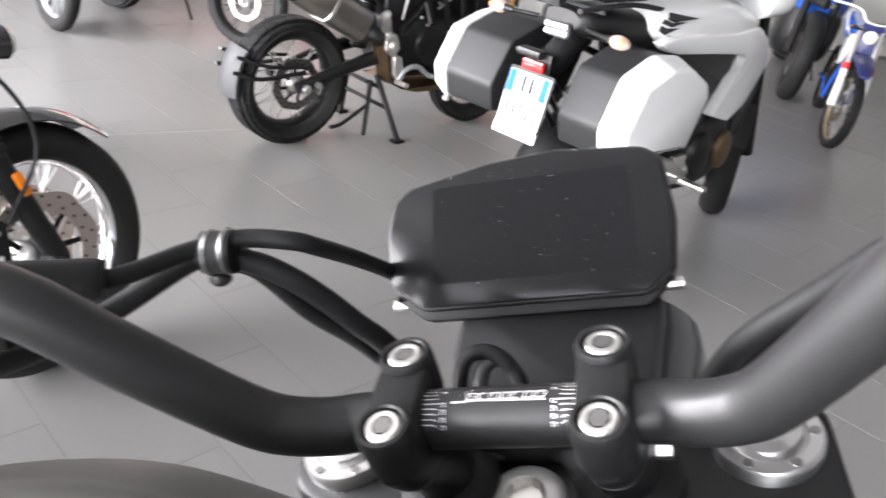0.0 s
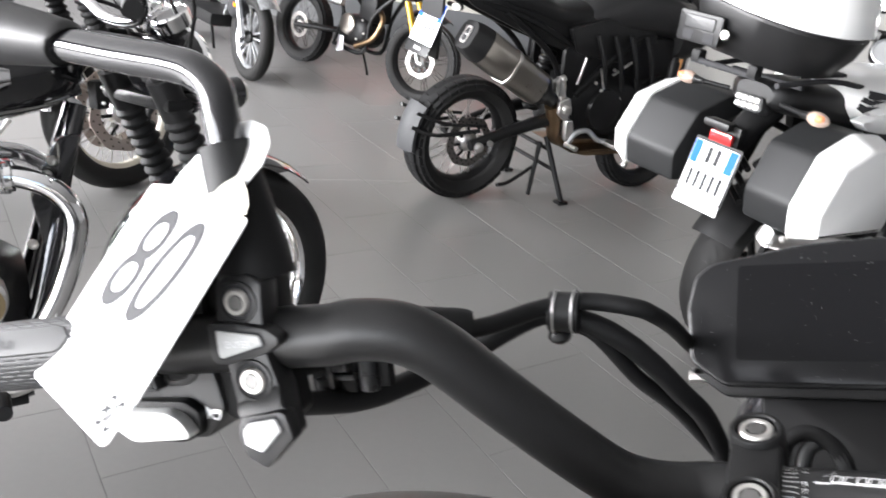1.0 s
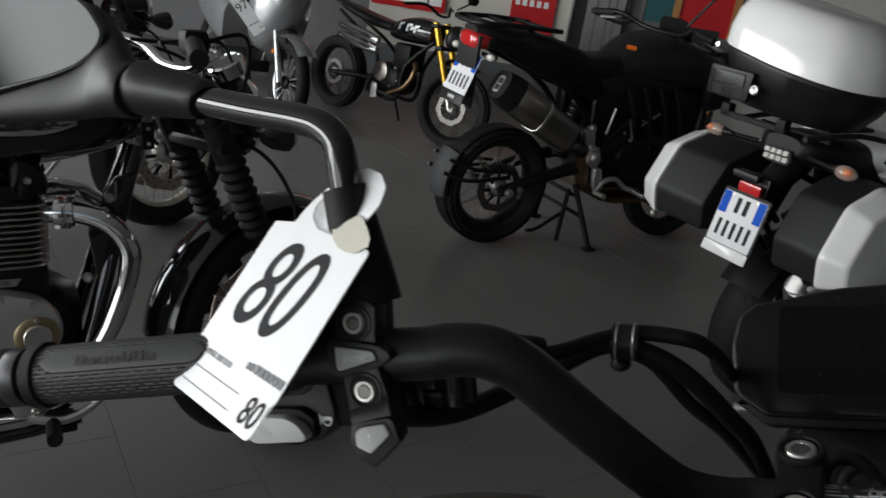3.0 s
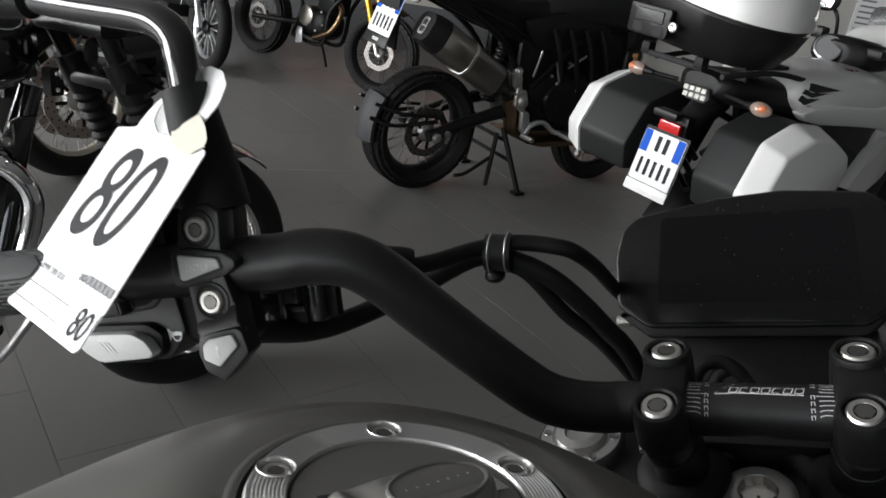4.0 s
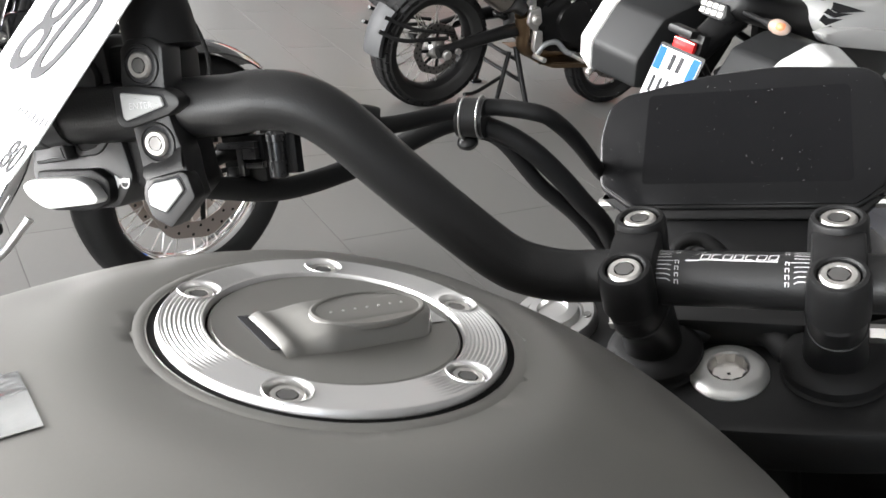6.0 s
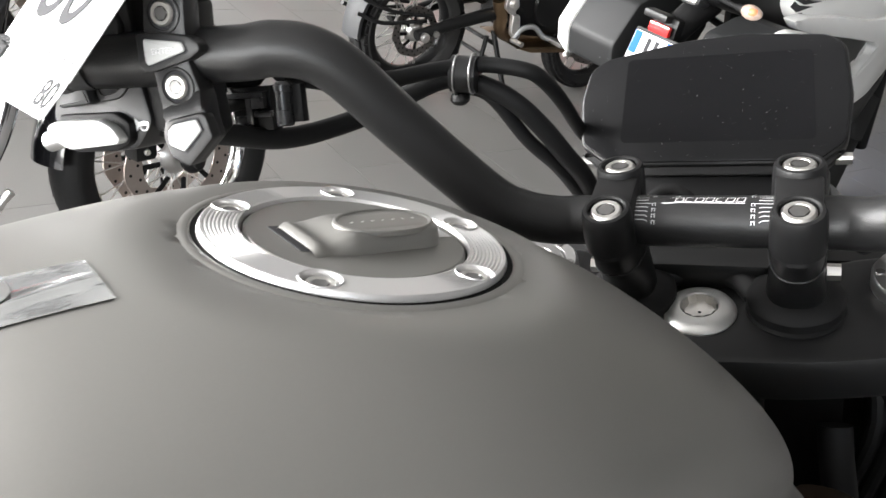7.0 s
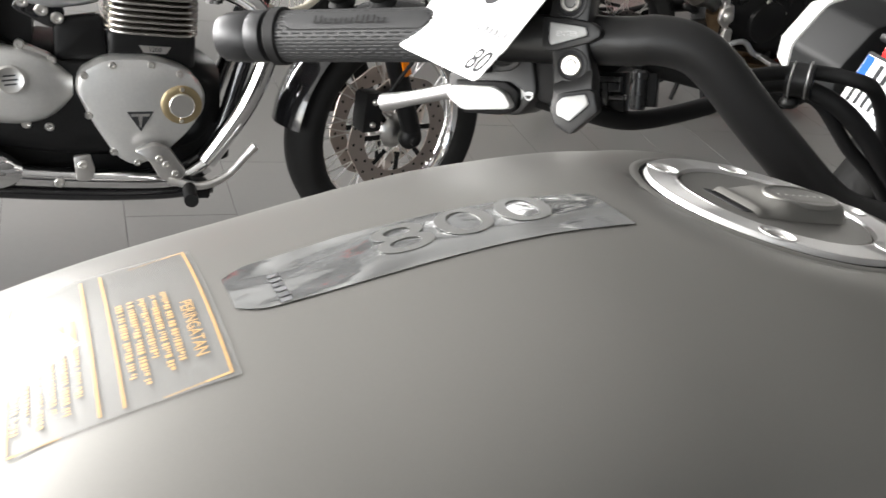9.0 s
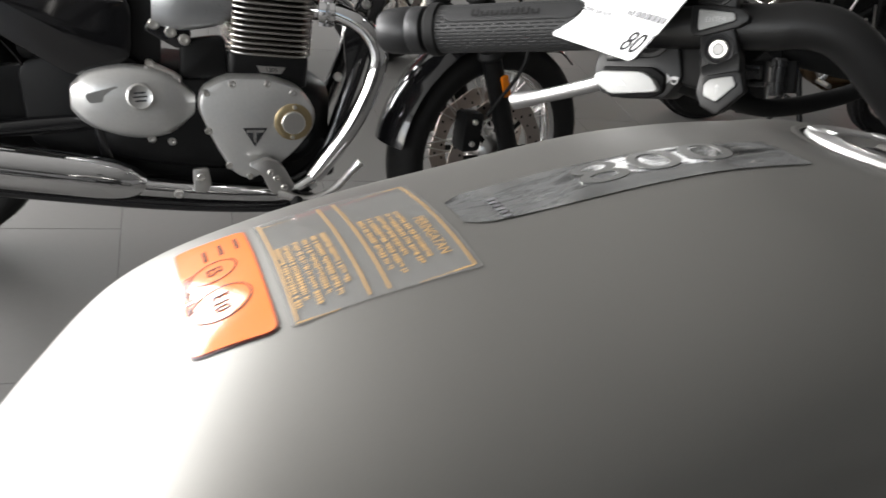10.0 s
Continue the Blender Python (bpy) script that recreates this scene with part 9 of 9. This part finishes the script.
    add(b, "swing_unit", BLACKM, lambda bm: (box(bm, (-0.10, -1.05, 0.33), (0.10, 0.5, 0.14), I4, 0.03), rod(bm, (-0.06, -1.30, 0.29), (0.1, -1.30, 0.29), 0.02, 12)))
    add(b, "centre_stand", BLACKM, lambda bm: [tube(bm, [(s * 0.08, -0.85, 0.28), (s * 0.14, -0.88, 0.02)], 0.012, 10, 2) for s in (-1, 1)])
    foot, eye_up = Vector((-1.820, 4.872, 0.571)), Vector((-0.159, -0.032, 0.198)).normalized()
    face = Vector((0.315, -0.935, 0.15))
    face = (face - eye_up * face.dot(eye_up)).normalized()
    tgm = axes(foot + eye_up * 0.15, eye_up.cross(face), eye_up, face)
    tg2 = thing("price_tag", tgm, "white hanging card tag numbered 97 on the scooter", "tag")
    cd2 = add(tg2, "card", PAPER, lambda bm: prism(bm, rounded([(-0.042, -0.15), (0.042, -0.15), (0.042, 0.15), (-0.042, 0.15)], 0.005), -0.0005, 0.0005, I4))
    add(tg2, "large_number", INK, lambda bm: letters(bm, "97", 0.075, Matrix.Translation((0, 0.03, 0.0012)), 0.0001), "", 0.1)
    add(tg2, "small_print", GREYINK, lambda bm: bar_rows(bm, [(-0.018, -0.085, 0.03, 0.006), (0.018, -0.088, 0.03, 0.006), (0.025, -0.125, 0.018, 0.006)], Matrix.Translation((0, 0, 0.0008))))
    bar_end = min((b.matrix_world @ Vector((q * 0.30, -0.40, 1.12)) for q in (-1, 1)), key=lambda p: (p - tgm.translation).length)
    add(tg2, "cord", RUBBER, lambda bm: tube(bm, [Vector((0, 0.145, 0)), Vector((0, 0.2, -0.002)), tgm.inverted() @ bar_end], 0.003, 8, 6))
    return b


def motocross():
    """Small white, navy and red off-road bike facing the room: origin under the front axle."""
    b = parked(2.74, 4.33, 205, 5, "small white navy and red off-road motorcycle with dirty rims", size=0.66)
    wheel(b, (0, 0, 0.34), 0.34, 0.085, 0.27, 10, "wire", 0.12, (1,), knob=True, n=28, rim_mat=DIRT)
    wheel(b, (0, -1.35, 0.32), 0.32, 0.11, 0.235, 0, "wire", 0.11, (1,), knob=True, n=28, rim_mat=DIRT)
    for s in (-1, 1):
        lg = add(b, "fork_leg", ALU, lambda bm: rod(bm, (s * 0.09, 0.02, 0.34), (s * 0.09, -0.27, 0.98), 0.023, 14))
        add(lg, "fork_guard", WHITEP, lambda bm: tube(bm, [(s * 0.10, 0.055, 0.36), (s * 0.10, -0.02, 0.52), (s * 0.10, -0.09, 0.66)], [0.036, 0.032, 0.028], 14, 3), "white fork guard")
        add(lg, "guard_band", REDP, lambda bm: tube(bm, [(s * 0.10, -0.085, 0.65), (s * 0.10, -0.105, 0.70)], 0.034, 14, 2))
    add(b, "front_mudguard", NAVYP, lambda bm: loft(bm, [(-0.42, 0.74, 0.06, 0.012, 3, 0), (-0.15, 0.775, 0.085, 0.018, 3, 0), (0.15, 0.76, 0.08, 0.016, 3, 0), (0.34, 0.70, 0.04, 0.010, 3, 0)]), "navy high front mudguard")
    add(b, "number_board", NAVYP, lambda bm: prism(bm, rounded([(-0.11, 0.80), (0.11, 0.80), (0.12, 0.98), (0.07, 1.06), (-0.07, 1.06), (-0.12, 0.98)], 0.03), 0, 0.012, axes((0, -0.06, 0), (1, 0, 0), Vector((0, -0.2, 0.98)), Vector((0, 0.98, 0.2))), 0.004))
    add(b, "headlight", CLEARL, lambda bm: lathe(bm, [(0.055, 0), (0.055, 0.03), (0.03, 0.045), (0.001, 0.046)], aim((0, -0.22, 0.93), (0, 1, 0)), 24))
    for s in (-1, 1):
        add(b, "shroud", WHITEP, lambda bm: prism(bm, rounded([(-0.62, 0.80), (-0.30, 0.92), (-0.22, 0.84), (-0.34, 0.66), (-0.50, 0.60)], 0.03), 0, 0.03, axes((s * 0.10, 0, 0), (0, 1, 0), (0, 0, 1), (s, 0, 0)), 0.008))
        signal(b, (s * 0.08, -0.15, 0.98), (s, 0, 0.1), AMBER, 0.06)
    add(b, "seat", BLUEP, lambda bm: loft(bm, [(-1.5, 0.93, 0.05, 0.03, 3, 0), (-1.1, 0.90, 0.09, 0.045, 3, 0), (-0.7, 0.87, 0.09, 0.045, 3, 0), (-0.5, 0.90, 0.06, 0.04, 3, 0)]))
    add(b, "rear_mudguard", WHITEP, lambda bm: loft(bm, [(-1.85, 0.93, 0.04, 0.012, 3, 0), (-1.5, 0.88, 0.08, 0.02, 3, 0), (-1.1, 0.84, 0.09, 0.03, 3, 0)]))
    add(b, "engine", BLACKM, lambda bm: (loft(bm, [(-0.85, 0.42, 0.08, 0.08, 3, 0), (-0.75, 0.43, 0.12, 0.13, 3, 0), (-0.5, 0.43, 0.11, 0.12, 3, 0), (-0.42, 0.43, 0.07, 0.07, 3, 0)]), box(bm, (0, -0.55, 0.64), (0.15, 0.15, 0.24), I4, 0.02)))
    add(b, "frame", BLUEP, lambda bm: [tube(bm, [(s * 0.04, -0.28, 0.86), (s * 0.10, -0.45, 0.5), (s * 0.10, -0.6, 0.28), (s * 0.09, -0.95, 0.35), (s * 0.10, -1.35, 0.32)], 0.02, 12, 5) for s in (-1, 1)] + [tube(bm, [(s * 0.04, -0.28, 0.88), (s * 0.08, -0.9, 0.80), (s * 0.07, -1.5, 0.86)], 0.015, 10, 4) for s in (-1, 1)])
    add(b, "handlebar", ALU, lambda bm: tube(bm, [(-0.38, -0.38, 1.12), (-0.16, -0.28, 1.12), (-0.07, -0.26, 1.04), (0.07, -0.26, 1.04), (0.16, -0.28, 1.12), (0.38, -0.38, 1.12)], 0.012, 10, 5))
    add(b, "side_stand", BLACKM, lambda bm: tube(bm, [(-0.10, -0.8, 0.36), (-0.18, -0.78, 0.18), (-0.22, -0.76, 0.025)], 0.011, 10, 4))
    return b


def blue_sport(x, y, heading, label, mat, top):
    """A compact sport motorcycle seen between the others: origin under the rear axle."""
    b = parked(x, y, heading, 6, label)
    wheel(b, (0, 0, 0.31), 0.31, 0.15, 0.22, 0, "cast", 0.11, (1,), n=5)
    wheel(b, (0, 1.36, 0.30), 0.30, 0.12, 0.22, 0, "cast", 0.14, (-1, 1), n=5)
    add(b, "fairing", mat, lambda bm: loft(bm, [(0.50, 0.62, 0.14, 0.18, 2.6, 0), (0.75, 0.66, 0.20, 0.26, 2.6, 0), (1.05, 0.74, 0.20, 0.26, 2.6, 0), (1.30, 0.86, 0.14, 0.15, 2.4, 0), (1.42, 0.86, 0.05, 0.05, 2.2, 0)], seg=28))
    add(b, "fuel_tank", mat, lambda bm: loft(bm, [(0.42, 0.80, 0.09, 0.05, 2.6, 0), (0.55, 0.88, 0.15, 0.10, 2.6, 0), (0.75, 0.92, 0.16, 0.11, 2.6, 0), (0.92, 0.90, 0.10, 0.08, 2.6, 0)]))
    add(b, "tail_unit", top, lambda bm: loft(bm, [(-0.22, 0.94, 0.03, 0.02, 2.6, 0), (0.0, 0.90, 0.10, 0.05, 2.8, 0), (0.35, 0.82, 0.13, 0.07, 2.8, 0)]))
    add(b, "seat", SATIN, lambda bm: loft(bm, [(-0.05, 0.945, 0.08, 0.025, 3, 0), (0.2, 0.90, 0.12, 0.04, 3, 0), (0.45, 0.84, 0.12, 0.04, 3, 0)]))
    add(b, "engine", BLACKM, lambda bm: loft(bm, [(0.35, 0.38, 0.10, 0.10, 3, 0), (0.5, 0.40, 0.16, 0.16, 3, 0), (0.85, 0.40, 0.16, 0.15, 3, 0), (1.0, 0.40, 0.08, 0.08, 3, 0)]))
    add(b, "belly_fairing", SATIN, lambda bm: loft(bm, [(0.38, 0.34, 0.10, 0.12, 3, 0), (0.6, 0.36, 0.20, 0.20, 3, 0), (1.0, 0.42, 0.20, 0.22, 3, 0), (1.12, 0.48, 0.10, 0.12, 3, 0)]))
    add(b, "swingarm", BLACKM, lambda bm: [tube(bm, [(s * 0.11, 0.5, 0.40), (s * 0.11, 0.0, 0.31)], 0.03, 12, 3) for s in (-1, 1)])
    for s in (-1, 1):
        add(b, "fork_leg", BLACKM, lambda bm: rod(bm, (s * 0.09, 1.36, 0.30), (s * 0.09, 1.10, 0.92), 0.027, 14))
    add(b, "handlebar", BLACKM, lambda bm: tube(bm, [(-0.34, 0.86, 1.0), (-0.12, 0.98, 1.01), (0.12, 0.98, 1.01), (0.34, 0.86, 1.0)], 0.013, 10, 5))
    mirror_pair(b, 1.12, 1.0, 0.30, 0.12)
    add(b, "silencer", TITAN, lambda bm: tube(bm, [(0.13, 0.45, 0.30), (0.17, 0.25, 0.34), (0.18, -0.12, 0.46)], [0.03, 0.05, 0.048], 16, 4))
    add(b, "side_stand", BLACKM, lambda bm: tube(bm, [(-0.12, 0.55, 0.28), (-0.18, 0.6, 0.13), (-0.22, 0.62, 0.025)], 0.012, 10, 4))
    return b


classic(-0.75, 1.86, 17, GLOSSBLK, CHROME, "black classic twin motorcycle with chrome pipes and a finned engine")
classic(-1.63, 3.09, 24, REDP, CREAMRIM, "red tanked classic motorcycle with cream wheel rims and chrome bars")
adventure()
tourer()
scrambler()
scooter()
motocross()
blue_sport(3.50, 6.50, 205, "blue sport motorcycle with a silver tail beside the wall", BLUEP, SILVERP)


# ---- floor: grout bed and tiles ----
bm = bm_new()
box(bm, ((X0 + X1) / 2, (Y0 + Y1) / 2, -0.15), (X1 - X0 + 0.5, Y1 - Y0 + 0.5, 0.2986))
floor = tagged(part("floor", bm, GROUT, None), "grey porcelain tiled showroom floor with pale joints", "floor", kind="structure")
TU, TV, U0, V0, GAP = 0.2975, 0.595, 0.205, -1.72, 0.0028
dv = Vector((math.cos(radians(-52)), math.sin(radians(-52)), 0))
du = Vector((-dv.y, dv.x, 0))


def tile_mesh():
    bm = bm_new()
    a, b = (TU - GAP) / 2, (TV - GAP) / 2
    c = 0.0003
    M = axes((0, 0, 0), dv, du, (0, 0, 1))
    prism(bm, [(-b, -a), (b, -a), (b, a), (-b, a)], -0.006, 0.0, M, c, 0)
    finish(bm)
    for f in bm.faces:
        f.smooth = False
    me = bpy.data.meshes.new("floor_tile")
    bm.to_mesh(me)
    bm.free()
    me.materials.append(TILE)
    return me


TM = tile_mesh()
spots = []
for i in range(-40, 45):
    for j in range(-24, 26):
        c = du * (U0 + (i + 0.5) * TU) + dv * (V0 + (j + 0.5 + (0.5 if i % 2 else 0.0)) * TV)
        if X0 + 0.35 < c.x < X1 - 0.35 and Y0 + 0.35 < c.y < Y1 - 0.35:
            spots.append(c)
spots.sort(key=lambda c: (c - Vector((-0.3, 2.4, 0))).length)
for c in spots[:300]:
    ob = new("tile", TM)
    ob.location, ob.parent = c, floor
verts, faces = [], []
src = [v.co.copy() for v in TM.vertices]
polys = [list(p.vertices) for p in TM.polygons]
for c in spots[300:]:
    k = len(verts)
    verts += [v + c for v in src]
    faces += [[k + i for i in p] for p in polys]
me = bpy.data.meshes.new("floor_tiles")
me.from_pydata(verts, [], faces)
me.materials.append(TILE)
rest = new("floor_tiles", me)
rest.parent = floor
tagged(rest, kind="stuff")

# pale movement joint across the tiles
bm = bm_new()
ja, jd = Vector((-1.02, 3.49, 0)), Vector((0.60, 0.245, 0)).normalized()
prism(bm, [(-0.8, -0.002), (1.0, -0.002), (1.0, 0.002), (-0.8, 0.002)], -0.003, 0.0008, axes(ja, jd, (-jd.y, jd.x, 0), (0, 0, 1)))
part("movement_joint", bm, JOINTFILL, floor)
